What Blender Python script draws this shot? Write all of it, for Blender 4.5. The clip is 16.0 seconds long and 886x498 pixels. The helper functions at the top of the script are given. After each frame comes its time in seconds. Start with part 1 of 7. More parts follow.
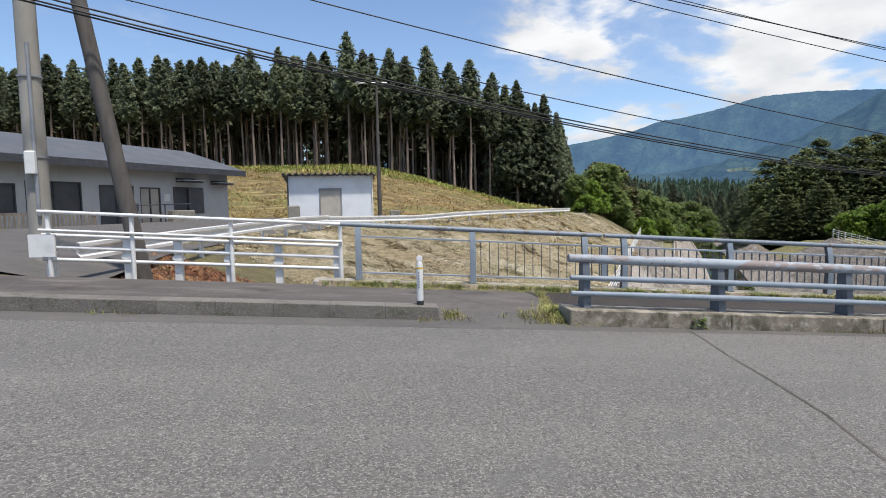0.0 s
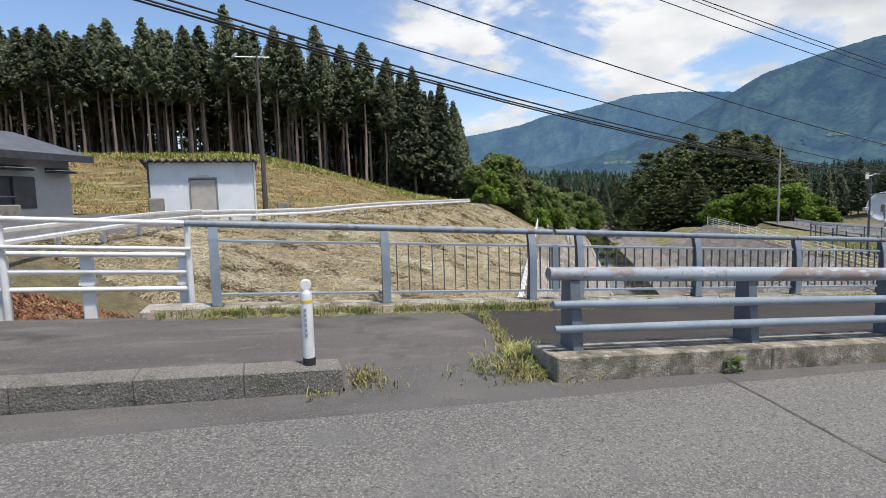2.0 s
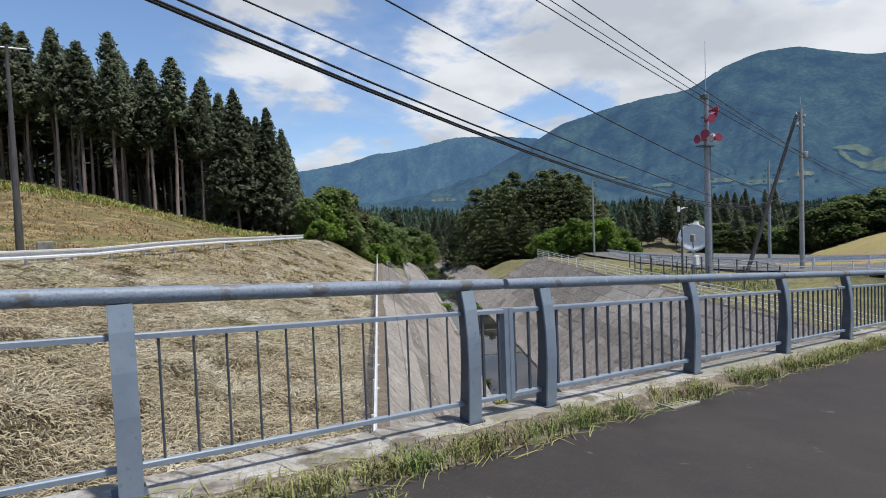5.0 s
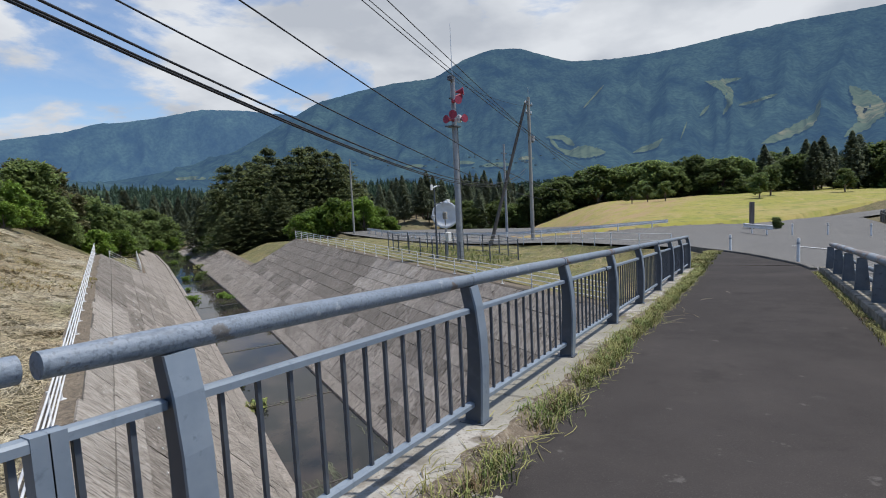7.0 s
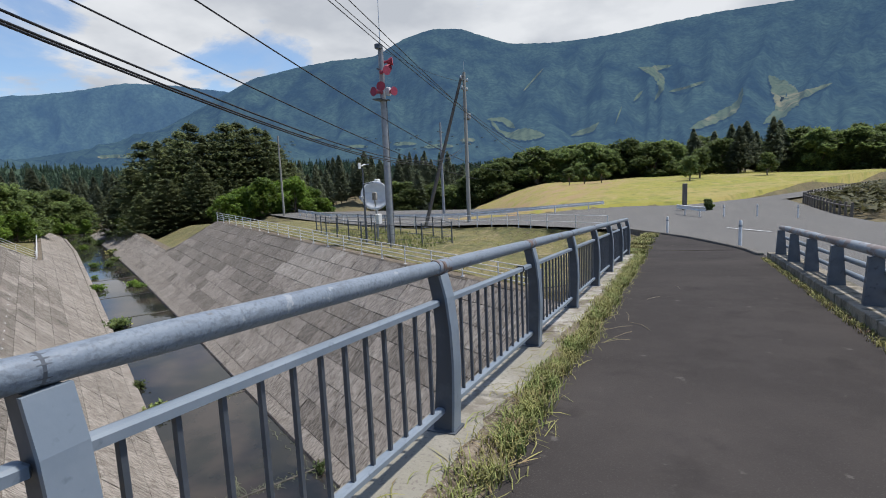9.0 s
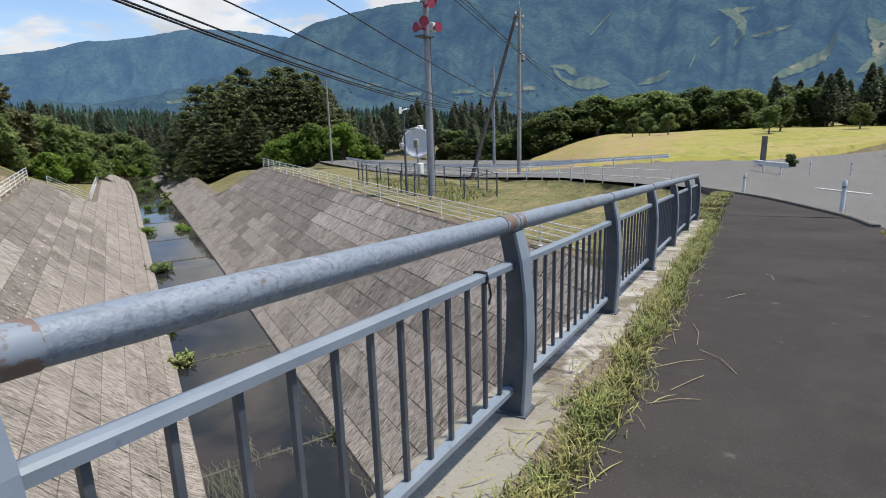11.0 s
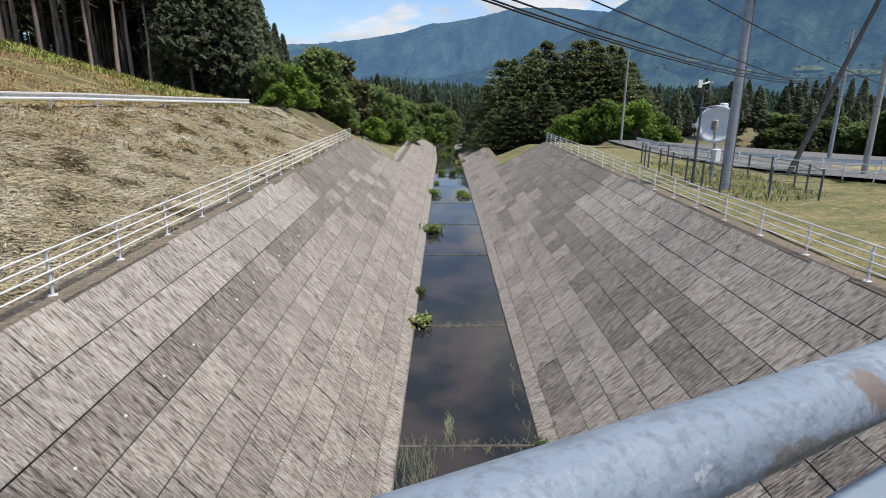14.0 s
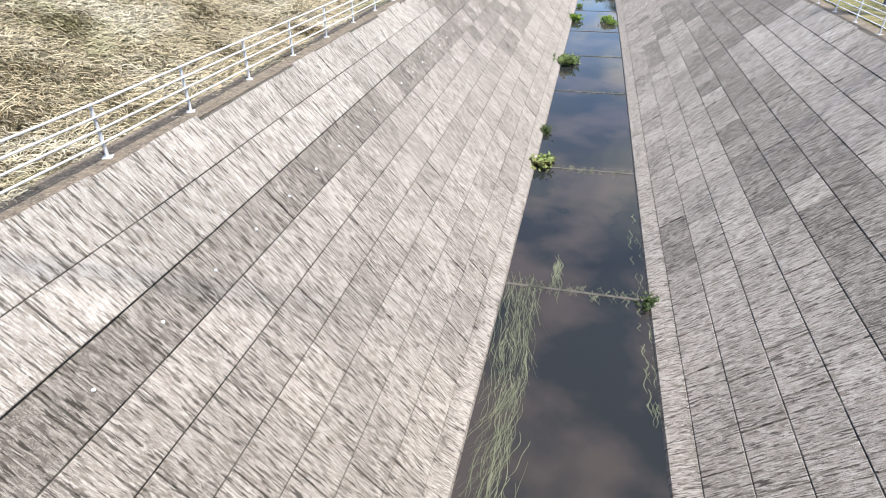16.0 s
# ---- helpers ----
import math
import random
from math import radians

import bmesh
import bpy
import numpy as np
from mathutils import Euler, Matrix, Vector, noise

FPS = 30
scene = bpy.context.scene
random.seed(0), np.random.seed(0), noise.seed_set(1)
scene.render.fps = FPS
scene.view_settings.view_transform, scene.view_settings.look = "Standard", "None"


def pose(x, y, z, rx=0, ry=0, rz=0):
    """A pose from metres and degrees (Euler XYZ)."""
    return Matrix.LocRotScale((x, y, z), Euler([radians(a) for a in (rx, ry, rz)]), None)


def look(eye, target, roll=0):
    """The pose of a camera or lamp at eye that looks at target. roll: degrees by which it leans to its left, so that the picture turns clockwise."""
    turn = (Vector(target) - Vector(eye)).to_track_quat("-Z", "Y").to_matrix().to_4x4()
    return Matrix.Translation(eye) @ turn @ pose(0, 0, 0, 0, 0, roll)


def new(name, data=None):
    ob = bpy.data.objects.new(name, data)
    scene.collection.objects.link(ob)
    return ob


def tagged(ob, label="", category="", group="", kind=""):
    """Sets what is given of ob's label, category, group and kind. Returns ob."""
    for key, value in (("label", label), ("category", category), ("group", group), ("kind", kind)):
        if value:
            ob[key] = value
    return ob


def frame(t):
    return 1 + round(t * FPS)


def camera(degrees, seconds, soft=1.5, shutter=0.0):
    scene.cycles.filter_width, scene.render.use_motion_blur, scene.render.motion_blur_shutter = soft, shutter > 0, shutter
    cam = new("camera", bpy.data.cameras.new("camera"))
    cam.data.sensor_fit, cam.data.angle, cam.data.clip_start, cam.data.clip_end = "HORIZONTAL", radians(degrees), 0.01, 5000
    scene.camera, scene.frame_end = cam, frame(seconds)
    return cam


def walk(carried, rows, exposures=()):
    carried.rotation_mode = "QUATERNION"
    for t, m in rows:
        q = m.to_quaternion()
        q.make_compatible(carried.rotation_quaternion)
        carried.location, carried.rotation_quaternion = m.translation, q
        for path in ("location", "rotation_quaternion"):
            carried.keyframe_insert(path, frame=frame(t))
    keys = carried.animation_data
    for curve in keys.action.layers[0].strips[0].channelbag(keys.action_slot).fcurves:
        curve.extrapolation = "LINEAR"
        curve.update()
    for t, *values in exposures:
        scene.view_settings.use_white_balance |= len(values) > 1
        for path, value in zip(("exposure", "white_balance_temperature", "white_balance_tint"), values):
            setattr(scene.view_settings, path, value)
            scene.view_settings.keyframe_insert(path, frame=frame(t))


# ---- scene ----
cam = camera(78.6, 16.0, 1.0)
PATH = [
    (0, -4.371, -9.104, 1.596, 85.7, 1.17, -7.17),
    (0.5, -4.35, -8.401, 1.595, 85.52, 1.12, -9.9),
    (1, -4.307, -7.779, 1.596, 84.99, 1.42, -13.36),
    (1.5, -4.203, -7.096, 1.575, 84.72, 1.43, -16.63),
    (2, -4.101, -6.502, 1.571, 84.56, 1.61, -18.21),
    (2.5, -4.012, -5.804, 1.557, 84.53, 1.57, -19.38),
    (2.8, -3.967, -5.407, 1.529, 84.68, 1.09, -19.59),
    (3.2, -3.853, -4.941, 1.503, 85.08, 1.88, -21.19),
    (5.3, -2.784, -2.542, 1.466, 88.04, 2.17, -39.13),
    (5.5, -2.65, -2.345, 1.461, 87.64, 2.22, -41.59),
    (6, -2.172, -1.94, 1.454, 85.26, 2.98, -48.07),
    (6.5, -1.637, -1.693, 1.443, 84.72, 2.82, -54.46),
    (7, -1.015, -1.533, 1.424, 84.57, 2.85, -60.71),
    (7.5, -0.421, -1.437, 1.392, 84.63, 2.79, -64.21),
    (8, 0.156, -1.386, 1.334, 84.35, 3.02, -65.22),
    (8.2, 0.39, -1.306, 1.327, 83.87, 2.88, -65.9),
    (10.3, 2.972, -1.052, 1.082, 79.39, 2.14, -65.42),
    (10.5, 3.204, -0.971, 1.074, 78.7, 1.76, -64.0),
    (11, 3.765, -0.904, 1.049, 77.37, 1.64, -60.84),
    (11.5, 4.332, -0.874, 1.012, 77.0, 1.4, -58.62),
    (12, 4.892, -0.79, 0.971, 76.83, 1.43, -56.28),
    (12.5, 5.409, -0.71, 0.906, 76.7, 1.01, -52.81),
    (13, 5.902, -0.537, 0.865, 77.01, 0.67, -47.01),
    (13.5, 6.354, -0.431, 0.868, 77.01, -0.13, -38.32),
    (14, 6.606, -0.245, 0.844, 75.4, -0.5, -30.28),
    (14.5, 6.853, -0.11, 0.838, 71.35, -0.47, -22.47),
    (15, 6.945, 0.03, 0.842, 65.25, -0.77, -18.09),
    (15.5, 6.977, 0.1, 0.825, 60.02, -0.47, -16.68),
    (16, 6.998, 0.13, 0.792, 57.94, -0.02, -16.42),
]
EXPOSURES = [(0, 0.3, 6500, 10), (3.2, 0.25, 6450, 10), (5.3, 0.05, 6180, 10), (8.2, -0.05, 6180, 10), (10.3, 0.25, 6480, 10), (13.0, 0.28, 6250, 10), (14.0, 0.24, 6330, 10), (15.0, 0.75, 6300, 10), (16.0, 0.93, 6150, 10)]
walk(cam, [(r[0], pose(*r[1:])) for r in PATH], EXPOSURES)

# ---- world, sun ----
SUN_TO = Vector((0.22, -0.4, 1.25)).normalized()
world = bpy.data.worlds.new("world")
scene.world = world
world.use_nodes = True
wt = world.node_tree
wt.nodes.clear()
sky = wt.nodes.new("ShaderNodeTexSky")
sky.sky_type = "NISHITA"
sky.sun_disc = False
sky.sun_elevation = math.asin(SUN_TO.z)
sky.sun_rotation = math.atan2(SUN_TO.x, SUN_TO.y)
sky.altitude, sky.air_density, sky.dust_density, sky.ozone_density = 600, 1.0, 1.0, 3.0
tc = wt.nodes.new("ShaderNodeTexCoord")
sep = wt.nodes.new("ShaderNodeSeparateXYZ")
wt.links.new(tc.outputs["Generated"], sep.inputs[0])
# clouds: a flat layer seen in perspective
zoff = wt.nodes.new("ShaderNodeMath"); zoff.operation = "MAXIMUM"; zoff.inputs[1].default_value = 0.0
wt.links.new(sep.outputs[2], zoff.inputs[0])
zadd = wt.nodes.new("ShaderNodeMath"); zadd.operation = "ADD"; zadd.inputs[1].default_value = 0.28
wt.links.new(zoff.outputs[0], zadd.inputs[0])
div = wt.nodes.new("ShaderNodeVectorMath"); div.operation = "DIVIDE"
comb = wt.nodes.new("ShaderNodeCombineXYZ")
for i in range(3):
    wt.links.new(zadd.outputs[0], comb.inputs[i])
wt.links.new(tc.outputs["Generated"], div.inputs[0])
wt.links.new(comb.outputs[0], div.inputs[1])
cn = wt.nodes.new("ShaderNodeTexNoise")
cn.inputs["Scale"].default_value = 1.7
cn.inputs["Detail"].default_value = 9
cn.inputs["Roughness"].default_value = 0.56
cn.inputs["Distortion"].default_value = 0.25
cmap = wt.nodes.new("ShaderNodeMapping")
cmap.inputs["Location"].default_value = (3.3, 1.2, 0.4)
cmap.inputs["Scale"].default_value = (1.0, 1.0, 1.5)
wt.links.new(div.outputs[0], cmap.inputs[0])
wt.links.new(cmap.outputs[0], cn.inputs["Vector"])
# more cloud towards the +x side
side = wt.nodes.new("ShaderNodeMath"); side.operation = "MULTIPLY_ADD"
side.inputs[1].default_value = 0.20; side.inputs[2].default_value = -0.095
wt.links.new(sep.outputs[0], side.inputs[0])
low = wt.nodes.new("ShaderNodeMath"); low.operation = "MULTIPLY_ADD"
low.inputs[1].default_value = -0.16; low.inputs[2].default_value = 0.06
wt.links.new(sep.outputs[2], low.inputs[0])
csum0 = wt.nodes.new("ShaderNodeMath"); csum0.operation = "ADD"
wt.links.new(side.outputs[0], csum0.inputs[0]); wt.links.new(low.outputs[0], csum0.inputs[1])
csum = wt.nodes.new("ShaderNodeMath"); csum.operation = "ADD"
wt.links.new(cn.outputs[0], csum.inputs[0]); wt.links.new(csum0.outputs[0], csum.inputs[1])
cr = wt.nodes.new("ShaderNodeValToRGB")
cr.color_ramp.elements[0].position, cr.color_ramp.elements[1].position = 0.44, 0.57
cr.color_ramp.elements[0].color, cr.color_ramp.elements[1].color = (0, 0, 0, 1), (1, 1, 1, 1)
veil = cr.color_ramp.elements.new(0.505)
veil.color = (0.15, 0.15, 0.15, 1)
wt.links.new(csum.outputs[0], cr.inputs[0])
shade_n = wt.nodes.new("ShaderNodeTexNoise")
shade_n.inputs["Scale"].default_value, shade_n.inputs["Detail"].default_value = 2.3, 5
wt.links.new(cmap.outputs[0], shade_n.inputs["Vector"])
ccol = wt.nodes.new("ShaderNodeValToRGB")
ccol.color_ramp.elements[0].position, ccol.color_ramp.elements[1].position = 0.38, 0.62
ccol.color_ramp.elements[0].color, ccol.color_ramp.elements[1].color = (3.4, 3.55, 3.8, 1), (5.2, 5.25, 5.3, 1)
wt.links.new(shade_n.outputs[0], ccol.inputs[0])
mixc = wt.nodes.new("ShaderNodeMix"); mixc.data_type = "RGBA"
wt.links.new(cr.outputs[0], mixc.inputs[0])
wt.links.new(sky.outputs[0], mixc.inputs[6])
wt.links.new(ccol.outputs[0], mixc.inputs[7])
bg = wt.nodes.new("ShaderNodeBackground")
bg.inputs[1].default_value = 0.15
out = wt.nodes.new("ShaderNodeOutputWorld")
wt.links.new(mixc.outputs[2], bg.inputs[0])
wt.links.new(bg.outputs[0], out.inputs[0])

sun = new("sun", bpy.data.lights.new("sun", "SUN"))
sun.data.energy, sun.data.angle, sun.data.color = 4.0, radians(3.5), (1.0, 0.955, 0.89)
sun.matrix_world = look((0, 0, 60), Vector((0, 0, 60)) - SUN_TO)

# ---- materials ----


def mat(name, base, rough=0.8, metal=0.0, var=(), bump=(), island=0.0, objrand=0.0, spec=0.5, extra=None):
    """A node material: base colour; var: (scale, colour, low, high, detail) layers of noise-masked colour;
    bump: (scale, strength, distance, detail) layers; island / objrand: brightness spread between pieces."""
    m = bpy.data.materials.new(name)
    m.use_nodes = True
    nt = m.node_tree
    bs = nt.nodes["Principled BSDF"]
    bs.inputs["Roughness"].default_value = rough
    bs.inputs["Metallic"].default_value = metal
    bs.inputs["Specular IOR Level"].default_value = spec
    co = nt.nodes.new("ShaderNodeTexCoord")
    src = nt.nodes.new("ShaderNodeNewGeometry").outputs["Position"]
    col = nt.nodes.new("ShaderNodeRGB")
    col.outputs[0].default_value = (*base, 1)
    cur = col.outputs[0]
    for lay in var:
        sc, c2, lo, hi, det = lay[:5]
        stretch = lay[5] if len(lay) > 5 else (1, 1, 1)
        mp = nt.nodes.new("ShaderNodeMapping")
        mp.inputs["Scale"].default_value = stretch
        mp.inputs["Location"].default_value = (sc * 1.7, sc * 0.3, sc * 2.1)
        if len(lay) > 6:
            vr = nt.nodes.new("ShaderNodeVectorRotate")
            vr.rotation_type = "Z_AXIS"
            vr.inputs["Angle"].default_value = radians(lay[6])
            nt.links.new(src, vr.inputs[0])
            nt.links.new(vr.outputs[0], mp.inputs[0])
        else:
            nt.links.new(src, mp.inputs[0])
        nz = nt.nodes.new("ShaderNodeTexNoise")
        nz.inputs["Scale"].default_value, nz.inputs["Detail"].default_value = sc, det
        nz.inputs["Roughness"].default_value = 0.6
        nt.links.new(mp.outputs[0], nz.inputs["Vector"])
        rp = nt.nodes.new("ShaderNodeMapRange")
        rp.inputs[1].default_value, rp.inputs[2].default_value = lo, hi
        nt.links.new(nz.outputs[0], rp.inputs[0])
        mx = nt.nodes.new("ShaderNodeMix"); mx.data_type = "RGBA"
        nt.links.new(rp.outputs[0], mx.inputs[0])
        nt.links.new(cur, mx.inputs[6])
        mx.inputs[7].default_value = (*c2, 1)
        cur = mx.outputs[2]
    for amount, node, socket in ((island, "ShaderNodeNewGeometry", "Random Per Island"), (objrand, "ShaderNodeObjectInfo", "Random")):
        if amount:
            rn = nt.nodes.new(node)
            rr = nt.nodes.new("ShaderNodeMapRange")
            rr.inputs[3].default_value, rr.inputs[4].default_value = 1 - amount, 1 + amount
            nt.links.new(rn.outputs[socket], rr.inputs[0])
            mu = nt.nodes.new("ShaderNodeMix"); mu.data_type = "RGBA"; mu.blend_type = "MULTIPLY"
            mu.inputs[0].default_value = 1
            nt.links.new(cur, mu.inputs[6])
            nt.links.new(rr.outputs[0], mu.inputs[7])
            cur = mu.outputs[2]
    nt.links.new(cur, bs.inputs["Base Color"])
    prev = None
    for lay in bump:
        sc, st, di, det = lay[:4]
        nz = nt.nodes.new("ShaderNodeTexNoise")
        nz.inputs["Scale"].default_value, nz.inputs["Detail"].default_value = sc, det
        if len(lay) > 4:
            mp = nt.nodes.new("ShaderNodeMapping")
            mp.inputs["Scale"].default_value = lay[4]
            if len(lay) > 5:
                vr = nt.nodes.new("ShaderNodeVectorRotate")
                vr.rotation_type = "Z_AXIS"
                vr.inputs["Angle"].default_value = radians(lay[5])
                nt.links.new(src, vr.inputs[0])
                nt.links.new(vr.outputs[0], mp.inputs[0])
            else:
                nt.links.new(src, mp.inputs[0])
            nt.links.new(mp.outputs[0], nz.inputs["Vector"])
        else:
            nt.links.new(src, nz.inputs["Vector"])
        bp = nt.nodes.new("ShaderNodeBump")
        bp.inputs["Strength"].default_value, bp.inputs["Distance"].default_value = st, di
        nt.links.new(nz.outputs[0], bp.inputs["Height"])
        if prev:
            nt.links.new(prev, bp.inputs["Normal"])
        prev = bp.outputs[0]
    if prev:
        nt.links.new(prev, bs.inputs["Normal"])
    return m


def leafy(name, base, dark, objrand=0.25, trans=0.35):
    """Leaves that let part of the light through."""
    m = mat(name, base, 0.6, var=((0.9, dark, 0.4, 0.62, 3),), island=0.4, objrand=objrand, spec=0.3)
    nt = m.node_tree
    bs = nt.nodes["Principled BSDF"]
    tr = nt.nodes.new("ShaderNodeBsdfTranslucent")
    nt.links.new(bs.inputs["Base Color"].links[0].from_socket, tr.inputs[0])
    mx = nt.nodes.new("ShaderNodeMixShader")
    mx.inputs[0].default_value = trans
    nt.links.new(bs.outputs[0], mx.inputs[1])
    nt.links.new(tr.outputs[0], mx.inputs[2])
    nt.links.new(mx.outputs[0], nt.nodes["Material Output"].inputs[0])
    return m


M_ROAD = mat("road_asphalt", (0.104, 0.098, 0.088), 0.92, var=((0.35, (0.115, 0.107, 0.096), 0.42, 0.62, 4), (0.5, (0.135, 0.127, 0.113), 0.5, 0.66, 5, (0.35, 1.6, 1)), (38, (0.165, 0.155, 0.14), 0.5, 0.6, 4), (44, (0.07, 0.065, 0.058), 0.54, 0.62, 4), (75, (0.26, 0.245, 0.22), 0.55, 0.63, 3), (2.2, (0.12, 0.115, 0.108), 0.55, 0.75, 5)),
             bump=((70, 0.7, 0.010, 4), (3, 0.2, 0.02, 2)))
M_PATCH = mat("dark_asphalt", (0.096, 0.089, 0.081), 0.9, var=((0.5, (0.078, 0.071, 0.065), 0.4, 0.65, 4), (1.6, (0.125, 0.112, 0.098), 0.52, 0.66, 6, (0.5, 1.4, 1)), (70, (0.16, 0.148, 0.134), 0.54, 0.66, 3), (90, (0.05, 0.046, 0.042), 0.56, 0.66, 3), (2.5, (0.105, 0.096, 0.088), 0.48, 0.64, 6)), bump=((90, 0.6, 0.007, 3),))
M_WALK = mat("walk_asphalt", (0.049, 0.043, 0.0395), 0.97, spec=0.12, var=((0.55, (0.07, 0.061, 0.055), 0.45, 0.7, 6), (3.5, (0.058, 0.051, 0.047), 0.5, 0.7, 6), (6, (0.11, 0.1, 0.09), 0.66, 0.72, 6), (120, (0.08, 0.072, 0.066), 0.57, 0.68, 3), (1.1, (0.042, 0.037, 0.034), 0.56, 0.68, 6)),
             bump=((110, 0.5, 0.005, 3), (1.5, 0.25, 0.03, 2)))
M_WALK2 = mat("old_walk_asphalt", (0.112, 0.1, 0.091), 0.95, spec=0.2, var=((0.6, (0.082, 0.073, 0.067), 0.42, 0.62, 6, (0.5, 1.3, 1)), (2.2, (0.15, 0.134, 0.118), 0.53, 0.68, 7, (0.5, 1.5, 1)), (80, (0.16, 0.147, 0.134), 0.56, 0.66, 2), (1.1, (0.068, 0.06, 0.055), 0.56, 0.68, 6), (9, (0.17, 0.15, 0.128), 0.64, 0.72, 5)),
              bump=((110, 0.6, 0.005, 3), (1.5, 0.25, 0.03, 2)))
M_CONC = mat("concrete", (0.44, 0.405, 0.35), 0.92, var=((1.6, (0.25, 0.222, 0.182), 0.42, 0.58, 7), (9, (0.46, 0.435, 0.39), 0.5, 0.66, 5), (4, (0.14, 0.112, 0.082), 0.5, 0.6, 8), (0.5, (0.27, 0.25, 0.2), 0.45, 0.6, 4), (45, (0.2, 0.175, 0.145), 0.56, 0.66, 4)), bump=((40, 0.6, 0.008, 5), (7, 0.5, 0.03, 4)))
M_STAIN = mat("mossy_stained_concrete", (0.35, 0.3, 0.228), 0.94, var=((2.2, (0.17, 0.145, 0.105), 0.42, 0.58, 7), (12, (0.37, 0.34, 0.28), 0.52, 0.66, 5), (5, (0.085, 0.08, 0.05), 0.52, 0.64, 7, (1, 1, 0.7)), (85, (0.14, 0.122, 0.097), 0.54, 0.64, 4)), bump=((70, 0.9, 0.009, 5), (8, 0.5, 0.03, 4)))
M_KERB = mat("exposed_aggregate_kerb", (0.17, 0.154, 0.133), 0.94, var=((2.0, (0.13, 0.117, 0.1), 0.42, 0.62, 6), (5, (0.085, 0.085, 0.055), 0.56, 0.68, 6), (80, (0.27, 0.25, 0.218), 0.53, 0.63, 4), (95, (0.085, 0.076, 0.064), 0.54, 0.64, 4)), bump=((75, 1.0, 0.009, 4), (9, 0.5, 0.03, 4)), objrand=0.1)
M_STEEL = mat("grey_blue_paint", (0.205, 0.243, 0.283), 0.45, 0.0, var=((4, (0.25, 0.287, 0.325), 0.4, 0.62, 4), (26, (0.16, 0.19, 0.222), 0.6, 0.72, 4), (9, (0.17, 0.13, 0.1), 0.715, 0.74, 6)), bump=((60, 0.12, 0.003, 3),))
M_RAIL = mat("weathered_rail_paint", (0.2, 0.234, 0.274), 0.5, 0.0, var=((3, (0.235, 0.268, 0.305), 0.4, 0.62, 5), (30, (0.16, 0.182, 0.208), 0.56, 0.66, 5, (0.3, 1, 1)), (70, (0.15, 0.175, 0.205), 0.5, 0.64, 4), (6, (0.15, 0.14, 0.13), 0.595, 0.615, 9, (0.6, 1, 1)), (14, (0.31, 0.33, 0.35), 0.65, 0.67, 7), (1.9, (0.17, 0.135, 0.115), 0.66, 0.672, 9)), bump=((95, 0.5, 0.004, 4), (30, 0.35, 0.006, 5, (0.4, 1, 1)), (5.5, 0.25, 0.004, 6)))
M_RUST = mat("rusty_rail_paint", (0.2, 0.234, 0.274), 0.6, var=((3, (0.235, 0.268, 0.305), 0.4, 0.62, 5), (30, (0.22, 0.24, 0.26), 0.58, 0.68, 4, (0.3, 1, 1)), (13, (0.17, 0.115, 0.09), 0.48, 0.51, 8), (30, (0.13, 0.085, 0.065), 0.6, 0.7, 4)), bump=((40, 0.3, 0.003, 4),))
M_PEEL = mat("peeling_barrier_paint", (0.3, 0.33, 0.365), 0.6, var=((5, (0.25, 0.205, 0.185), 0.48, 0.53, 8, (0.35, 1, 1)), (9, (0.42, 0.42, 0.42), 0.6, 0.64, 6, (0.4, 1, 1)), (30, (0.19, 0.17, 0.16), 0.6, 0.7, 4)), bump=((30, 0.3, 0.003, 5),))
# dark steel parts; on the railing posts' webs the colour stands for shade
M_DARKST = mat("dark_and_shaded_steel", (0.075, 0.085, 0.1), 0.45, 0.0, var=((8, (0.11, 0.12, 0.135), 0.5, 0.7, 4),), bump=((50, 0.1, 0.002, 2),))
M_POST = mat("dull_slate_paint", (0.115, 0.13, 0.15), 0.55, var=((5, (0.15, 0.165, 0.185), 0.45, 0.65, 5), (20, (0.08, 0.085, 0.095), 0.6, 0.7, 4)), bump=((50, 0.15, 0.003, 3),))
M_WHITE = mat("white_paint", (0.74, 0.73, 0.71), 0.45, var=((3, (0.6, 0.59, 0.57), 0.48, 0.68, 5), (16, (0.4, 0.37, 0.33), 0.68, 0.76, 4)), bump=((30, 0.08, 0.002, 2),))
M_GALV = mat("galvanised", (0.55, 0.56, 0.57), 0.42, 0.75, var=((5, (0.42, 0.43, 0.44), 0.45, 0.65, 4),))


def block_look(name, base, dark, pale, grime, island=0.0, objrand=0.0):
    """Rough-faced concrete with grooves running down the slope."""
    return mat(name, base, 0.95,
               var=((0.8, dark, 0.46, 0.66, 6), (2.6, dark, 0.5, 0.64, 8), (60.0, pale, 0.5, 0.62, 4), (24.0, grime, 0.515, 0.57, 7, (0.1, 1.0, 0.1), 29), (33.0, pale, 0.52, 0.575, 7, (0.13, 1.0, 0.13), 30), (9.0, dark, 0.54, 0.66, 8, (0.45, 1.0, 0.45), 28), (75.0, grime, 0.57, 0.66, 4)),
               bump=((40, 0.8, 0.015, 4), (22, 1.0, 0.03, 6, (0.1, 1.0, 0.1), 29)), island=island, objrand=objrand, spec=0.2)


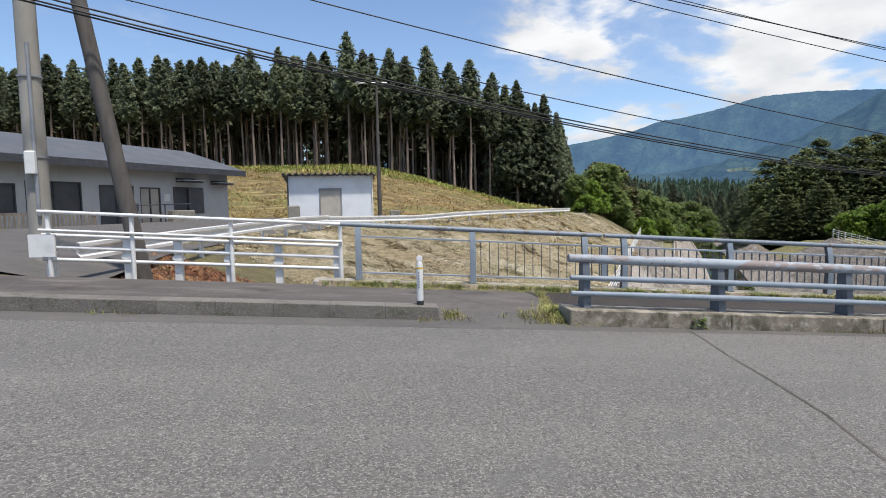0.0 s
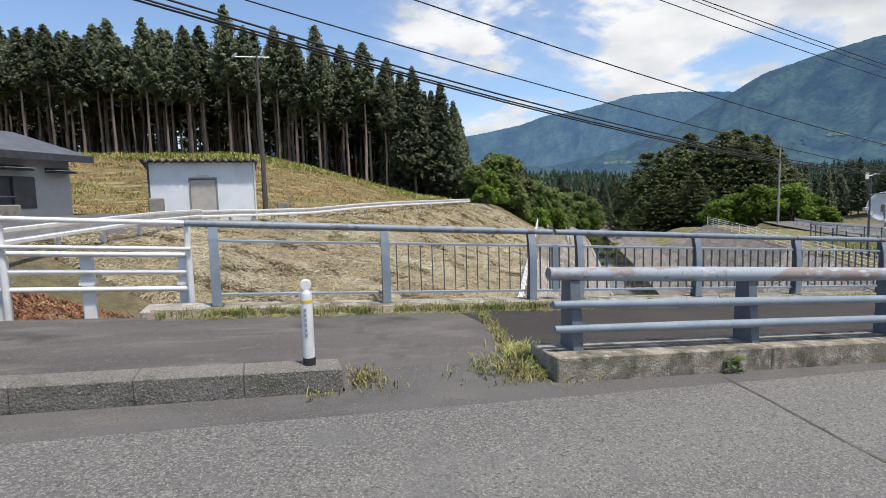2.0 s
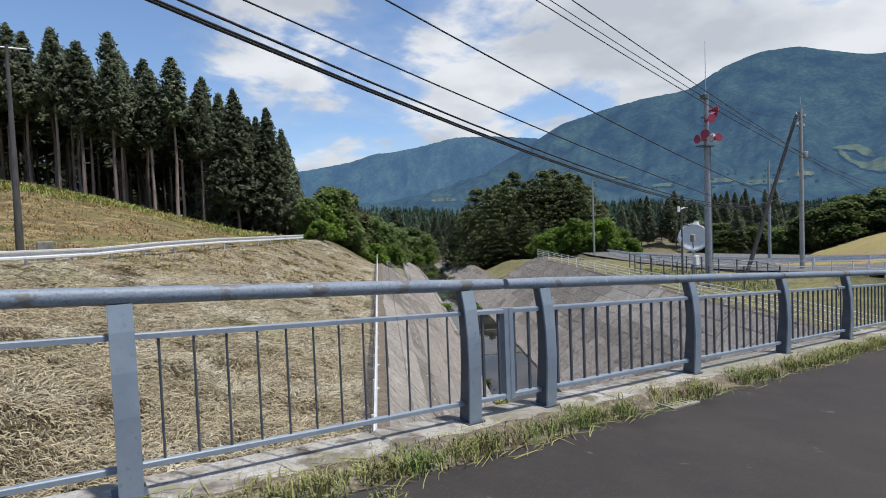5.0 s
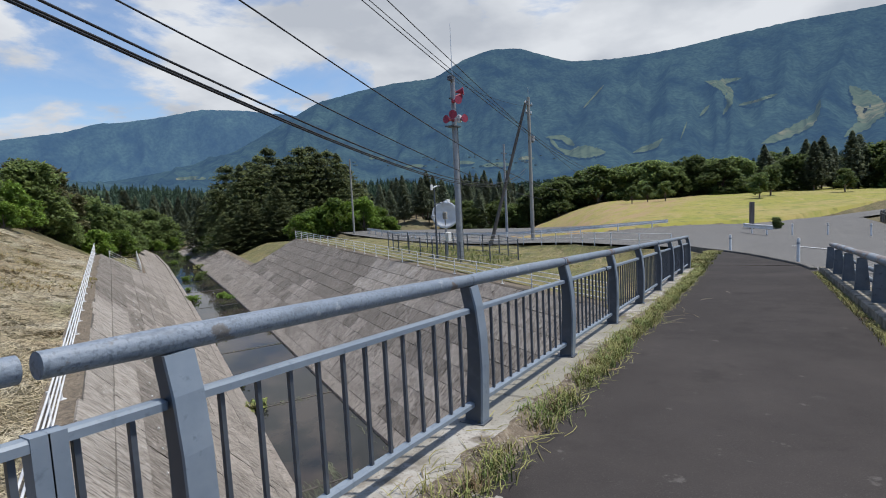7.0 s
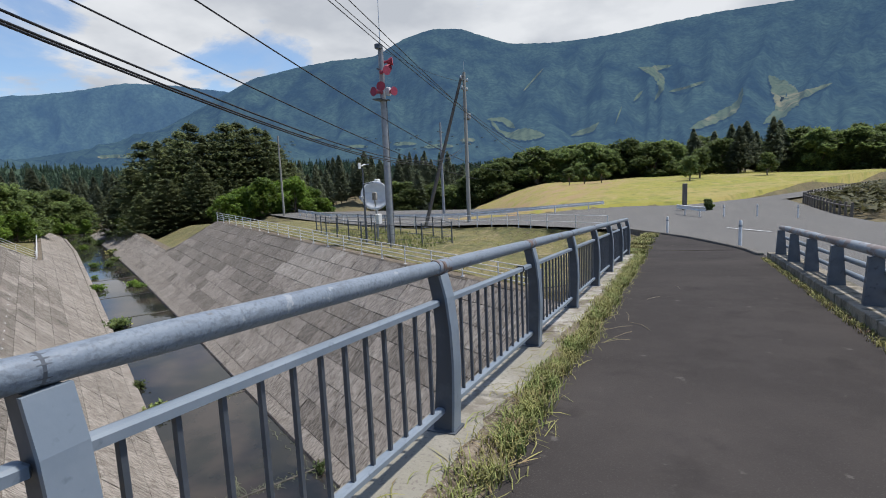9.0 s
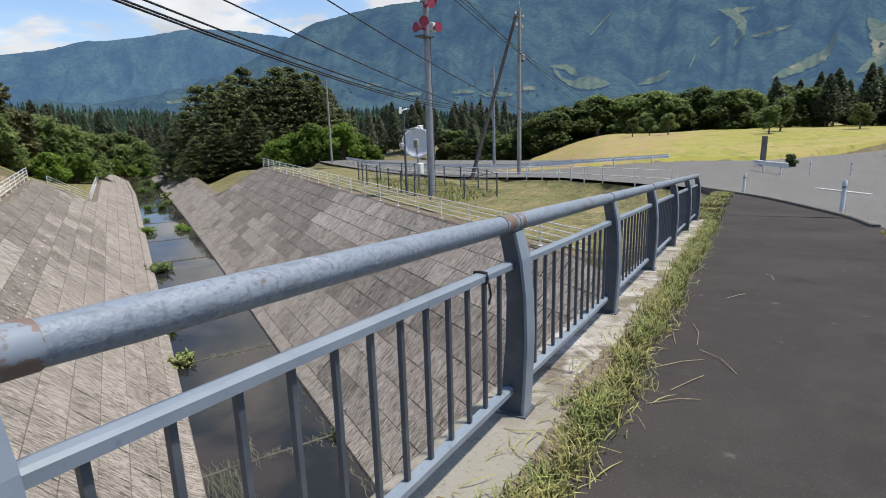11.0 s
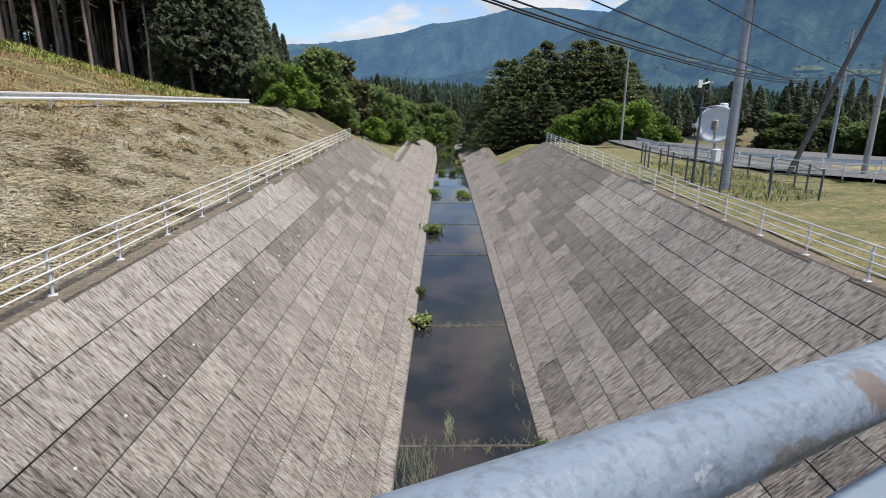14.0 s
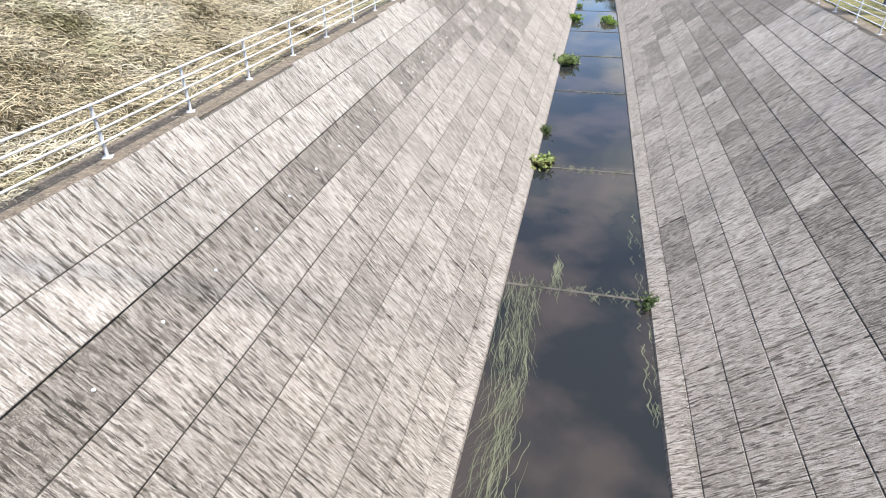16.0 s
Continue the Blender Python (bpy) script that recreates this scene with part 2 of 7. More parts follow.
BLOCK_TONES = {"plain": ((0.315, 0.272, 0.229), (0.2, 0.17, 0.14), (0.44, 0.395, 0.34), (0.08, 0.068, 0.056)),
               "pale": ((0.365, 0.32, 0.268), (0.25, 0.215, 0.176), (0.47, 0.43, 0.378), (0.1, 0.086, 0.07)),
               "stained": ((0.205, 0.176, 0.147), (0.13, 0.11, 0.091), (0.36, 0.322, 0.273), (0.055, 0.047, 0.038))}
M_BLOCK = {k: block_look(k + "_slope_block", *v, objrand=0.12) for k, v in BLOCK_TONES.items()}
M_BLOCKI = {k: block_look(k + "_slope_block_rows", *v, island=0.12) for k, v in BLOCK_TONES.items()}
M_JOINT = mat("joint_mortar", (0.11, 0.095, 0.08), 0.95, var=((3, (0.05, 0.05, 0.035), 0.45, 0.65, 4),))
M_GROUND = mat("meadow_soil", (0.16, 0.125, 0.066), 0.97, var=((0.07, (0.15, 0.14, 0.058), 0.44, 0.6, 5), (0.5, (0.25, 0.185, 0.095), 0.46, 0.66, 6), (0.9, (0.115, 0.09, 0.05), 0.48, 0.66, 7), (6, (0.1, 0.085, 0.038), 0.45, 0.62, 5), (40, (0.27, 0.215, 0.115), 0.54, 0.7, 3)),
               bump=((5, 0.9, 0.12, 6), (28, 1.0, 0.06, 3)))
M_SOIL = mat("kerb_dirt", (0.15, 0.115, 0.078), 0.97, var=((4, (0.085, 0.065, 0.045), 0.42, 0.6, 6), (14, (0.25, 0.2, 0.14), 0.5, 0.64, 5), (60, (0.3, 0.26, 0.2), 0.55, 0.65, 3)), bump=((30, 1.0, 0.02, 5),))
M_LAWN = mat("mown_lawn", (0.29, 0.265, 0.045), 0.95, var=((0.05, (0.34, 0.272, 0.085), 0.48, 0.62, 4), (0.25, (0.22, 0.225, 0.04), 0.5, 0.66, 5), (0.9, (0.16, 0.16, 0.034), 0.52, 0.68, 6), (0.16, (0.36, 0.28, 0.1), 0.55, 0.68, 6, (1, 3.5, 1))), bump=((20, 0.6, 0.05, 3), (2.5, 0.5, 0.15, 4)))
# brown hay lies in streaks over the lawn's north slope
lt = M_LAWN.node_tree
lgeo = lt.nodes.new("ShaderNodeNewGeometry")
lsep = lt.nodes.new("ShaderNodeSeparateXYZ")
lt.links.new(lgeo.outputs["Position"], lsep.inputs[0])
lmask = lt.nodes.new("ShaderNodeMapRange")
lmask.interpolation_type = "SMOOTHSTEP"
lmask.inputs[1].default_value, lmask.inputs[2].default_value = 4.0, 12.0
lt.links.new(lsep.outputs[1], lmask.inputs[0])
lmap = lt.nodes.new("ShaderNodeMapping")
lmap.inputs["Rotation"].default_value = (0, 0, radians(-35))
lmap.inputs["Scale"].default_value = (0.12, 0.9, 1.0)
lt.links.new(lgeo.outputs["Position"], lmap.inputs[0])
lnoise = lt.nodes.new("ShaderNodeTexNoise")
lnoise.inputs["Scale"].default_value, lnoise.inputs["Detail"].default_value = 0.9, 6
lt.links.new(lmap.outputs[0], lnoise.inputs["Vector"])
lrange = lt.nodes.new("ShaderNodeMapRange")
lrange.inputs[1].default_value, lrange.inputs[2].default_value = 0.38, 0.62
lt.links.new(lnoise.outputs[0], lrange.inputs[0])
lmul = lt.nodes.new("ShaderNodeMath"); lmul.operation = "MULTIPLY"
lt.links.new(lmask.outputs[0], lmul.inputs[0]); lt.links.new(lrange.outputs[0], lmul.inputs[1])
lmix = lt.nodes.new("ShaderNodeMix"); lmix.data_type = "RGBA"
lt.links.new(lmul.outputs[0], lmix.inputs[0])
lbs = lt.nodes["Principled BSDF"]
lt.links.new(lbs.inputs["Base Color"].links[0].from_socket, lmix.inputs[6])
lmix.inputs[7].default_value = (0.34, 0.23, 0.11, 1)
lt.links.new(lmix.outputs[2], lbs.inputs["Base Color"])
M_STRAW = mat("dry_cut_grass", (0.33, 0.272, 0.165), 0.85, var=((0.3, (0.43, 0.375, 0.26), 0.48, 0.62, 4), (0.45, (0.29, 0.225, 0.13), 0.5, 0.7, 6), (0.33, (0.27, 0.245, 0.13), 0.55, 0.72, 5), (1.4, (0.25, 0.2, 0.12), 0.58, 0.72, 6)), island=0.65)
M_BROWNL = mat("brown_leaf_litter", (0.21, 0.088, 0.042), 0.9, var=((2, (0.33, 0.2, 0.1), 0.47, 0.65, 5), (6, (0.1, 0.045, 0.025), 0.52, 0.66, 4)), island=0.55)
M_HAY = mat("brown_hillside_grass", (0.38, 0.26, 0.105), 0.9, var=((0.25, (0.24, 0.22, 0.06), 0.46, 0.6, 5), (1.2, (0.46, 0.34, 0.16), 0.52, 0.66, 4), (0.6, (0.2, 0.13, 0.06), 0.55, 0.68, 5)), island=0.5)
M_GRASS = mat("green_grass", (0.16, 0.205, 0.05), 0.75, var=((1.2, (0.36, 0.33, 0.11), 0.45, 0.62, 4),), island=0.4)
M_HILL = mat("bright_hill_grass", (0.24, 0.275, 0.06), 0.8, var=((0.5, (0.38, 0.31, 0.1), 0.45, 0.62, 5),), island=0.35)
M_TURF = mat("mown_verge_turf", (0.2, 0.185, 0.058), 0.95, var=((0.3, (0.29, 0.235, 0.095), 0.44, 0.6, 6), (0.8, (0.12, 0.13, 0.042), 0.48, 0.62, 7), (1.6, (0.34, 0.265, 0.14), 0.54, 0.63, 8, (0.4, 1.4, 1)), (3.0, (0.085, 0.067, 0.034), 0.53, 0.64, 7), (14, (0.13, 0.12, 0.042), 0.48, 0.6, 5), (24, (0.32, 0.27, 0.12), 0.56, 0.66, 4)), bump=((25, 1.0, 0.06, 4), (4, 0.8, 0.12, 5)))
M_HILLSIDE = mat("mown_hillside", (0.22, 0.15, 0.06), 0.95, var=((0.13, (0.165, 0.17, 0.042), 0.46, 0.58, 6, (0.5, 1.5, 1)), (0.4, (0.13, 0.088, 0.038), 0.5, 0.62, 8, (0.5, 1.5, 1)), (0.9, (0.37, 0.272, 0.115), 0.52, 0.59, 8, (0.6, 1.4, 1)), (2.4, (0.1, 0.078, 0.032), 0.53, 0.6, 7), (10, (0.32, 0.24, 0.11), 0.54, 0.64, 5), (14, (0.12, 0.1, 0.04), 0.54, 0.64, 4)), bump=((14, 1.0, 0.1, 4), (2.5, 0.9, 0.3, 5)))
M_VERGE = mat("sunny_verge_grass", (0.27, 0.255, 0.06), 0.85, var=((0.35, (0.36, 0.3, 0.1), 0.45, 0.62, 4), (0.8, (0.17, 0.19, 0.05), 0.52, 0.66, 4)), island=0.35)
M_GRASSY = mat("yellowing_grass", (0.25, 0.23, 0.075), 0.8, var=((1.6, (0.18, 0.2, 0.055), 0.48, 0.62, 4), (5, (0.2, 0.13, 0.07), 0.56, 0.68, 3)), island=0.4)
M_CEDAR = leafy("cedar_foliage", (0.2, 0.225, 0.14), (0.14, 0.165, 0.105), 0.35, 0.62)
M_PINE = leafy("pine_foliage", (0.205, 0.23, 0.1), (0.14, 0.165, 0.085), 0.35, 0.58)
M_BROAD = leafy("broadleaf_foliage", (0.205, 0.255, 0.085), (0.13, 0.175, 0.065), 0.4, 0.55)
M_BUSH = leafy("bright_shrub_foliage", (0.2, 0.29, 0.045), (0.12, 0.19, 0.035))
M_DRYTREE = leafy("olive_pine_foliage", (0.16, 0.15, 0.065), (0.095, 0.098, 0.045))
M_FARWOOD = mat("far_wood", (0.04, 0.066, 0.04), 0.9, var=((0.02, (0.032, 0.052, 0.034), 0.45, 0.6, 4), (0.3, (0.075, 0.105, 0.045), 0.52, 0.72, 4)), island=0.4, spec=0.15)
M_TRUNK = mat("cedar_bark", (0.25, 0.19, 0.155), 0.95, var=((3, (0.09, 0.065, 0.05), 0.45, 0.65, 5, (1, 1, 0.15)),), bump=((14, 0.6, 0.03, 4, (1, 1, 0.2)),), objrand=0.35)
M_WOODPOLE = mat("dark_weathered_pole", (0.095, 0.085, 0.075), 0.85, var=((6, (0.06, 0.053, 0.047), 0.45, 0.65, 4, (1, 1, 0.2)),))
M_CPOLE = mat("concrete_pole", (0.34, 0.32, 0.28), 0.85, var=((2, (0.27, 0.255, 0.225), 0.45, 0.65, 4, (1, 1, 0.3)),), bump=((30, 0.2, 0.004, 3),))
M_SPOLE = mat("grey_steel_pole", (0.3, 0.31, 0.325), 0.5, 0.2, var=((3, (0.24, 0.25, 0.26), 0.45, 0.65, 4),))
M_RED = mat("faded_red_paint", (0.34, 0.035, 0.07), 0.5, var=((8, (0.24, 0.03, 0.05), 0.45, 0.65, 3),))
M_CABLE = mat("black_cable", (0.02, 0.02, 0.022), 0.6)
M_WALLW = mat("shed_white_panel", (0.72, 0.74, 0.76), 0.6, var=((0.9, (0.63, 0.65, 0.66), 0.45, 0.65, 4), (7, (0.55, 0.54, 0.5), 0.66, 0.78, 4, (1, 1, 0.15))))
M_WALLG = mat("house_grey_plaster", (0.5, 0.5, 0.51), 0.85, var=((0.7, (0.44, 0.44, 0.45), 0.45, 0.65, 4), (5, (0.36, 0.36, 0.36), 0.64, 0.78, 4, (1, 1, 0.2))), bump=((60, 0.2, 0.004, 3),))
M_ROOF = mat("grey_roof_sheet", (0.085, 0.088, 0.096), 0.6, var=((1.2, (0.115, 0.117, 0.122), 0.45, 0.65, 4),), bump=((20, 0.15, 0.01, 3),))
M_DARKTRIM = mat("dark_trim", (0.045, 0.047, 0.055), 0.55, var=((4, (0.07, 0.072, 0.08), 0.45, 0.65, 3),))
M_SHUTTER = mat("shutter_slats", (0.075, 0.075, 0.082), 0.5, var=((2, (0.1, 0.1, 0.108), 0.45, 0.65, 3),))
M_BEIGE = mat("beige_door", (0.46, 0.42, 0.36), 0.6, var=((2, (0.39, 0.36, 0.31), 0.45, 0.65, 3),))
M_WOODF = mat("weathered_fence_wood", (0.2, 0.17, 0.14), 0.9, var=((4, (0.13, 0.11, 0.09), 0.45, 0.65, 4, (1, 1, 0.2)),), objrand=0.2)
M_YELLOW = mat("yellow_band", (0.7, 0.45, 0.03), 0.5)
M_BLACK = mat("black_rubber", (0.025, 0.025, 0.025), 0.7)
M_TEXTG = mat("grey_print", (0.25, 0.26, 0.28), 0.6)
M_TUFA = mat("old_stone", (0.26, 0.24, 0.2), 0.95, var=((4, (0.16, 0.15, 0.12), 0.45, 0.65, 5),))
M_DISH = mat("dish_white", (0.72, 0.73, 0.74), 0.45, var=((3, (0.64, 0.65, 0.66), 0.45, 0.65, 3),))
M_ALGAE = mat("water_weed", (0.085, 0.09, 0.048), 0.6, var=((5, (0.13, 0.13, 0.075), 0.45, 0.65, 4),), island=0.45)

M_WATER = bpy.data.materials.new("channel_water")
M_WATER.use_nodes = True
nt = M_WATER.node_tree
bs = nt.nodes["Principled BSDF"]
bs.inputs["Base Color"].default_value = (0.03, 0.03, 0.026, 1)
bs.inputs["Roughness"].default_value = 0.03
bs.inputs["IOR"].default_value = 1.33
wg = nt.nodes.new("ShaderNodeNewGeometry")
wn = nt.nodes.new("ShaderNodeTexNoise")
wn.inputs["Scale"].default_value, wn.inputs["Detail"].default_value = 1.6, 4
wb = nt.nodes.new("ShaderNodeBump")
wb.inputs["Strength"].default_value, wb.inputs["Distance"].default_value = 0.06, 0.05
nt.links.new(wg.outputs["Position"], wn.inputs["Vector"])
nt.links.new(wn.outputs[0], wb.inputs["Height"])
nt.links.new(wb.outputs[0], bs.inputs["Normal"])
wn2 = nt.nodes.new("ShaderNodeTexNoise")
wn2.inputs["Scale"].default_value, wn2.inputs["Detail"].default_value = 0.35, 4
nt.links.new(wg.outputs["Position"], wn2.inputs["Vector"])
wr = nt.nodes.new("ShaderNodeValToRGB")
wr.color_ramp.elements[0].position, wr.color_ramp.elements[1].position = 0.45, 0.62
wr.color_ramp.elements[0].color, wr.color_ramp.elements[1].color = (0.02, 0.021, 0.02, 1), (0.05, 0.041, 0.035, 1)
nt.links.new(wn2.outputs[0], wr.inputs[0])
nt.links.new(wr.outputs[0], bs.inputs["Base Color"])


M_MOUNT = bpy.data.materials.new("mountain_forest_haze")
M_MOUNT.use_nodes = True
nt = M_MOUNT.node_tree
bs = nt.nodes["Principled BSDF"]
bs.inputs["Roughness"].default_value = 1.0
bs.inputs["Specular IOR Level"].default_value = 0.0
mg = nt.nodes.new("ShaderNodeNewGeometry")
mn = nt.nodes.new("ShaderNodeTexNoise")
mn.inputs["Scale"].default_value, mn.inputs["Detail"].default_value, mn.inputs["Roughness"].default_value = 0.006, 10, 0.65
mrot = nt.nodes.new("ShaderNodeVectorRotate")
mrot.rotation_type = "Z_AXIS"
mrot.inputs["Angle"].default_value = radians(-20)
mmap = nt.nodes.new("ShaderNodeMapping")
mmap.inputs["Scale"].default_value = (0.7, 1.0, 0.8)
nt.links.new(mg.outputs["Position"], mrot.inputs[0])
nt.links.new(mrot.outputs[0], mmap.inputs[0])
nt.links.new(mmap.outputs[0], mn.inputs["Vector"])
mr = nt.nodes.new("ShaderNodeValToRGB")
mr.color_ramp.elements[0].position, mr.color_ramp.elements[1].position = 0.36, 0.66
# forest tones kept bluish, as part of the painted haze
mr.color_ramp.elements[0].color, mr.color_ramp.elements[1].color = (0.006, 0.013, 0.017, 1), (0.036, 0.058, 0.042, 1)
nt.links.new(mn.outputs[0], mr.inputs[0])
mn2 = nt.nodes.new("ShaderNodeTexNoise")
mn2.inputs["Scale"].default_value, mn2.inputs["Detail"].default_value = 0.05, 6
nt.links.new(mg.outputs["Position"], mn2.inputs["Vector"])
mrange = nt.nodes.new("ShaderNodeMapRange")
mrange.inputs[1].default_value, mrange.inputs[2].default_value, mrange.inputs[3].default_value, mrange.inputs[4].default_value = 0.35, 0.65, 0.65, 1.35
nt.links.new(mn2.outputs[0], mrange.inputs[0])
mmul = nt.nodes.new("ShaderNodeMix"); mmul.data_type = "RGBA"; mmul.blend_type = "MULTIPLY"
mmul.inputs[0].default_value = 1
nt.links.new(mr.outputs[0], mmul.inputs[6])
nt.links.new(mrange.outputs[0], mmul.inputs[7])
nt.links.new(mmul.outputs[2], bs.inputs["Base Color"])
mbump = nt.nodes.new("ShaderNodeBump")
mbump.inputs["Strength"].default_value, mbump.inputs["Distance"].default_value = 0.5, 12.0
nt.links.new(mn2.outputs[0], mbump.inputs["Height"])
nt.links.new(mbump.outputs[0], bs.inputs["Normal"])
# blue emission stands in for air haze in front of the slopes
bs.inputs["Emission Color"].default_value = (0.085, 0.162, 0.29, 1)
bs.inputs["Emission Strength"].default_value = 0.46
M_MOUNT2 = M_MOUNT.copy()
M_MOUNT2.name = "far_mountain_forest_haze"
# the farther range glows more, for its thicker haze
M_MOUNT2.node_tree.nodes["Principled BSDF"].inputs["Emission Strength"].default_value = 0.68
M_PISTE = mat("ski_run_grass_haze", (0.085, 0.108, 0.065), 1.0, var=((0.0035, (0.2, 0.175, 0.1), 0.54, 0.68, 3), (0.03, (0.05, 0.07, 0.045), 0.46, 0.64, 6)), spec=0.0)

# bluish glow added as distance haze over runs, fields and village
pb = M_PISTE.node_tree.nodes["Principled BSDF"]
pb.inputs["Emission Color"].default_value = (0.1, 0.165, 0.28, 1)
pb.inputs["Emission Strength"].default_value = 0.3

# ---- mesh helpers ----


class MB:
    """Collects vertices and faces for one mesh."""

    def __init__(self):
        self.v, self.f = [], []

    def add(self, vs, fs):
        o = len(self.v)
        self.v += [tuple(p) for p in vs]
        self.f += [tuple(i + o for i in f) for f in fs]
        return self

    def box(self, lo, hi, m=None, shear=None):
        vs = [(x, y, z) for x in (lo[0], hi[0]) for y in (lo[1], hi[1]) for z in (lo[2], hi[2])]
        if m is not None:
            vs = [m @ Vector(p) for p in vs]
        if shear:
            vs = [(p[0], p[1], p[2] + shear(p[0])) for p in vs]
        return self.add(vs, ((0, 1, 3, 2), (4, 6, 7, 5), (0, 4, 5, 1), (2, 3, 7, 6), (0, 2, 6, 4), (1, 5, 7, 3)))

    def bevel_box(self, lo, hi, b=0.01, m=None, shear=None):
        """A box with chamfered upper and upright edges."""
        x0, y0, z0 = lo
        x1, y1, z1 = hi
        rings = []
        for z, k in ((z0, 0), (z1 - b, 0), (z1, b)):
            r = []
            for cx, cy, sx, sy in ((x0, y0, 1, 1), (x1, y0, -1, 1), (x1, y1, -1, -1), (x0, y1, 1, -1)):
                a = (cx + sx * (k + b), cy + sy * k)
                c = (cx + sx * k, cy + sy * (k + b))
                r += [c, a] if (sx, sy) in ((1, 1), (-1, -1)) else [a, c]
            rings.append([(p[0], p[1], z) for p in r])
        vs = [p for r in rings for p in r]
        if m is not None:
            vs = [m @ Vector(p) for p in vs]
        if shear:
            vs = [(p[0], p[1], p[2] + shear(p[0])) for p in vs]
        n = 8
        fs = [tuple(reversed(range(n))), tuple(range(2 * n, 3 * n))]
        for k in range(2):
            for i in range(n):
                j = (i + 1) % n
                fs.append((k * n + i, k * n + j, (k + 1) * n + j, (k + 1) * n + i))
        return self.add(vs, fs)

    def tube(self, pts, radii, n=8, caps=True):
        pts = [Vector(p) for p in pts]
        if not hasattr(radii, "__len__"):
            radii = [radii] * len(pts)
        rings = []
        for i, p in enumerate(pts):
            d = (pts[min(i + 1, len(pts) - 1)] - pts[max(i - 1, 0)]).normalized()
            up = Vector((0, 0, 1)) if abs(d.z) < 0.9 else Vector((0, 1, 0))
            a = d.cross(up).normalized()
            b = a.cross(d)
            rings.append([p + (a * math.cos(t) + b * math.sin(t)) * radii[i] for t in (2 * math.pi * k / n for k in range(n))])
        vs = [q for r in rings for q in r]
        fs = []
        for i in range(len(pts) - 1):
            for k in range(n):
                j = (k + 1) % n
                fs.append((i * n + k, i * n + j, (i + 1) * n + j, (i + 1) * n + k))
        if caps:
            o = len(vs)
            vs += rings[0] + rings[-1]
            fs += [tuple(reversed(range(o, o + n))), tuple(range(o + n, o + 2 * n))]
        return self.add(vs, fs)

    def prism(self, outline, axis_from, axis_to):
        """outline: list of (a, b) in the plane across; swept from one offset vector to another via a function."""
        n = len(outline)
        vs = [axis_from(a, b) for a, b in outline] + [axis_to(a, b) for a, b in outline]
        fs = [tuple(reversed(range(n))), tuple(range(n, 2 * n))]
        fs += [(i, (i + 1) % n, n + (i + 1) % n, n + i) for i in range(n)]
        return self.add(vs, fs)

    def mesh(self, name, material, smooth=False):
        me = bpy.data.meshes.new(name)
        me.from_pydata(self.v, [], self.f)
        me.validate()
        bm = bmesh.new()
        bm.from_mesh(me)
        bmesh.ops.recalc_face_normals(bm, faces=bm.faces)
        bm.to_mesh(me)
        bm.free()
        me.materials.append(material)
        if smooth:
            for p in me.polygons:
                p.use_smooth = len(p.vertices) <= 4
        me.update()
        return me

    def fast(self, name, material, smooth=False):
        me = bpy.data.meshes.new(name)
        me.from_pydata(self.v, [], self.f)
        me.materials.append(material)
        if smooth:
            me.polygons.foreach_set("use_smooth", [True] * len(me.polygons))
        me.update()
        return me


def part(name, mb, material, parent=None, label="", smooth=False):
    ob = new(name, mb.mesh(name, material, smooth) if isinstance(mb, MB) else mb)
    if parent is not None:
        ob.parent = parent
    if label:
        ob["label"] = label
    return ob


def thing(name, label, category, at=(0, 0, 0), group="", kind=""):
    e = new(name)
    e.location = at
    return tagged(e, label, category, group, kind)


# ---- the plan ----
SL = 0.0682                     # the bridge falls this much a metre


def fall(x):
    return -SL * x


def walk_z(x, y):
    return 0.05 - SL * x - 0.03 * (y + 0.38)


def road_z(x, y):
    xx = min(x, 34.0)
    return 0.055 - SL * xx + 0.008 * (-3.2 - y)


UX, UY = math.sin(radians(29.0)), math.cos(radians(29.0))


def ch(s, w, z):
    """Channel coordinates (along, across to the right, height) to the world."""
    return Vector((UX * s + UY * w, UY * s - UX * w, z))


def to_ch(x, y):
    return UX * x + UY * y, UY * x - UX * y


def lerp_table(t, table):
    if t <= table[0][0]:
        return table[0][1]
    for (a, va), (b, vb) in zip(table, table[1:]):
        if t <= b:
            return va + (vb - va) * (t - a) / (b - a)
    return table[-1][1]


BED = ((-40, -9.9), (5, -9.7), (26, -8.95), (43, -8.15), (62, -7.5), (120, -6.6), (200, -5.0))
CREST_L = ((-40, -2.9), (10, -2.85), (17, -2.7), (53.7, -1.95), (60, -4.8), (113, -4.5), (126, -4.5))
CREST_R = ((-40, -3.3), (10, -3.25), (25, -3.1), (60.5, -2.5), (62.5, -5.4), (114, -4.7), (130, -4.7))


def toe_l(s):
    return 4.8 + 0.028 * (min(s, 90.0) - 17)


def toe_r(s):
    return 9.4 + 0.018 * (min(s, 90.0) - 17)


def face_ends(s, side_):
    """Toe and full crest of a face: (w, z) of each."""
    bed = lerp_table(s, BED)
    if side_ < 0:
        return toe_l(s), bed, -1.1, lerp_table(min(s, 53.7), CREST_L)
    return toe_r(s), bed, 16.4 + 0.033 * (min(s, 90.0) - 20), lerp_table(min(s, 60.5), CREST_R)


def crest_w(s, side_):
    tw, bed, cw, full = face_ends(s, side_)
    z = lerp_table(s, CREST_L if side_ < 0 else CREST_R)
    return tw + (cw - tw) * (z - bed) / (full - bed)


def sstep(t):
    t = min(1.0, max(0.0, t))
    return t * t * (3 - 2 * t)


GUARD = ((-4.2, -9.7), (12.2, -14.3), (22, -13.2), (46.2, -8.05), (60, -6.5), (130, -6.0))


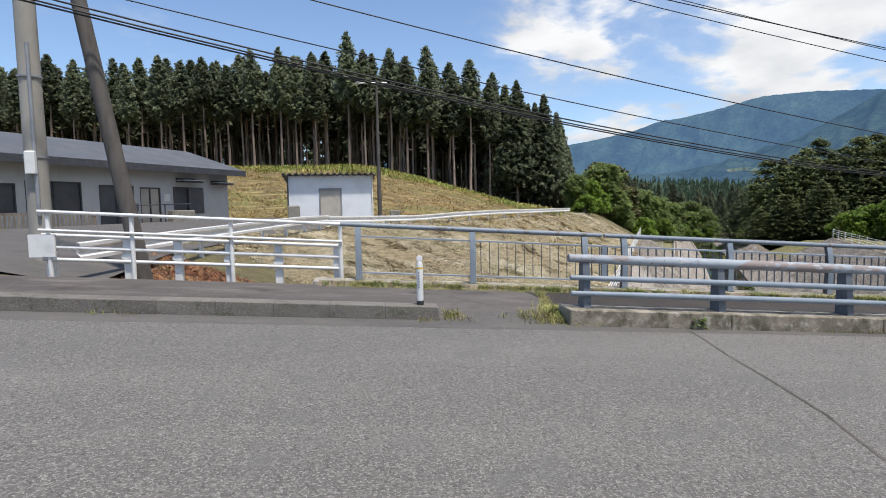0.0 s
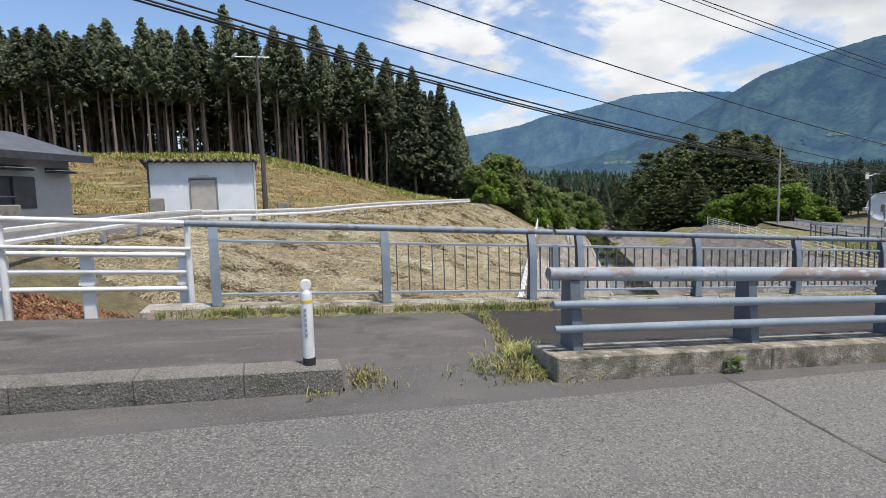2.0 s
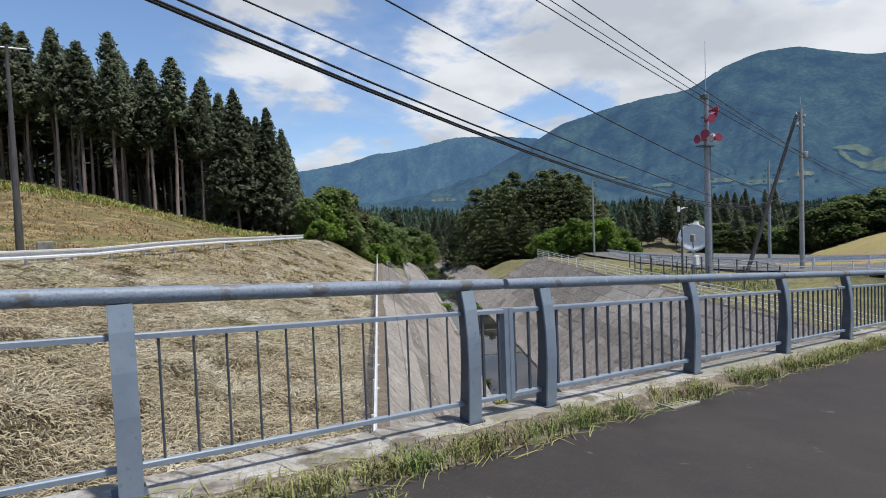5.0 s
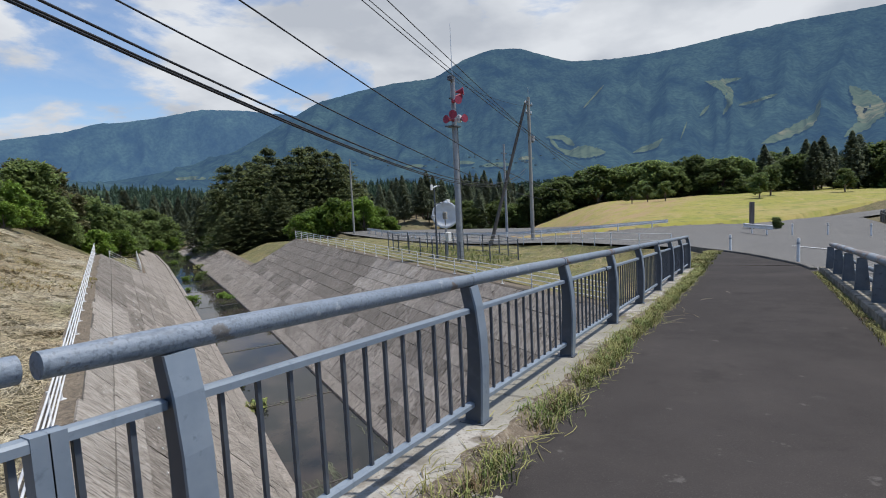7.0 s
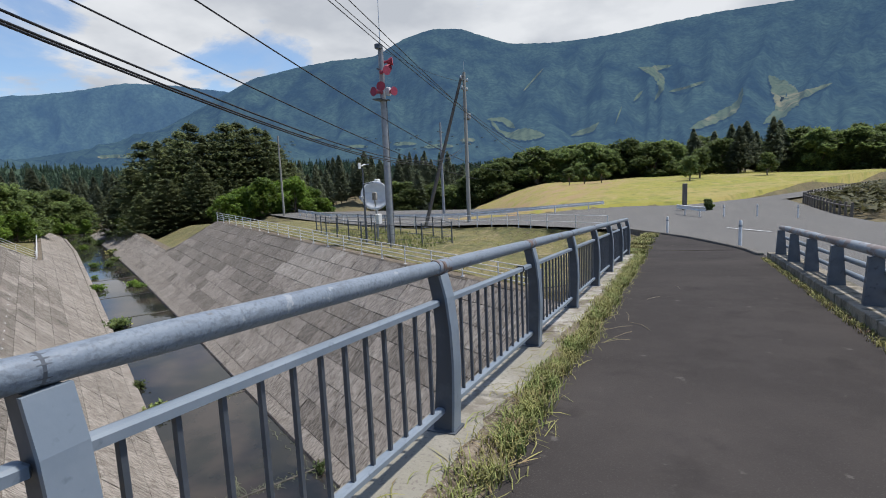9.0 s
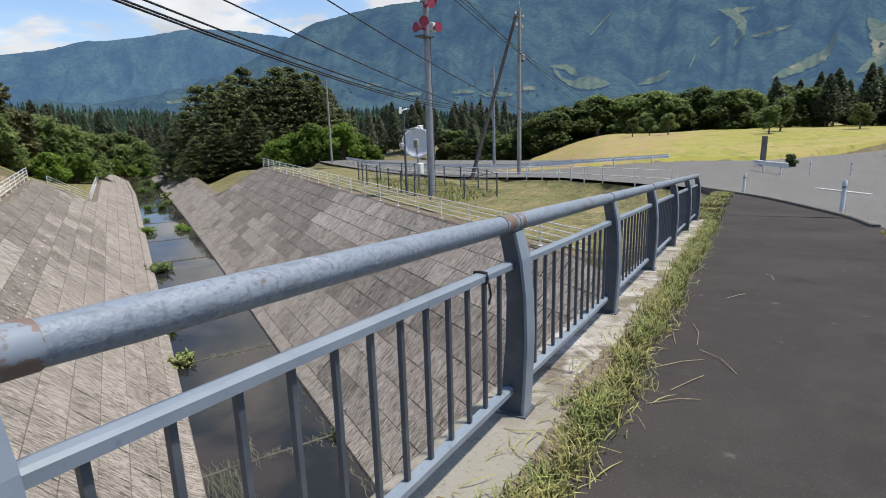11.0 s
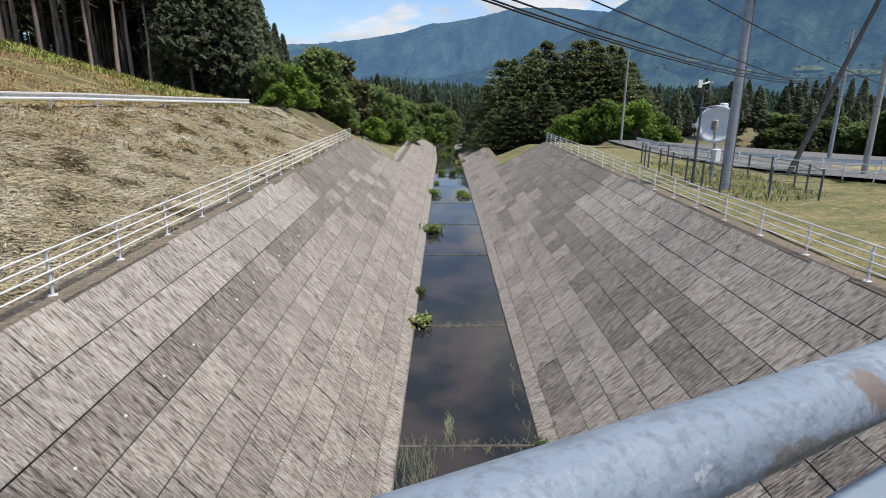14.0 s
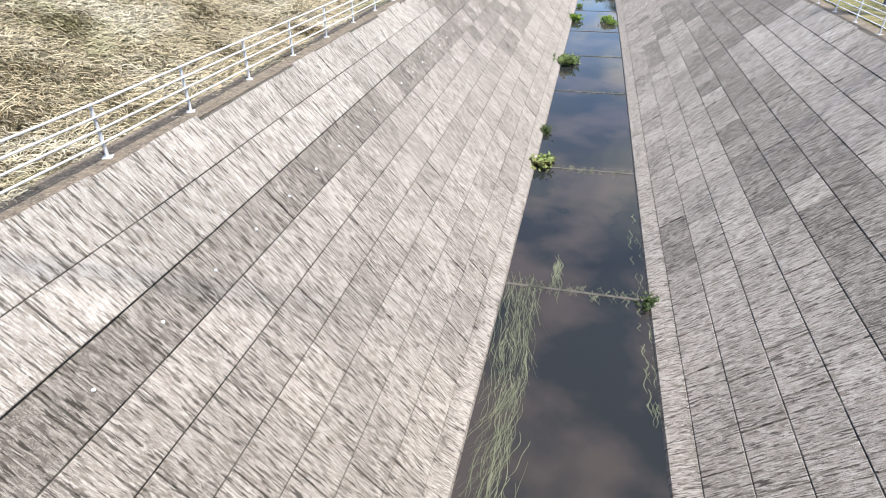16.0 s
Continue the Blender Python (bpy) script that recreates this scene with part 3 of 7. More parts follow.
ROAD_NEAR = ((15.0, -2.9), (18, -3.0), (20, -2.7), (24.4, -1.75), (28, -0.6), (33, 1.4), (34.5, 4.0), (36, 6.6), (39.2, 9.8), (42.4, 14.2), (43.5, 18), (45, 24), (50, 34), (58, 46), (80, 76))
JDROP = 0.5
LAWN_X = ((-60, 170), (-40, 132), (-14, 80.5), (-8.3, 69.5), (-3.9, 61.5), (-1, 59), (2.5, 59), (5.3, 58), (11, 53), (18, 50), (27, 49.7), (36, 54), (46, 62), (80, 88))


def junction_z(x, y=0.0):
    return 0.055 - SL * min(x, 32.0) - 0.03 * min(15.0, max(0.0, x - 32.0)) - JDROP * sstep((y - 6.0) / 14.0)


def ground_z(x, y):
    s, w = to_ch(x, y)
    cl, cr = crest_w(s, -1), crest_w(s, 1)
    r = math.hypot(x, y)
    az = math.degrees(math.atan2(x, y))
    if cl <= w <= cr and s < 150:
        z = lerp_table(s, BED) - 0.5
        for sd in (-1, 1):
            tw, bed, cw, full = face_ends(s, sd)
            if (w - tw) * sd > 0:
                z = bed + (full - bed) * (w - tw) / (cw - tw) - 0.5
        return z
    if w < cl:
        zc = lerp_table(s, CREST_L) - 0.04
        g = lerp_table(s, GUARD)
        d = cl - w
        dg = max(1.5, cl - g)
        z = zc + (0.72 - zc) * (0.75 * max(0.0, (d - 0.9)) / (dg - 0.9) + 0.25 * sstep((d - 0.9) / (dg - 0.9))) if d < dg else 0.72 + 0.45 * sstep((d - dg) / 4)
        if s > 54:
            z = zc + (z - zc) * (1 - sstep((s - 54) / 40)) + 1.2 * sstep((d - 3) / 12) * sstep((s - 54) / 40)
        hill = 5.3 * sstep((y - 24) / 32) * (1 - sstep((x + 8) / 25)) * sstep((d - dg) / 9)
        z += hill
        if y < 8 and x < 1:
            z = max(z, walk_z(x, 0) - 0.18 - 0.62 * max(0.0, y - 0.45))
        if y < 0.0:
            z = road_z(x, y) - 0.3
    else:
        zc = lerp_table(s, CREST_R) - 0.04
        d = w - cr
        z = zc + (-3.2 - zc) * sstep((d - 1) / 6)
        if r > 62:
            z -= 3.0 * sstep((r - 62) / 60) * (1 - sstep((az - 58) / 8))
        edge = lerp_table(x, ROAD_NEAR)
        jz = junction_z(x, y)
        if y < edge + 0.4:
            z = jz - 0.2
            if x > lerp_table(y, LAWN_X) + 0.3:
                z = jz - 0.05 + 1.35 * sstep((x - 42) / 70) * sstep((az - 66) / 14) - 6.5 * (1 - sstep((az - 66) / 13)) * sstep((x - lerp_table(y, LAWN_X) - 2) / 14)
        else:
            z = max(z, jz - 0.2 - 0.36 * (y - edge - 0.4) * 0.8)
    z += 0.10 * noise.noise((x * 0.35, y * 0.35, 0)) + 0.05 * noise.noise((x * 1.3, y * 1.3, 3))
    if r > 200:
        z += min(60.0, (r - 200) * 0.02)
    return z


def spaced(near, step, far, grow):
    out, v, d = [], 0.0, step
    while v < far:
        out.append(v)
        if v > near:
            d *= grow
        v += d
    out.append(far)
    return out


# ground: one sheet, its lines following the channel
srows = [-v for v in reversed(spaced(25, 1.0, 3500, 1.35)[1:])] + spaced(64, 0.8, 4200, 1.22)
souter = spaced(30, 0.7, 3800, 1.25)
mb = MB()
rowlen = None
for s in srows:
    cl, cr = crest_w(s, -1), crest_w(s, 1)
    ws = [cl - 0.001 - d for d in reversed(souter)] + [cl + 0.3, toe_l(s), toe_r(s), cr - 0.3] + [cr + 0.001 + d for d in souter]
    for w in ws:
        p = ch(s, w, 0)
        sunk = 0.9 if -37 < p.y < 43 and max(lerp_table(p.y, LAWN_X), (p.y - 1.5) / 0.36) + 7 < p.x < 180 else 0.0
        mb.v.append((p.x, p.y, ground_z(p.x, p.y) - sunk))
    rowlen = len(ws)
for i in range(len(srows) - 1):
    for j in range(rowlen - 1):
        a = i * rowlen + j
        mb.f.append((a, a + 1, a + rowlen + 1, a + rowlen))
ground = new("ground", mb.fast("ground", M_GROUND, True))
tagged(ground, "rolling ground of dry mown grass and soil round a channel", "ground", kind="structure")

# ---- road, pavement, kerbs ----


def slab(name, x0, x1, y0, y1, zf, thick, material, label, category, nx=40, ny=8, skew=0.0):
    b = MB()
    for i in range(nx + 1):
        for j in range(ny + 1):
            x, y = x0 + (x1 - x0) * i / nx, y0 + (y1 - y0) * j / ny
            b.v.append((x, y, zf(x, y)))
    n = ny + 1
    for i in range(nx):
        for j in range(ny):
            b.f.append((i * n + j, (i + 1) * n + j, (i + 1) * n + j + 1, i * n + j + 1))
    if skew:
        b.v = [(p[0], p[1] - skew * max(0.0, p[0] + 2.0) * (y1 - p[1]) / (y1 - y0), p[2]) for p in b.v]
    rim = [i * n for i in range(nx + 1)] + [nx * n + j for j in range(1, n)] + [i * n + ny for i in range(nx - 1, -1, -1)] + [j for j in range(ny - 1, 0, -1)]
    o = len(b.v)
    for k in rim:
        p = b.v[k]
        b.v.append((p[0], p[1], p[2] - thick))
    for k in range(len(rim)):
        k2 = (k + 1) % len(rim)
        b.f.append((rim[k], o + k, o + k2, rim[k2]))
    return tagged(part(name, b, material), label, category, kind="structure")


KY = -3.08                       # front of the kerb line
slab("road", -90, 16.2, -13.5, KY - 0.30, road_z, 0.5, M_ROAD, "worn grey asphalt road with fine pale grit", "road", 60, 12)
slab("road_edge", -90, 15.9, KY - 0.30, KY + 0.12, lambda x, y: road_z(x, y) + 0.001, 0.5, M_PATCH, "darker resealed asphalt strip along the kerb", "road", 60, 2)
slab("pavement", -1.93, 18.21, -2.70, -0.22, walk_z, 0.4, M_WALK, "dark brown-grey asphalt pavement over the bridge", "pavement", 40, 8, 0.026)
slab("pavement", -90, -1.935, -2.70, -0.22, walk_z, 0.4, M_WALK2, "older lighter asphalt pavement leading up to the bridge", "pavement", 60, 8)
slab("crossing_gap", -3.66, -2.02, KY + 0.12, -2.70, lambda x, y: road_z(x, KY) + (walk_z(x, -2.70) - road_z(x, KY)) * (y - KY - 0.12) / (-2.70 - KY - 0.12), 0.3, M_PATCH, "ramp of patched asphalt between the kerbs", "pavement", 6, 2)

# left kerb, stone by stone
kerb = thing("kerb", "row of weathered concrete kerb stones beside the pavement", "kerb", kind="structure")
x = -3.67
rng = random.Random(3)
while x > -22:
    ln = 0.62
    b = MB()
    dz = rng.uniform(-0.008, 0.008)
    zt = lambda q: 0.07 - SL * q
    b.bevel_box((x - ln + 0.002, KY + 0.14, -0.25), (x, -2.69, 0.135 + dz * 0.4), 0.006, shear=zt)
    part("kerb_stone", b, M_KERB, kerb)
    x -= ln
# front kerb under the barrier
fk = thing("barrier_kerb", "long concrete kerb with stained sides carrying the low barrier", "kerb", kind="structure")
for i in range(9):
    b = MB()
    b.bevel_box((-2.14 + i * 2.0, KY + 0.07, -0.3), (-2.14 + i * 2.0 + 1.99, -2.56, 0.175), 0.01, shear=lambda q: 0.07 - SL * q)
    part("kerb_stone", b, M_STAIN, fk)
# parapet kerb under the railing
pk = thing("parapet_kerb", "pale concrete kerb along the bridge edge under the railing", "kerb", kind="structure")
for i in range(11):
    b = MB()
    b.bevel_box((-5.4 + i * 2.0, -0.245, -0.8), (-5.4 + i * 2.0 + 1.994, 0.2, 0.115), 0.02, shear=fall)
    part("kerb_stone", b, M_CONC, pk)

# ---- bridge railing ----
PX = [-4.66, -2.74, -0.75] + [2.0 * i for i in range(9)]
PX[3] = -0.02
railing = thing("bridge_railing", "grey-blue painted steel bridge railing with a worn pipe top rail", "railing")
POST_PROF = ((-0.075, 0.0), (-0.085, 0.18), (-0.092, 0.38), (-0.086, 0.58), (-0.066, 0.76), (-0.036, 0.882))


def post_mesh():
    """Front flange, web and back flange, bowed towards the walk."""
    fl, web = MB(), MB()
    hw = 0.05
    for prof, t, m in ((POST_PROF, 0.014, fl),):
        vs = []
        for y, z in prof:
            vs += [(-hw, y, z), (hw, y, z), (hw, y + t, z), (-hw, y + t, z)]
        fs = [(3, 2, 1, 0), tuple(range(len(vs) - 4, len(vs)))]
        for i in range(len(prof) - 1):
            for k in range(4):
                j = (k + 1) % 4
                fs.append((i * 4 + k, i * 4 + j, i * 4 + 4 + j, i * 4 + 4 + k))
        m.add(vs, fs)
    vs = []
    for y, z in POST_PROF:
        d = 0.13 - 0.05 * z
        vs += [(-0.036, y + 0.0145, z), (0.036, y + 0.0145, z), (0.036, y + d, z), (-0.036, y + d, z)]
    fs = [(3, 2, 1, 0), tuple(range(len(vs) - 4, len(vs)))]
    for i in range(len(POST_PROF) - 1):
        for k in range(4):
            j = (k + 1) % 4
            fs.append((i * 4 + k, i * 4 + j, i * 4 + 4 + j, i * 4 + 4 + k))
    web.add(vs, fs)
    web.box((-0.07, -0.09, 0.0), (0.07, 0.08, 0.012))
    # the web's darker colour paints in the shade on the post's sides
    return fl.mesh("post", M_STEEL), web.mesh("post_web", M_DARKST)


pm_flange, pm_web = post_mesh()
for x in PX:
    p = part("post", pm_flange, M_STEEL, railing)
    p.location = (x, 0, 0.115 + fall(x))
    wbb = part("post_web", pm_web, M_DARKST, p, "side of the post, coloured dark for its shade")
RT = 0.115 + 0.882 + 0.037       # axis of the top pipe above the deck line
rail_ends = [-4.95, -0.4, 2.0, 4.0, 6.0, 8.0, 10.0, 12.0, 14.0, 16.08]
for a, c in zip(rail_ends, rail_ends[1:]):
    b = MB()
    a2, c2 = a + (0.022 if a == -0.4 else 0.004), c - (0.022 if c == -0.4 else 0.004)
    n = 7
    pts = [(a2 + (c2 - a2) * i / n, 0, RT + fall(a2 + (c2 - a2) * i / n)) for i in range(n + 1)]
    b.tube(pts, [0.036] + [0.041] * (n - 1) + [0.036], 20)
    part("top_rail", b, M_RAIL, railing, "weathered pipe with peeling paint and rust", True)
    if a > 0:
        b = MB().tube([(a - 0.015, 0, RT + fall(a - 0.015)), (a + 0.015, 0, RT + fall(a + 0.015))], 0.036, 16)
        part("rail_sleeve", b, M_DARKST, railing)
for a, c in ((3.95, 3.996), (4.004, 4.12), (5.86, 5.996), (6.004, 6.07), (7.95, 7.996), (9.97, 9.996)):
    part("rust_band", MB().tube([(a, 0, RT + fall(a)), (c, 0, RT + fall(c))], 0.0416, 20), M_RUST, railing, "rusty flaking joint of the pipe", True)
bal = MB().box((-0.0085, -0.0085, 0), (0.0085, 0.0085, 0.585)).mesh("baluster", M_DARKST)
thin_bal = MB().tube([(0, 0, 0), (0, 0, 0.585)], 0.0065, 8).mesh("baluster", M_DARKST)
panels = list(zip(PX, PX[1:]))
for k, (a, c) in enumerate(panels):
    gap = k == 2
    spans = [(a + 0.04, c - 0.04)] if not gap else [(a + 0.04, -0.40), (-0.36, c - 0.04)]
    for a2, c2 in spans:
        for zc, t, nm in ((0.115 + 0.73, 0.016, "mid_rail"), (0.115 + 0.125, 0.016, "bottom_rail")):
            b = MB()
            wd = 0.024 if k > 1 else 0.017
            t = t if k > 1 else 0.014
            b.bevel_box((a2, -wd, zc - t), (c2, wd, zc + t), 0.008 if k > 1 else 0.005, shear=fall)
            part(nm, b, M_STEEL, railing)
        if gap:
            xe = c2 if c2 < -0.3 else a2
            b = MB().box((xe - 0.022, -0.026, 0.115 + 0.1), (xe + 0.022, 0.026, 0.115 + 0.75), shear=fall)
            part("end_bar", b, M_STEEL, railing)
    if k == 0:
        continue
    n = 13 if k != 2 else 5
    for i in range(1, n):
        x = a + (c - a) * i / n
        if gap and abs(x + 0.38) < 0.05:
            continue
        bo = part("baluster", bal if k > 1 else thin_bal, M_DARKST, railing)
        bo.location = (x, 0, 0.115 + 0.135 + fall(x))

# ---- low barrier between road and pavement ----
barrier = thing("road_barrier", "low grey steel road barrier with three horizontal pipes", "barrier")
b = MB()
prof = ((-0.10, 0.0), (-0.085, 0.2), (-0.06, 0.42), (-0.05, 0.56))
vs = []
for y, z in prof:
    vs += [(-0.042, y - 0.02, z), (0.042, y - 0.02, z), (0.042, 0.09 - 0.05 * z, z), (-0.042, 0.09 - 0.05 * z, z)]
fs = [(3, 2, 1, 0), tuple(range(12, 16))]
for i in range(3):
    for k in range(4):
        j = (k + 1) % 4
        fs.append((i * 4 + k, i * 4 + j, i * 4 + 4 + j, i * 4 + 4 + k))
b.add(vs, fs)
b.box((-0.1, -0.13, 0), (0.1, 0.12, 0.015))
bpost = b.mesh("post", M_POST)
BX = [-1.81 + 1.71 * i for i in range(11)]
BZ = 0.07 + 0.155
for x in BX:
    o = part("post", bpost, M_POST, barrier)
    o.location = (x, -2.74, BZ + fall(x))
for z, r, nm, y in ((0.61, 0.062, "top_pipe", -2.78), (0.385, 0.036, "middle_pipe", -2.85), (0.2, 0.036, "lower_pipe", -2.87)):
    for i in range(4):
        x0, x1 = -2.02 + i * 4.40, -2.02 + (i + 1) * 4.40 - 0.012
        pts = [(x0 + (x1 - x0) * k / 4, y, BZ + z + fall(x0 + (x1 - x0) * k / 4)) for k in range(5)]
        part(nm, MB().tube(pts, [r * 0.8] + [r] * 3 + [r * 0.8], 14), M_PEEL if r > 0.05 else M_STEEL, barrier, smooth=True)

# barrier and its kerb stand at a slight angle to the railing
for o in (barrier, fk):
    m4 = Matrix.Translation((-2.0, -2.85, 0)) @ Matrix.Rotation(-0.026, 4, "Z") @ Matrix.Translation((2.0, 2.74, 0))
    o.matrix_world = Matrix.Translation((-0.07 if o == barrier else 0.0, 0, 0)) @ m4

# ---- bollard ----
bol = thing("bollard", "white flexible road bollard with a yellow band on the kerb", "bollard", at=(-3.87, -2.80, 0.07 + 0.135 + fall(-3.87)))
part("post", MB().tube([(0, 0, 0.05), (0, 0, 0.465), (0, 0, 0.47), (0, 0, 0.49)], [0.039, 0.039, 0.0385, 0.035], 16), M_WHITE, bol, smooth=True)
part("foot", MB().tube([(0, 0, 0), (0, 0, 0.05)], [0.042, 0.042], 16), M_BLACK, bol, smooth=True)
part("band", MB().tube([(0, 0, 0.425), (0, 0, 0.445)], 0.0402, 16), M_YELLOW, bol, smooth=True)
part("neck", MB().tube([(0, 0, 0.49), (0, 0, 0.515)], [0.033, 0.022], 14), M_WHITE, bol, smooth=True)
part("reflector_disc", MB().tube([(0.0, -0.02, 0.545), (0.0, -0.017, 0.545), (0.0, 0.017, 0.545), (0.0, 0.02, 0.545)], [0.032, 0.037, 0.037, 0.032], 18), M_WHITE, bol, "round white reflector on top", True)
for i in range(6):
    part("print_bar", MB().box((-0.022, -0.0405, 0.2 + i * 0.034), (-0.006, -0.032, 0.222 + i * 0.034)), M_TEXTG, bol)

# ---- channel: bed, water, faces ----
wb_ = MB()
swat = [-25 + i * 1.5 for i in range(100)]
for s in swat:
    z = lerp_table(s, BED)
    for w in (toe_l(s) - 0.3, toe_r(s) + 0.3):
        wb_.v.append(tuple(ch(s, w, z)))
for i in range(len(swat) - 1):
    wb_.f.append((2 * i, 2 * i + 1, 2 * i + 3, 2 * i + 2))
tagged(new("water", wb_.fast("water", M_WATER, True)), "shallow dark stream water reflecting clouds", "water", kind="structure")


def face_point(side_, s, f):
    """A point on the channel's face: f = 0 at the toe, 1 at the (unbroken) crest."""
    tw, bed, cw, full = face_ends(s, side_)
    crest = lerp_table(s, CREST_L if side_ < 0 else CREST_R)
    z = min(bed - 0.25 + (full - bed + 0.25) * f, crest)
    return ch(s, tw + (cw - tw) * (z - bed) / (full - bed), z)


NROW = 10
BL = 1.42


def block_tone(side_, r, s, rng):
    """How weathered a block is: the upper rows are pale near the bridge and dark with lichen further on."""
    u = rng.random()
    if side_ < 0:
        if r >= 8:
            return "pale" if s < 29.5 else "stained"
        if r == 7:
            return "stained" if u < 0.9 else "plain"
        if r >= 4 and s > 30 + (7 - r) * 1.5 and s < 47:
            return "stained" if u < 0.75 else "plain"
        return "plain"
    if r >= 7 and s > 34:
        return "stained"
    if r >= 7:
        return "pale" if s > 27 else "plain"
    return "stained" if noise.noise((s * 0.11, r * 0.5, 3.0)) + 0.12 * (r - 4) + rng.uniform(-0.04, 0.04) > 0 else "plain"


def build_face(side_, name, label, s_end):
    top = thing(name, label, "retaining wall", kind="structure")
    nrm_w = Vector((UY, -UX, 0)) * (1 if side_ < 0 else -1)
    nrm = (nrm_w + Vector((0, 0, 0.95 if side_ < 0 else 1.2))).normalized()
    # backing
    b = MB()
    ss = [-6 + 2.0 * i for i in range(int((s_end + 6) / 2) + 1)]
    for s in ss:
        for f in (0, 1):
            b.v.append(tuple(face_point(side_, s, f) + nrm * 0.024))
    for i in range(len(ss) - 1):
        b.f.append((2 * i, 2 * i + 1, 2 * i + 3, 2 * i + 2))
    part("joint_bed", b.mesh("joint_bed", M_JOINT), M_JOINT, top)
    rest = {k: MB() for k in BLOCK_TONES}
    ax_s = Vector((UX, UY, 0))
    rng = random.Random(11 + side_)
    count = 0
    for r in range(NROW):
        s = -5.0 + (0.5 * BL if r % 2 else 0) + rng.uniform(-0.1, 0.1)
        while s < s_end:
            ln = BL
            f0, f1 = r / NROW + 0.0009, (r + 1) / NROW - 0.0009
            q = [face_point(side_, s + 0.009, f0), face_point(side_, s + ln - 0.009, f0), face_point(side_, s + ln - 0.009, f1), face_point(side_, s + 0.009, f1)]
            tone = block_tone(side_, r, s, rng)
            if r == NROW - 1:
                lift_ = (q[3] - q[0]).normalized() * rng.uniform(-0.08, 0.1)
                q[2], q[3] = q[2] + lift_, q[3] + lift_
            if (q[3] - q[0]).length > 0.12 or (q[2] - q[1]).length > 0.12:
                c = sum(q, Vector()) / 4
                h = 0.046 + rng.uniform(-0.008, 0.012) + (0.03 if side_ < 0 and r == 8 else 0.0)
                tilt = [h + rng.uniform(-0.008, 0.008) for _ in q]
                topq = [p + ax_s * (0.008 if k in (0, 3) else -0.008) + (q[3 - k] - p).normalized() * 0.014 + nrm * t for k, (p, t) in enumerate(zip(q, tilt))]
                lowq = [p + (c - p).normalized() * 0.004 - nrm * 0.03 for p in q]
                midq = [p + (c - p).normalized() * 0.006 + nrm * (t - 0.008) for p, t in zip(q, tilt)]
                vs = lowq + midq + topq
                fs = [(8, 9, 10, 11)]
                for k in range(4):
                    j = (k + 1) % 4
                    fs += [(k, j, 4 + j, 4 + k), (4 + k, 4 + j, 8 + j, 8 + k)]
                if -1 < s < 39 and count < 290:
                    me = bpy.data.meshes.new("block")
                    me.from_pydata([tuple(p - c) for p in vs], [], fs)
                    me.materials.append(M_BLOCK[tone])
                    o = part("block", me, M_BLOCK[tone], top)
                    o.location = c
                    count += 1
                else:
                    rest[tone].add(vs, fs)
            s += ln
    for tone, mb_ in rest.items():
        o = part("block_rest", mb_.fast("block_rest", M_BLOCKI[tone]), M_BLOCKI[tone], top, "far rows of " + tone + " concrete blocks")
        tagged(o, kind="stuff")
    # weep pipes in one row of the near wall
    if side_ < 0:
        for k in range(24):
            p = face_point(side_, 3.2 + k * 1.42, 0.745) + nrm * 0.03
            part("weep_pipe", MB().tube([p, p + nrm * 0.045], 0.026, 8), M_WHITE, top)
    # coping along the crest
    b = MB()
    sc = [-6 + 1.5 * i for i in range(int((s_end + 6) / 1.5) + 1)]
    for s in sc:
        p = face_point(side_, s, 1.0)
        out_w = -nrm_w
        b.v += [tuple(p + nrm_w * 0.03 + Vector((0, 0, 0.03))), tuple(p + out_w * 0.75 + Vector((0, 0, 0.03))), tuple(p + out_w * 0.75 - Vector((0, 0, 0.3))), tuple(p + nrm_w * 0.03 - Vector((0, 0, 0.1)))]
    for i in range(len(sc) - 1):
        for k in range(4):
            j = (k + 1) % 4
            b.f.append((4 * i + k, 4 * i + j, 4 * i + 4 + j, 4 * i + 4 + k))
    part("coping", b.mesh("coping", M_SOIL), M_SOIL, top, "earth-covered strip behind the crest")
    # low toe step
    b = MB()
    st = [-6 + 2.0 * i for i in range(int((s_end + 6) / 2) + 1)]
    for s in st:
        z = lerp_table(s, BED)
        w = toe_l(s) if side_ < 0 else toe_r(s)
        sg = 1 if side_ < 0 else -1
        for dw, dz in ((-0.35 * sg, 0.42), (0.10 * sg, 0.42 - 0.3), (0.22 * sg, -0.3), (-0.4 * sg, -0.3)):
            b.v.append(tuple(ch(s, w + dw, z + dz)))
    for i in range(len(st) - 1):
        for k in range(4):
            j = (k + 1) % 4
            b.f.append((4 * i + k, 4 * i + j, 4 * i + 4 + j, 4 * i + 4 + k))
    part("toe_beam", b.mesh("toe_beam", M_BLOCKI["plain"]), M_BLOCKI["plain"], top)
    return top


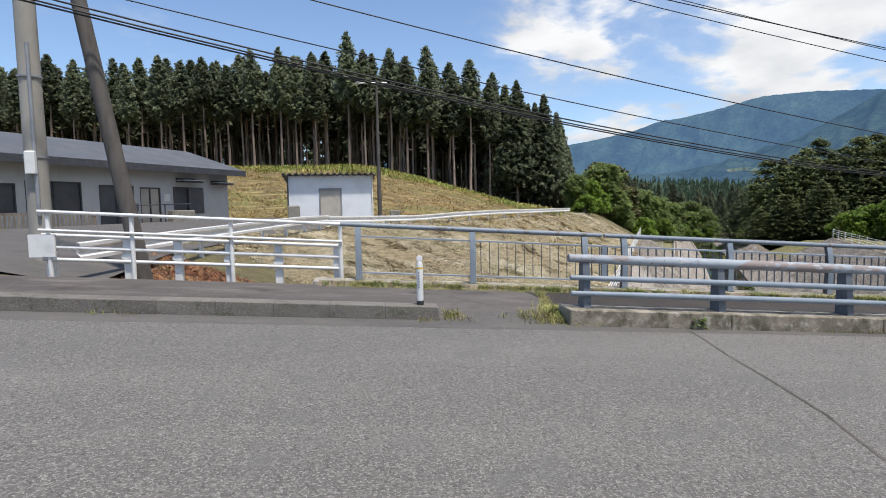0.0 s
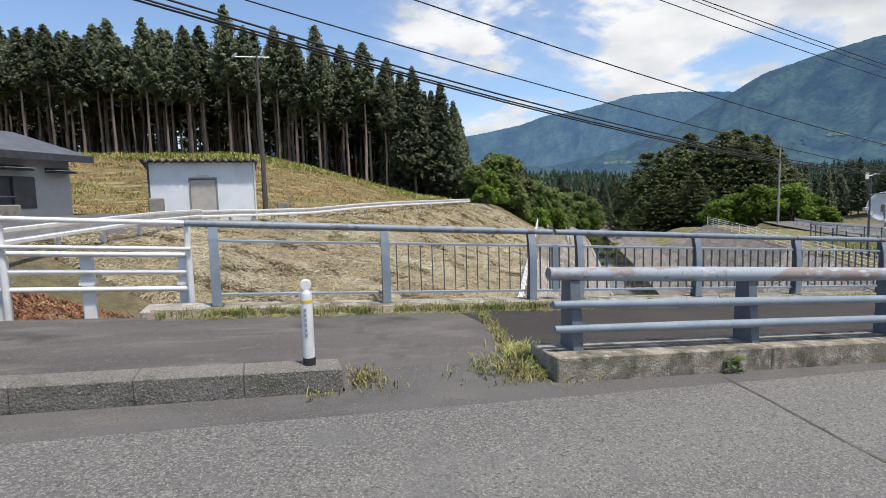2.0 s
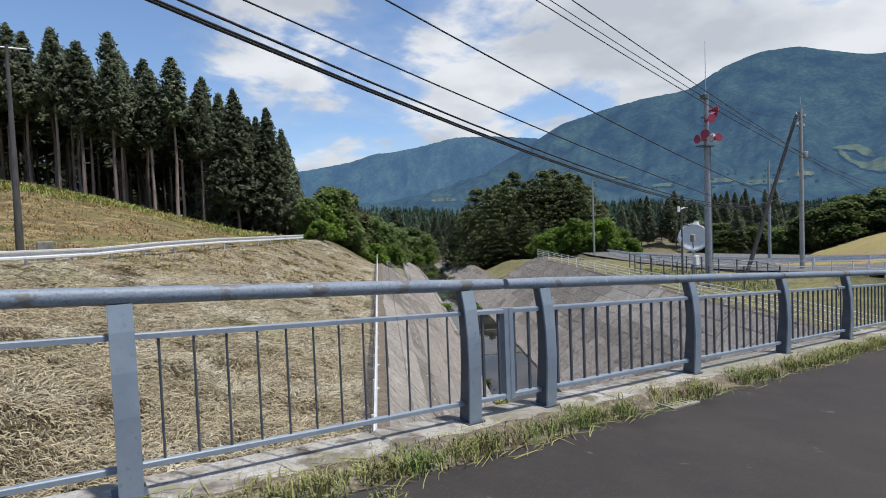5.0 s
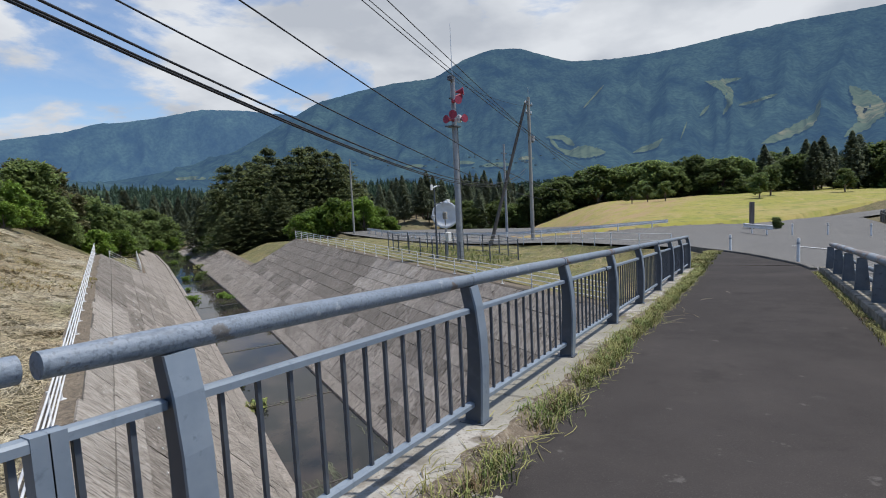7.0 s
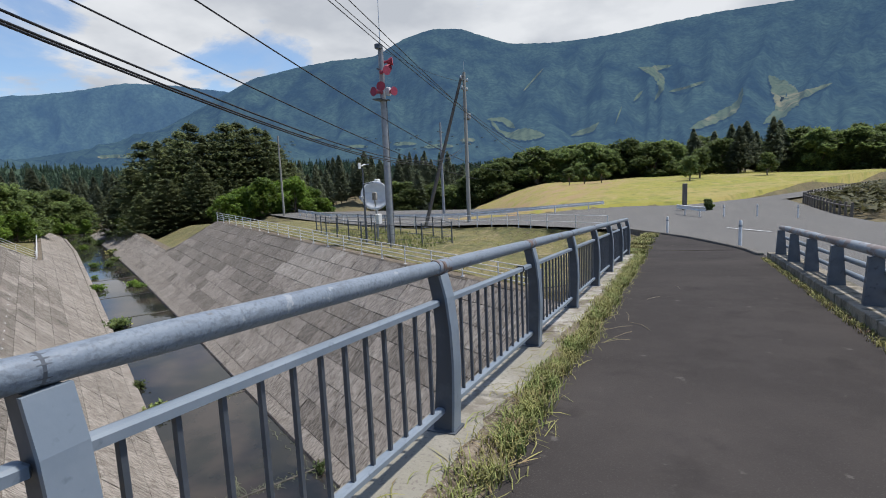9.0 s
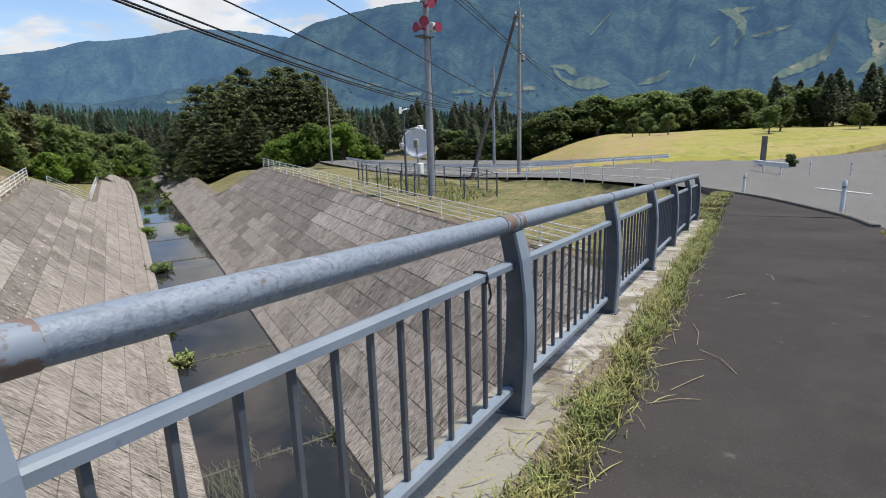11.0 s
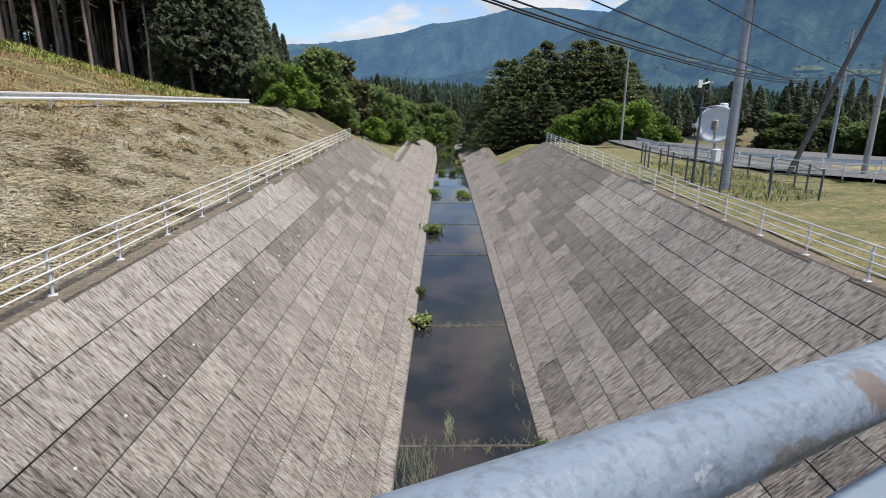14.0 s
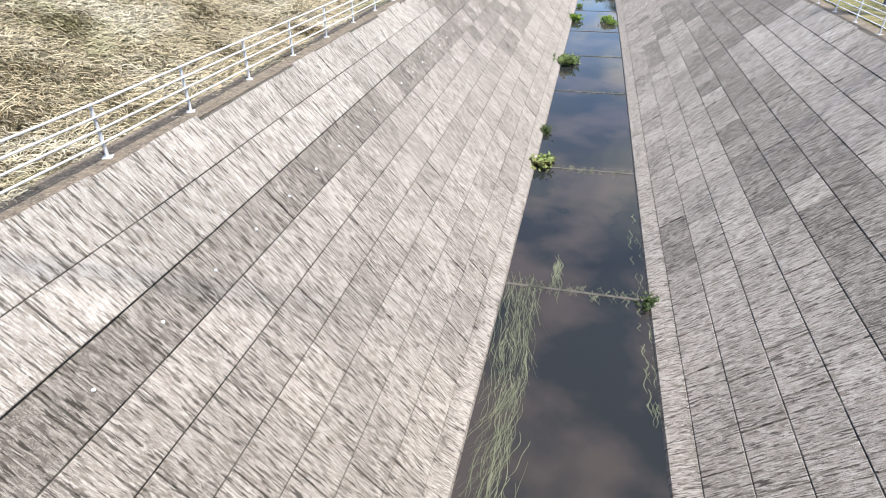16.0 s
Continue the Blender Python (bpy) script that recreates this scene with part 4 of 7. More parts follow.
# ---- white pipe fences along the crests ----


def crest_fence(side_, s0, s1, step, label):
    f = thing("crest_fence", label, "fence", group="fences along the channel")
    nrm_w = Vector((UY, -UX, 0)) * (1 if side_ < 0 else -1)
    pts = []
    s = s0
    while s <= s1 + 0.01:
        p = face_point(side_, s, 1.0) - nrm_w * 0.35
        pts.append(p)
        s += step
    pmesh = MB().tube([(0, 0, 0), (0, 0, 0.95)], 0.03, 8)
    pmesh.box((-0.08, -0.08, 0.0), (0.08, 0.08, 0.04))
    pm = pmesh.mesh("post", M_WHITE)
    for p in pts:
        o = part("post", pm, M_WHITE, f)
        o.location = p
    for hgt in (0.3, 0.52, 0.73, 0.94):
        b = MB().tube([p + Vector((0, 0, hgt)) + nrm_w * 0.03 for p in pts], 0.021, 8)
        part("rail", b, M_WHITE, f, smooth=True)
    return f


crest_fence(-1, 3.6, 53.7, 2.385, "white painted pipe fence on the mown bank crest")
crest_fence(-1, 55.6, 60.2, 2.2, "white painted pipe fence stepping down the wing wall")
crest_fence(-1, 61, 113, 4.0, "white painted pipe fence along the far channel wall")
crest_fence(1, 13.0, 60.5, 2.375, "white painted pipe fence on the channel crest below the field")

# ---- utility poles and cables ----


def pole(name, label, base, height, r0, r1, material, lean=(0, 0), cat="utility pole"):
    e = thing(name, label, cat, at=base)
    pts = [(lean[0] * k / 6, lean[1] * k / 6, -0.3 + (height + 0.3) * k / 6) for k in range(7)]
    part("shaft", MB().tube(pts, [r0 + (r1 - r0) * k / 6 for k in range(7)], 14), material, e, smooth=True)
    return e


# ---- poles ----
cpole = pole("concrete_pole", "tall pale concrete utility pole by the white fence", (-10.75, 2.2, 0.2), 11.0, 0.2, 0.15, M_CPOLE)
part("cable_guard", MB().tube([(0.1, -0.2, 1.4), (0.1, -0.2, 4.6)], 0.035, 8), M_SPOLE, cpole, smooth=True)
part("meter_box", MB().bevel_box((-0.05, -0.3, 2.2), (0.13, -0.18, 2.62), 0.02), M_WHITE, cpole)
for z in (1.0, 2.5, 4.0, 5.5):
    part("strap", MB().tube([(0, 0, z), (0, 0, z + 0.04)], 0.206, 14), M_SPOLE, cpole, smooth=True)
stay = pole("leaning_pole", "dark weathered leaning stay pole beside the concrete pole", (-8.75, 1.9, 0.25), 9.0, 0.155, 0.115, M_WOODPOLE, lean=(-1.55, 0.1))
tpole = pole("slim_pole", "slim brown steel pole with a crossbar behind the shed", (-4.05, 24.9, 1.15), 8.3, 0.15, 0.06, M_WOODPOLE)
part("crossbar", MB().tube([(-1.25, 0, 8.15), (0.65, 0, 8.2)], 0.03, 8), M_GALV, tpole)
part("lamp_arm", MB().tube([(-1.25, 0, 8.12), (-1.0, 0, 8.32)], 0.05, 8), M_GALV, tpole)

siren = pole("siren_pole", "grey steel pole carrying red horn loudspeakers and an antenna", (33.0, 16.35, -3.3), 13.0, 0.24, 0.17, M_SPOLE)
part("conduit", MB().tube([(0.2, -0.14, 0), (0.17, -0.12, 9.6)], 0.06, 8), M_DARKST, siren, smooth=True)
part("antenna", MB().tube([(0, 0, 13.0), (0.02, 0, 16.6)], [0.03, 0.012], 8), M_GALV, siren, smooth=True)
part("platform", MB().box((-0.75, -0.35, 9.55), (0.35, 0.35, 9.63)), M_DARKST, siren)


def horn(at, d):
    d = Vector(d).normalized()
    p = Vector(at)
    b = MB().tube([p - d * 0.3, p - d * 0.05, p + d * 0.15, p + d * 0.42], [0.13, 0.08, 0.14, 0.29], 12)
    part("horn", b, M_RED, siren, "faded red horn loudspeaker", True)


horn((-0.55, -0.3, 10.35), (-1, -0.3, -0.1)); horn((-0.75, -0.1, 10.0), (-1, 0.3, 0)); horn((0.25, -0.4, 10.1), (-0.4, -1, 0))
horn((-0.3, -0.3, 11.3), (-0.6, -1, 0)); horn((0.35, 0, 11.7), (1, -0.5, 0)); horn((0.3, -0.2, 12.0), (0.4, -1, 0.1))
part("bracket", MB().box((-0.5, -0.08, 11.45), (0.6, 0.08, 11.53)), M_DARKST, siren)
part("floodlight", MB().bevel_box((-0.6, -0.3, 12.7), (-0.2, 0.1, 13.0), 0.04), M_DARKST, siren)
part("junction_box", MB().bevel_box((0.12, -0.4, 9.9), (0.4, -0.15, 10.4), 0.03), M_WHITE, siren)

pole2 = pole("power_pole", "tall concrete power pole with insulators by the road fence", (46.9, 15.95, -3.2), 13.3, 0.19, 0.13, M_CPOLE)
for z, x0, x1 in ((12.6, -0.9, 0.9), (11.8, -0.7, 0.7)):
    part("crossarm", MB().box((x0, -0.05, z), (x1, 0.05, z + 0.1)), M_DARKST, pole2)
    for q in (x0 + 0.1, 0.0, x1 - 0.1):
        part("insulator", MB().tube([(q, 0, z + 0.1), (q, 0, z + 0.2), (q, 0, z + 0.32)], [0.05, 0.09, 0.04], 8), M_WHITE, pole2, smooth=True)
part("switch_box", MB().bevel_box((0.15, -0.25, 9.4), (0.75, 0.15, 9.85), 0.04), M_SPOLE, pole2)
part("switch_arm", MB().box((-0.3, -0.05, 9.3), (1.0, 0.05, 9.4)), M_DARKST, pole2)
part("lightning_rod", MB().tube([(0, 0, 13.3), (0, 0, 14.2)], 0.02, 6), M_GALV, pole2)
stay2 = pole("stay_pole", "dark pole leaning against the power pole", (43.6, 18.9, -3.2), 13.0, 0.17, 0.12, M_WOODPOLE, lean=(3.1, -2.8))
farpole = pole("far_pole", "grey utility pole standing beyond the fenced enclosure", (59.0, 23.6, -3.2), 10.5, 0.17, 0.12, M_SPOLE)
part("crossarm", MB().box((-0.8, -0.05, 9.4), (0.8, 0.05, 9.5)), M_DARKST, farpole)
farpole2 = pole("far_pole", "slim pale pole standing among the shrubs", (60.0, 47.5, -4.0), 11.5, 0.15, 0.1, M_CPOLE)


def cable(label, a, b, sag, r=0.016, n=28):
    a, b = Vector(a), Vector(b)
    pts = [a + (b - a) * (k / n) - Vector((0, 0, 4 * sag * (k / n) * (1 - k / n))) for k in range(n + 1)]
    c = tagged(part("cable", MB().tube(pts, r, 6), M_CABLE, smooth=True), label, "cable", "overhead cables")
    return c


for k, (dy, dz) in enumerate(((0, 0), (0.06, 0.07), (-0.06, 0.13))):
    cable("black overhead cable of a sagging bundle", (-11.32 + 0.5, 1.14 + dy, 5.40 + dz), (55.2, 19.55 + dy * 2, 3.84 + dz * 3), 2.62 + 0.05 * k, 0.017)
cable("thin black overhead cable between the poles", (-10.37, 2.58, 6.11), (34.73, 10.71, 0.98), 0.79, 0.013)
cable("thin black overhead cable between the poles", (-9.9, 2.32, 6.87), (49.19, 13.44, 1.54), 1.36, 0.014)
cable("thin black power line to the power pole", (-11.27, 2.69, 8.67), (80.41, 18.43, 2.32), 0.87, 0.014)
cable("thin black power line to the power pole", (-10.97, 4.53, 9.8), (58.9, 11.9, 2.59), 1.5, 0.013)
cable("thin black power line to the power pole", (-10.97, 4.9, 10.4), (58.9, 12.6, 3.2), 1.5, 0.012)
cable("thin black power line between poles", (33.2, 16.4, 9.5), (46.9, 16.0, 9.3), 0.3, 0.012)

# ---- white road fence at the pavement's edge ----
wf = thing("pipe_barrier", "white painted pipe barrier with square posts beside the pavement", "fence")
FY = 0.5
fpost = MB().bevel_box((-0.065, -0.05, -0.5), (0.065, 0.05, 0.62), 0.012)
fpost.box((-0.08, -0.07, 0.27), (0.08, 0.07, 0.33))
fpm = fpost.mesh("post", M_WHITE)
tall = MB().tube([(0, 0, -0.5), (0, 0, 1.03)], 0.036, 10).mesh("tall_post", M_WHITE)
wz = lambda x: walk_z(x, 0) - 0.02
for x in (-5.05, -6.05, -6.87, -7.7, -8.5, -9.7):
    o = part("post", fpm, M_WHITE, wf); o.location = (x, FY + 0.06, wz(x))
for x in (-4.98, -6.80, -8.38, -9.66):
    o = part("tall_post", tall, M_WHITE, wf); o.location = (x, FY - 0.05, wz(x))
for z, r, y in ((1.0, 0.03, FY - 0.09), (0.62, 0.03, FY - 0.02), (0.7, 0.024, FY - 0.1), (0.42, 0.03, FY - 0.02), (0.22, 0.03, FY - 0.02)):
    b = MB().tube([(-9.78, y, wz(-9.7) + z), (-7.3, y, wz(-7.3) + z), (-4.95, y, wz(-4.95) + z)], r, 10)
    part("pipe", b, M_WHITE, wf, smooth=True)
part("end_panel", MB().box((-9.95, FY - 0.1, wz(-9.8) + 0.25), (-9.55, FY - 0.07, wz(-9.8) + 0.62)), M_WHITE, wf)
fp = thing("steel_post", "short galvanised post standing on the pavement", "post", at=(-10.3, -0.4, walk_z(-10.3, -0.4)))
part("tube", MB().tube([(0, 0, 0), (0, 0, 0.72), (0, 0, 0.75)], [0.06, 0.06, 0.045], 12), M_GALV, fp, smooth=True)

# ---- beam guard rail up the lane and along the bank ----


def guard_rail(label, pts, post_step, group="", h=0.72):
    g = thing("guard_rail", label, "guard rail", group=group)
    pts = [Vector(p) for p in pts]
    prof = ((0.0, -0.165), (-0.045, -0.15), (-0.045, -0.085), (0.0, -0.03), (0.0, 0.03), (-0.045, 0.085), (-0.045, 0.15), (0.0, 0.165))
    for a, b_ in zip(pts, pts[1:]):
        d = (b_ - a)
        n = Vector((d.y, -d.x, 0)).normalized()
        m = MB()
        vs = []
        for p in (a, b_):
            for u, v in prof:
                vs.append(p - n * u * 1.4 + Vector((0, 0, h - 0.17 + v)))
            for u, v in reversed(prof):
                vs.append(p - n * (u * 1.4 + 0.012) + Vector((0, 0, h - 0.17 + v)))
        k = len(prof) * 2
        fs = [(i, (i + 1) % k, k + (i + 1) % k, k + i) for i in range(k)] + [tuple(range(k)), tuple(range(k, 2 * k))]
        m.add(vs, fs)
        part("beam", m, M_WHITE, g)
        cnt = max(1, int(d.length / post_step))
        for i in range(cnt):
            p = a + d * ((i + 0.5) / cnt)
            o = part("post", MB().tube([p + n * -0.09 - Vector((0, 0, 0.4)), p + n * -0.09 + Vector((0, 0, h - 0.05))], 0.06, 8), M_WHITE, g, smooth=True)
    return g


GL = [(-9.5, 0.95, 0.42), (-8.9, 4.4, 0.50), (-8.2, 8.4, 0.58), (-7.4, 12.8, 0.66), (-6.6, 17.4, 0.66)]
guard_rail("white steel beam guard rail beside the lane to the shed", GL, 2.0)
GR2 = [(-6.6, 17.7, 0.62), (-4.4, 20.6, 0.55), (-1.6, 24.0, 0.5), (1.4, 27.6, 0.62), (5.0, 31.8, 0.68), (10.0, 37.8, 0.66), (15.4, 44.3, 0.66)]
guard_rail("white steel beam guard rail along the top of the bank", GR2, 2.0)

# asphalt lane between the house and the guard rail
ln_ = MB()
LANE = ((-9.2, 0.7, -14.5), (-9.3, 4.4, -15.4), (-8.6, 8.4, -15.2), (-7.8, 12.8, -14.6), (-6.9, 17.2, -13.0), (-6.2, 19.6, -11.5))
for xr, yy, xl in LANE:
    for k in range(7):
        x = xr + (xl - xr) * k / 6
        y = yy + (0.22 * (xr - x) if yy > 3 else 0.0)
        ln_.v.append((x, y, ground_z(x, y) + 0.07))
for i in range(len(LANE) - 1):
    for k in range(6):
        a = i * 7 + k
        ln_.f.append((a, a + 1, a + 8, a + 7))
tagged(part("lane", ln_.mesh("lane", M_PATCH), M_PATCH), "grey asphalt lane in front of the house", "road", kind="structure")

# ---- shed ----
shed = thing("shed", "small white panel shed with a dark corrugated roof", "shed", at=(-6.7, 20.3, 1.1))
shed.rotation_euler = (0, 0, radians(4))
W2, D2, H = 2.17, 3.0, 2.35
b = MB()
b.add([(-W2, 0, -0.4), (-0.55, 0, -0.4), (-0.55, 0, 1.62), (0.58, 0, 1.62), (0.58, 0, -0.4), (W2, 0, -0.4), (W2, 0, H), (-W2, 0, H)], [(0, 1, 2, 7), (2, 3, 6, 7), (3, 4, 5, 6)])
b.add([(-W2, 0, -0.4), (-W2, D2, -0.4), (-W2, D2, H - 0.3), (-W2, 0, H)], [(0, 1, 2, 3)])
b.add([(W2, 0, -0.4), (W2, D2, -0.4), (W2, D2, H - 0.3), (W2, 0, H)], [(3, 2, 1, 0)])
b.add([(-W2, D2, -0.4), (W2, D2, -0.4), (W2, D2, H - 0.3), (-W2, D2, H - 0.3)], [(0, 1, 2, 3)])
b.box((-W2, 0.05, -0.4), (W2, 0.1, -0.35))
part("wall", b, M_WALLW, shed)
part("door", MB().bevel_box((-0.52, 0.03, -0.35), (0.55, 0.07, 1.58), 0.01), M_BEIGE, shed, "beige flush door")
part("door_frame", MB().box((-0.58, -0.02, 1.60), (0.61, 0.04, 1.68)).box((-0.59, -0.02, -0.3), (-0.53, 0.04, 1.6)).box((0.55, -0.02, -0.3), (0.61, 0.04, 1.6)), M_TEXTG, shed)
part("lamp", MB().bevel_box((-0.22, -0.1, 1.78), (0.28, 0.0, 1.86), 0.02), M_WHITE, shed)
rb = MB()
ncor = 60
vs = []
for i in range(ncor + 1):
    x = -W2 - 0.25 + (2 * W2 + 0.5) * i / ncor
    z = 0.06 * math.sin(i * math.pi * 2 / 4)
    for y, zz in ((-0.35, H + 0.09), (D2 + 0.25, H - 0.26)):
        vs += [(x, y, zz + z), (x, y, zz + z - 0.05)]
fs = []
for i in range(ncor):
    a = i * 4
    fs += [(a, a + 4, a + 6, a + 2), (a + 1, a + 3, a + 7, a + 5), (a, a + 1, a + 5, a + 4), (a + 2, a + 6, a + 7, a + 3)]
rb.add(vs, fs)
part("roof", rb, M_DARKTRIM, shed, "dark corrugated sheet roof")
part("corner_trim", MB().box((-W2 - 0.03, -0.03, -0.4), (-W2 + 0.05, 0.0, H)), M_DARKTRIM, shed)
part("downpipe", MB().tube([(W2 + 0.05, -0.05, -0.3), (W2 + 0.05, -0.05, H)], 0.04, 8), M_WHITE, shed)
part("moss", MB().box((-W2, 0.4, H + 0.02), (W2, 1.4, H + 0.06)), M_GRASS, shed, "moss on the roof sheets")
for x, y in ((-8.45, 19.2), (-3.2, 22.9)):
    st = thing("stone_post", "rough grey square stone post near the shed", "stone post", at=(x, y, ground_z(x, y)), group="stone posts")
    part("body", MB().bevel_box((-0.28, -0.22, -0.3), (0.28, 0.22, 0.85), 0.05), M_TUFA, st)

# ---- house ----
house = thing("house", "long low grey plastered house with shuttered windows", "house", at=(-17.8, 12.7, 1.0))
house.rotation_euler = (0, 0, math.atan2(0.8677, 0.4971))
HL0, HL1, HH, HD = -9.0, 10.9, 2.75, 7.0
# along +x of the house; its front looks along -y
OPEN = [(-3.4, -1.2, 0.75, 1.95, "window"), (-0.9, 0.35, 0.75, 1.85, "window"), (0.66, 2.82, 0.75, 1.98, "window"), (3.55, 5.2, -0.1, 1.9, "door"), (5.5, 6.6, -0.1, 1.85, "door"), (7.3, 9.1, 0.62, 1.92, "window")]
b = MB()
xs = sorted({HL0, HL1} | {o[0] for o in OPEN} | {o[1] for o in OPEN})
for a, c in zip(xs, xs[1:]):
    op = [o for o in OPEN if o[0] <= a and c <= o[1]]
    zs = [(-0.5, HH)] if not op else [(-0.5, op[0][2]), (op[0][3], HH)]
    for z0, z1 in zs:
        if z1 > z0:
            b.box((a, 0, z0), (c, 0.18, z1))
b.box((HL1 - 0.18, 0.18, -0.5), (HL1, HD, HH)).box((HL0, 0.18, -0.5), (HL0 + 0.18, HD, HH)).box((HL0, HD - 0.18, -0.5), (HL1, HD, HH))
part("wall", b, M_WALLG, house)
rf = MB()
ev, rz = HH + 0.02, HH + 1.35
for y0, z0, y1, z1 in ((-0.75, ev, HD / 2, rz), (HD + 0.6, ev, HD / 2, rz)):
    rf.add([(HL0 - 0.5, y0, z0), (HL1 + 0.55, y0, z0), (HL1 + 0.55, y1, z1), (HL0 - 0.5, y1, z1), (HL0 - 0.5, y0, z0 + 0.1), (HL1 + 0.55, y0, z0 + 0.1), (HL1 + 0.55, y1, z1 + 0.1), (HL0 - 0.5, y1, z1 + 0.1)],
           [(0, 3, 2, 1), (4, 5, 6, 7), (0, 1, 5, 4), (1, 2, 6, 5), (2, 3, 7, 6), (3, 0, 4, 7)])
part("roof", rf, M_ROOF, house, "low pitched grey sheet roof")
part("fascia", MB().box((HL0 - 0.5, -0.82, ev - 0.2), (HL1 + 0.55, -0.76, ev + 0.1)), M_DARKTRIM, house, "dark eaves board and gutter")
part("soffit", MB().box((HL0 - 0.4, -0.75, ev - 0.03), (HL1 + 0.4, 0.0, ev - 0.005)), M_DARKTRIM, house)
part("gable", MB().add([(HL1 - 0.1, 0, HH), (HL1 - 0.1, HD, HH), (HL1 - 0.1, HD / 2, rz)], [(0, 1, 2)]), M_WALLG, house)
for a, c, z0, z1, kind in OPEN:
    w = part(kind, MB().box((a + 0.06, 0.08, z0 + 0.05), (c - 0.06, 0.12, z1 - 0.05)), M_SHUTTER if not (kind == "door" and a > 5.4) else M_BEIGE, house, "dark louvred shutter" if a < 5.4 or a > 7 else "beige house door")
    part("frame", MB().box((a, 0.02, z0), (a + 0.06, 0.14, z1)).box((c - 0.06, 0.02, z0), (c, 0.14, z1)).box((a + 0.06, 0.02, z1 - 0.06), (c - 0.06, 0.14, z1)).box((a + 0.06, 0.02, z0), (c - 0.06, 0.14, z0 + 0.06)).box(((a + c) / 2 - 0.03, 0.03, z0 + 0.06), ((a + c) / 2 + 0.03, 0.13, z1 - 0.06)), M_DARKTRIM, w)
    if kind == "window":
        zz = z0 + 0.1
        while zz < z1 - 0.1:
            part("slat", MB().box((a + 0.08, 0.06, zz), (c - 0.08, 0.085, zz + 0.035)), M_SHUTTER, w)
            zz += 0.09
for a, c, z in ((7.5, 8.7, 2.35), (9.7, 10.75, 2.3)):
    aw = part("awning", MB().add([(a, -0.6, z - 0.18), (c, -0.6, z - 0.18), (c, 0, z + 0.02), (a, 0, z + 0.02), (a, -0.6, z - 0.22), (c, -0.6, z - 0.22), (c, 0, z - 0.2), (a, 0, z - 0.2)],
                                 [(0, 1, 2, 3), (4, 7, 6, 5), (0, 4, 5, 1), (0, 3, 7, 4), (1, 5, 6, 2)]), M_DARKTRIM, house)
    part("awning_sheet", MB().box((a - 0.03, -0.63, z - 0.13), (c + 0.03, -0.1, z - 0.10)), M_WHITE, aw)
part("open_shutter", MB().box((8.2, -0.05, 0.6), (9.15, 0.0, 1.9)), M_SHUTTER, house)
part("sign_plate", MB().box((6.75, -0.03, 1.2), (7.1, 0.0, 1.55)), M_WHITE, house)
part("letterbox", MB().bevel_box((3.75, -1.4, 0.75), (4.35, -1.1, 1.1), 0.06), M_DARKTRIM, house)
part("alarm_lamp", MB().tube([(-0.55, -0.08, 2.35), (-0.55, 0.0, 2.35)], 0.06, 8), M_RED, house)
part("step", MB().bevel_box((3.4, -1.0, -0.5), (6.8, 0.0, -0.12), 0.03), M_CONC, house)
# entrance wall and handrail by the door
ew = thing("entrance_wall", "low rough stone wall with a dark rail by the house door", "wall", at=(-14.35, 16.2, 1.0))
ew.rotation_euler = house.rotation_euler
part("body", MB().bevel_box((1.2, -0.2, -0.4), (2.5, 0.15, 0.75), 0.03), M_TUFA, ew)
part("handrail", MB().tube([(-0.6, -0.1, 1.0), (2.4, -0.1, 1.05)], 0.025, 8), M_DARKTRIM, ew)
part("rail_post", MB().tube([(0.9, -0.1, -0.3), (0.9, -0.1, 1.05)], 0.03, 8), M_DARKTRIM, ew)
part("rail_post", MB().tube([(-0.5, -0.1, -0.3), (-0.5, -0.1, 1.0)], 0.03, 8), M_DARKTRIM, ew)
# wooden terrace fence
df = thing("terrace_fence", "weathered grey wooden slat fence in front of the house", "fence", at=(-18.6, 8.6, 0.85))
df.rotation_euler = (0, 0, math.atan2(0.83, 0.55))
slat = MB().bevel_box((-0.035, -0.012, -0.1), (0.035, 0.012, 0.82), 0.006).mesh("slat", M_WOODF)
for i in range(58):
    o = part("slat", slat, M_WOODF, df); o.location = (-2.0 + i * 0.14, 0, 0)
for z in (0.12, 0.8):
    part("rail", MB().box((-2.1, 0.014, z), (6.1, 0.06, z + 0.09)), M_WOODF, df)
for i in range(5):
    part("post", MB().bevel_box((-2.1 + i * 2.04, 0.062, -0.6), (-2.0 + i * 2.04, 0.16, 0.95), 0.01), M_WOODF, df)

# ---- dish, weather mast and enclosure ----
dish = thing("dish_antenna", "white parabolic dish antenna on a post in the enclosure", "antenna", at=(35.5, 18.8, -3.15))
part("mast", MB().tube([(0, 0, -0.2), (0, 0, 3.6)], 0.09, 10), M_SPOLE, dish, smooth=True)
dm = MB()
rings = [(0.0, 0.0)] + [(1.0 * k / 6, 0.22 * (k / 6) ** 2) for k in range(1, 7)]
axis = Vector((-0.9, -0.43, 0.1)).normalized()
sx_ = axis.cross(Vector((0, 0, 1))).normalized()
sy_ = sx_.cross(axis)
cen = Vector((0, 0, 3.2)) + axis * 0.3
vs = []
for r_, h_ in rings:
    for k in range(20):
        t = 2 * math.pi * k / 20
        vs.append(cen + (sx_ * math.cos(t) + sy_ * math.sin(t)) * r_ * 1.02 + axis * h_)
fs = []
for i in range(6):
    for k in range(20):
        j = (k + 1) % 20
        fs.append((i * 20 + k, i * 20 + j, i * 20 + 20 + j, i * 20 + 20 + k))
dm.add(vs, fs)
do = part("reflector", dm.fast("reflector", M_DISH, True), M_DISH, dish)
sol = do.modifiers.new("thick", "SOLIDIFY"); sol.thickness = 0.05
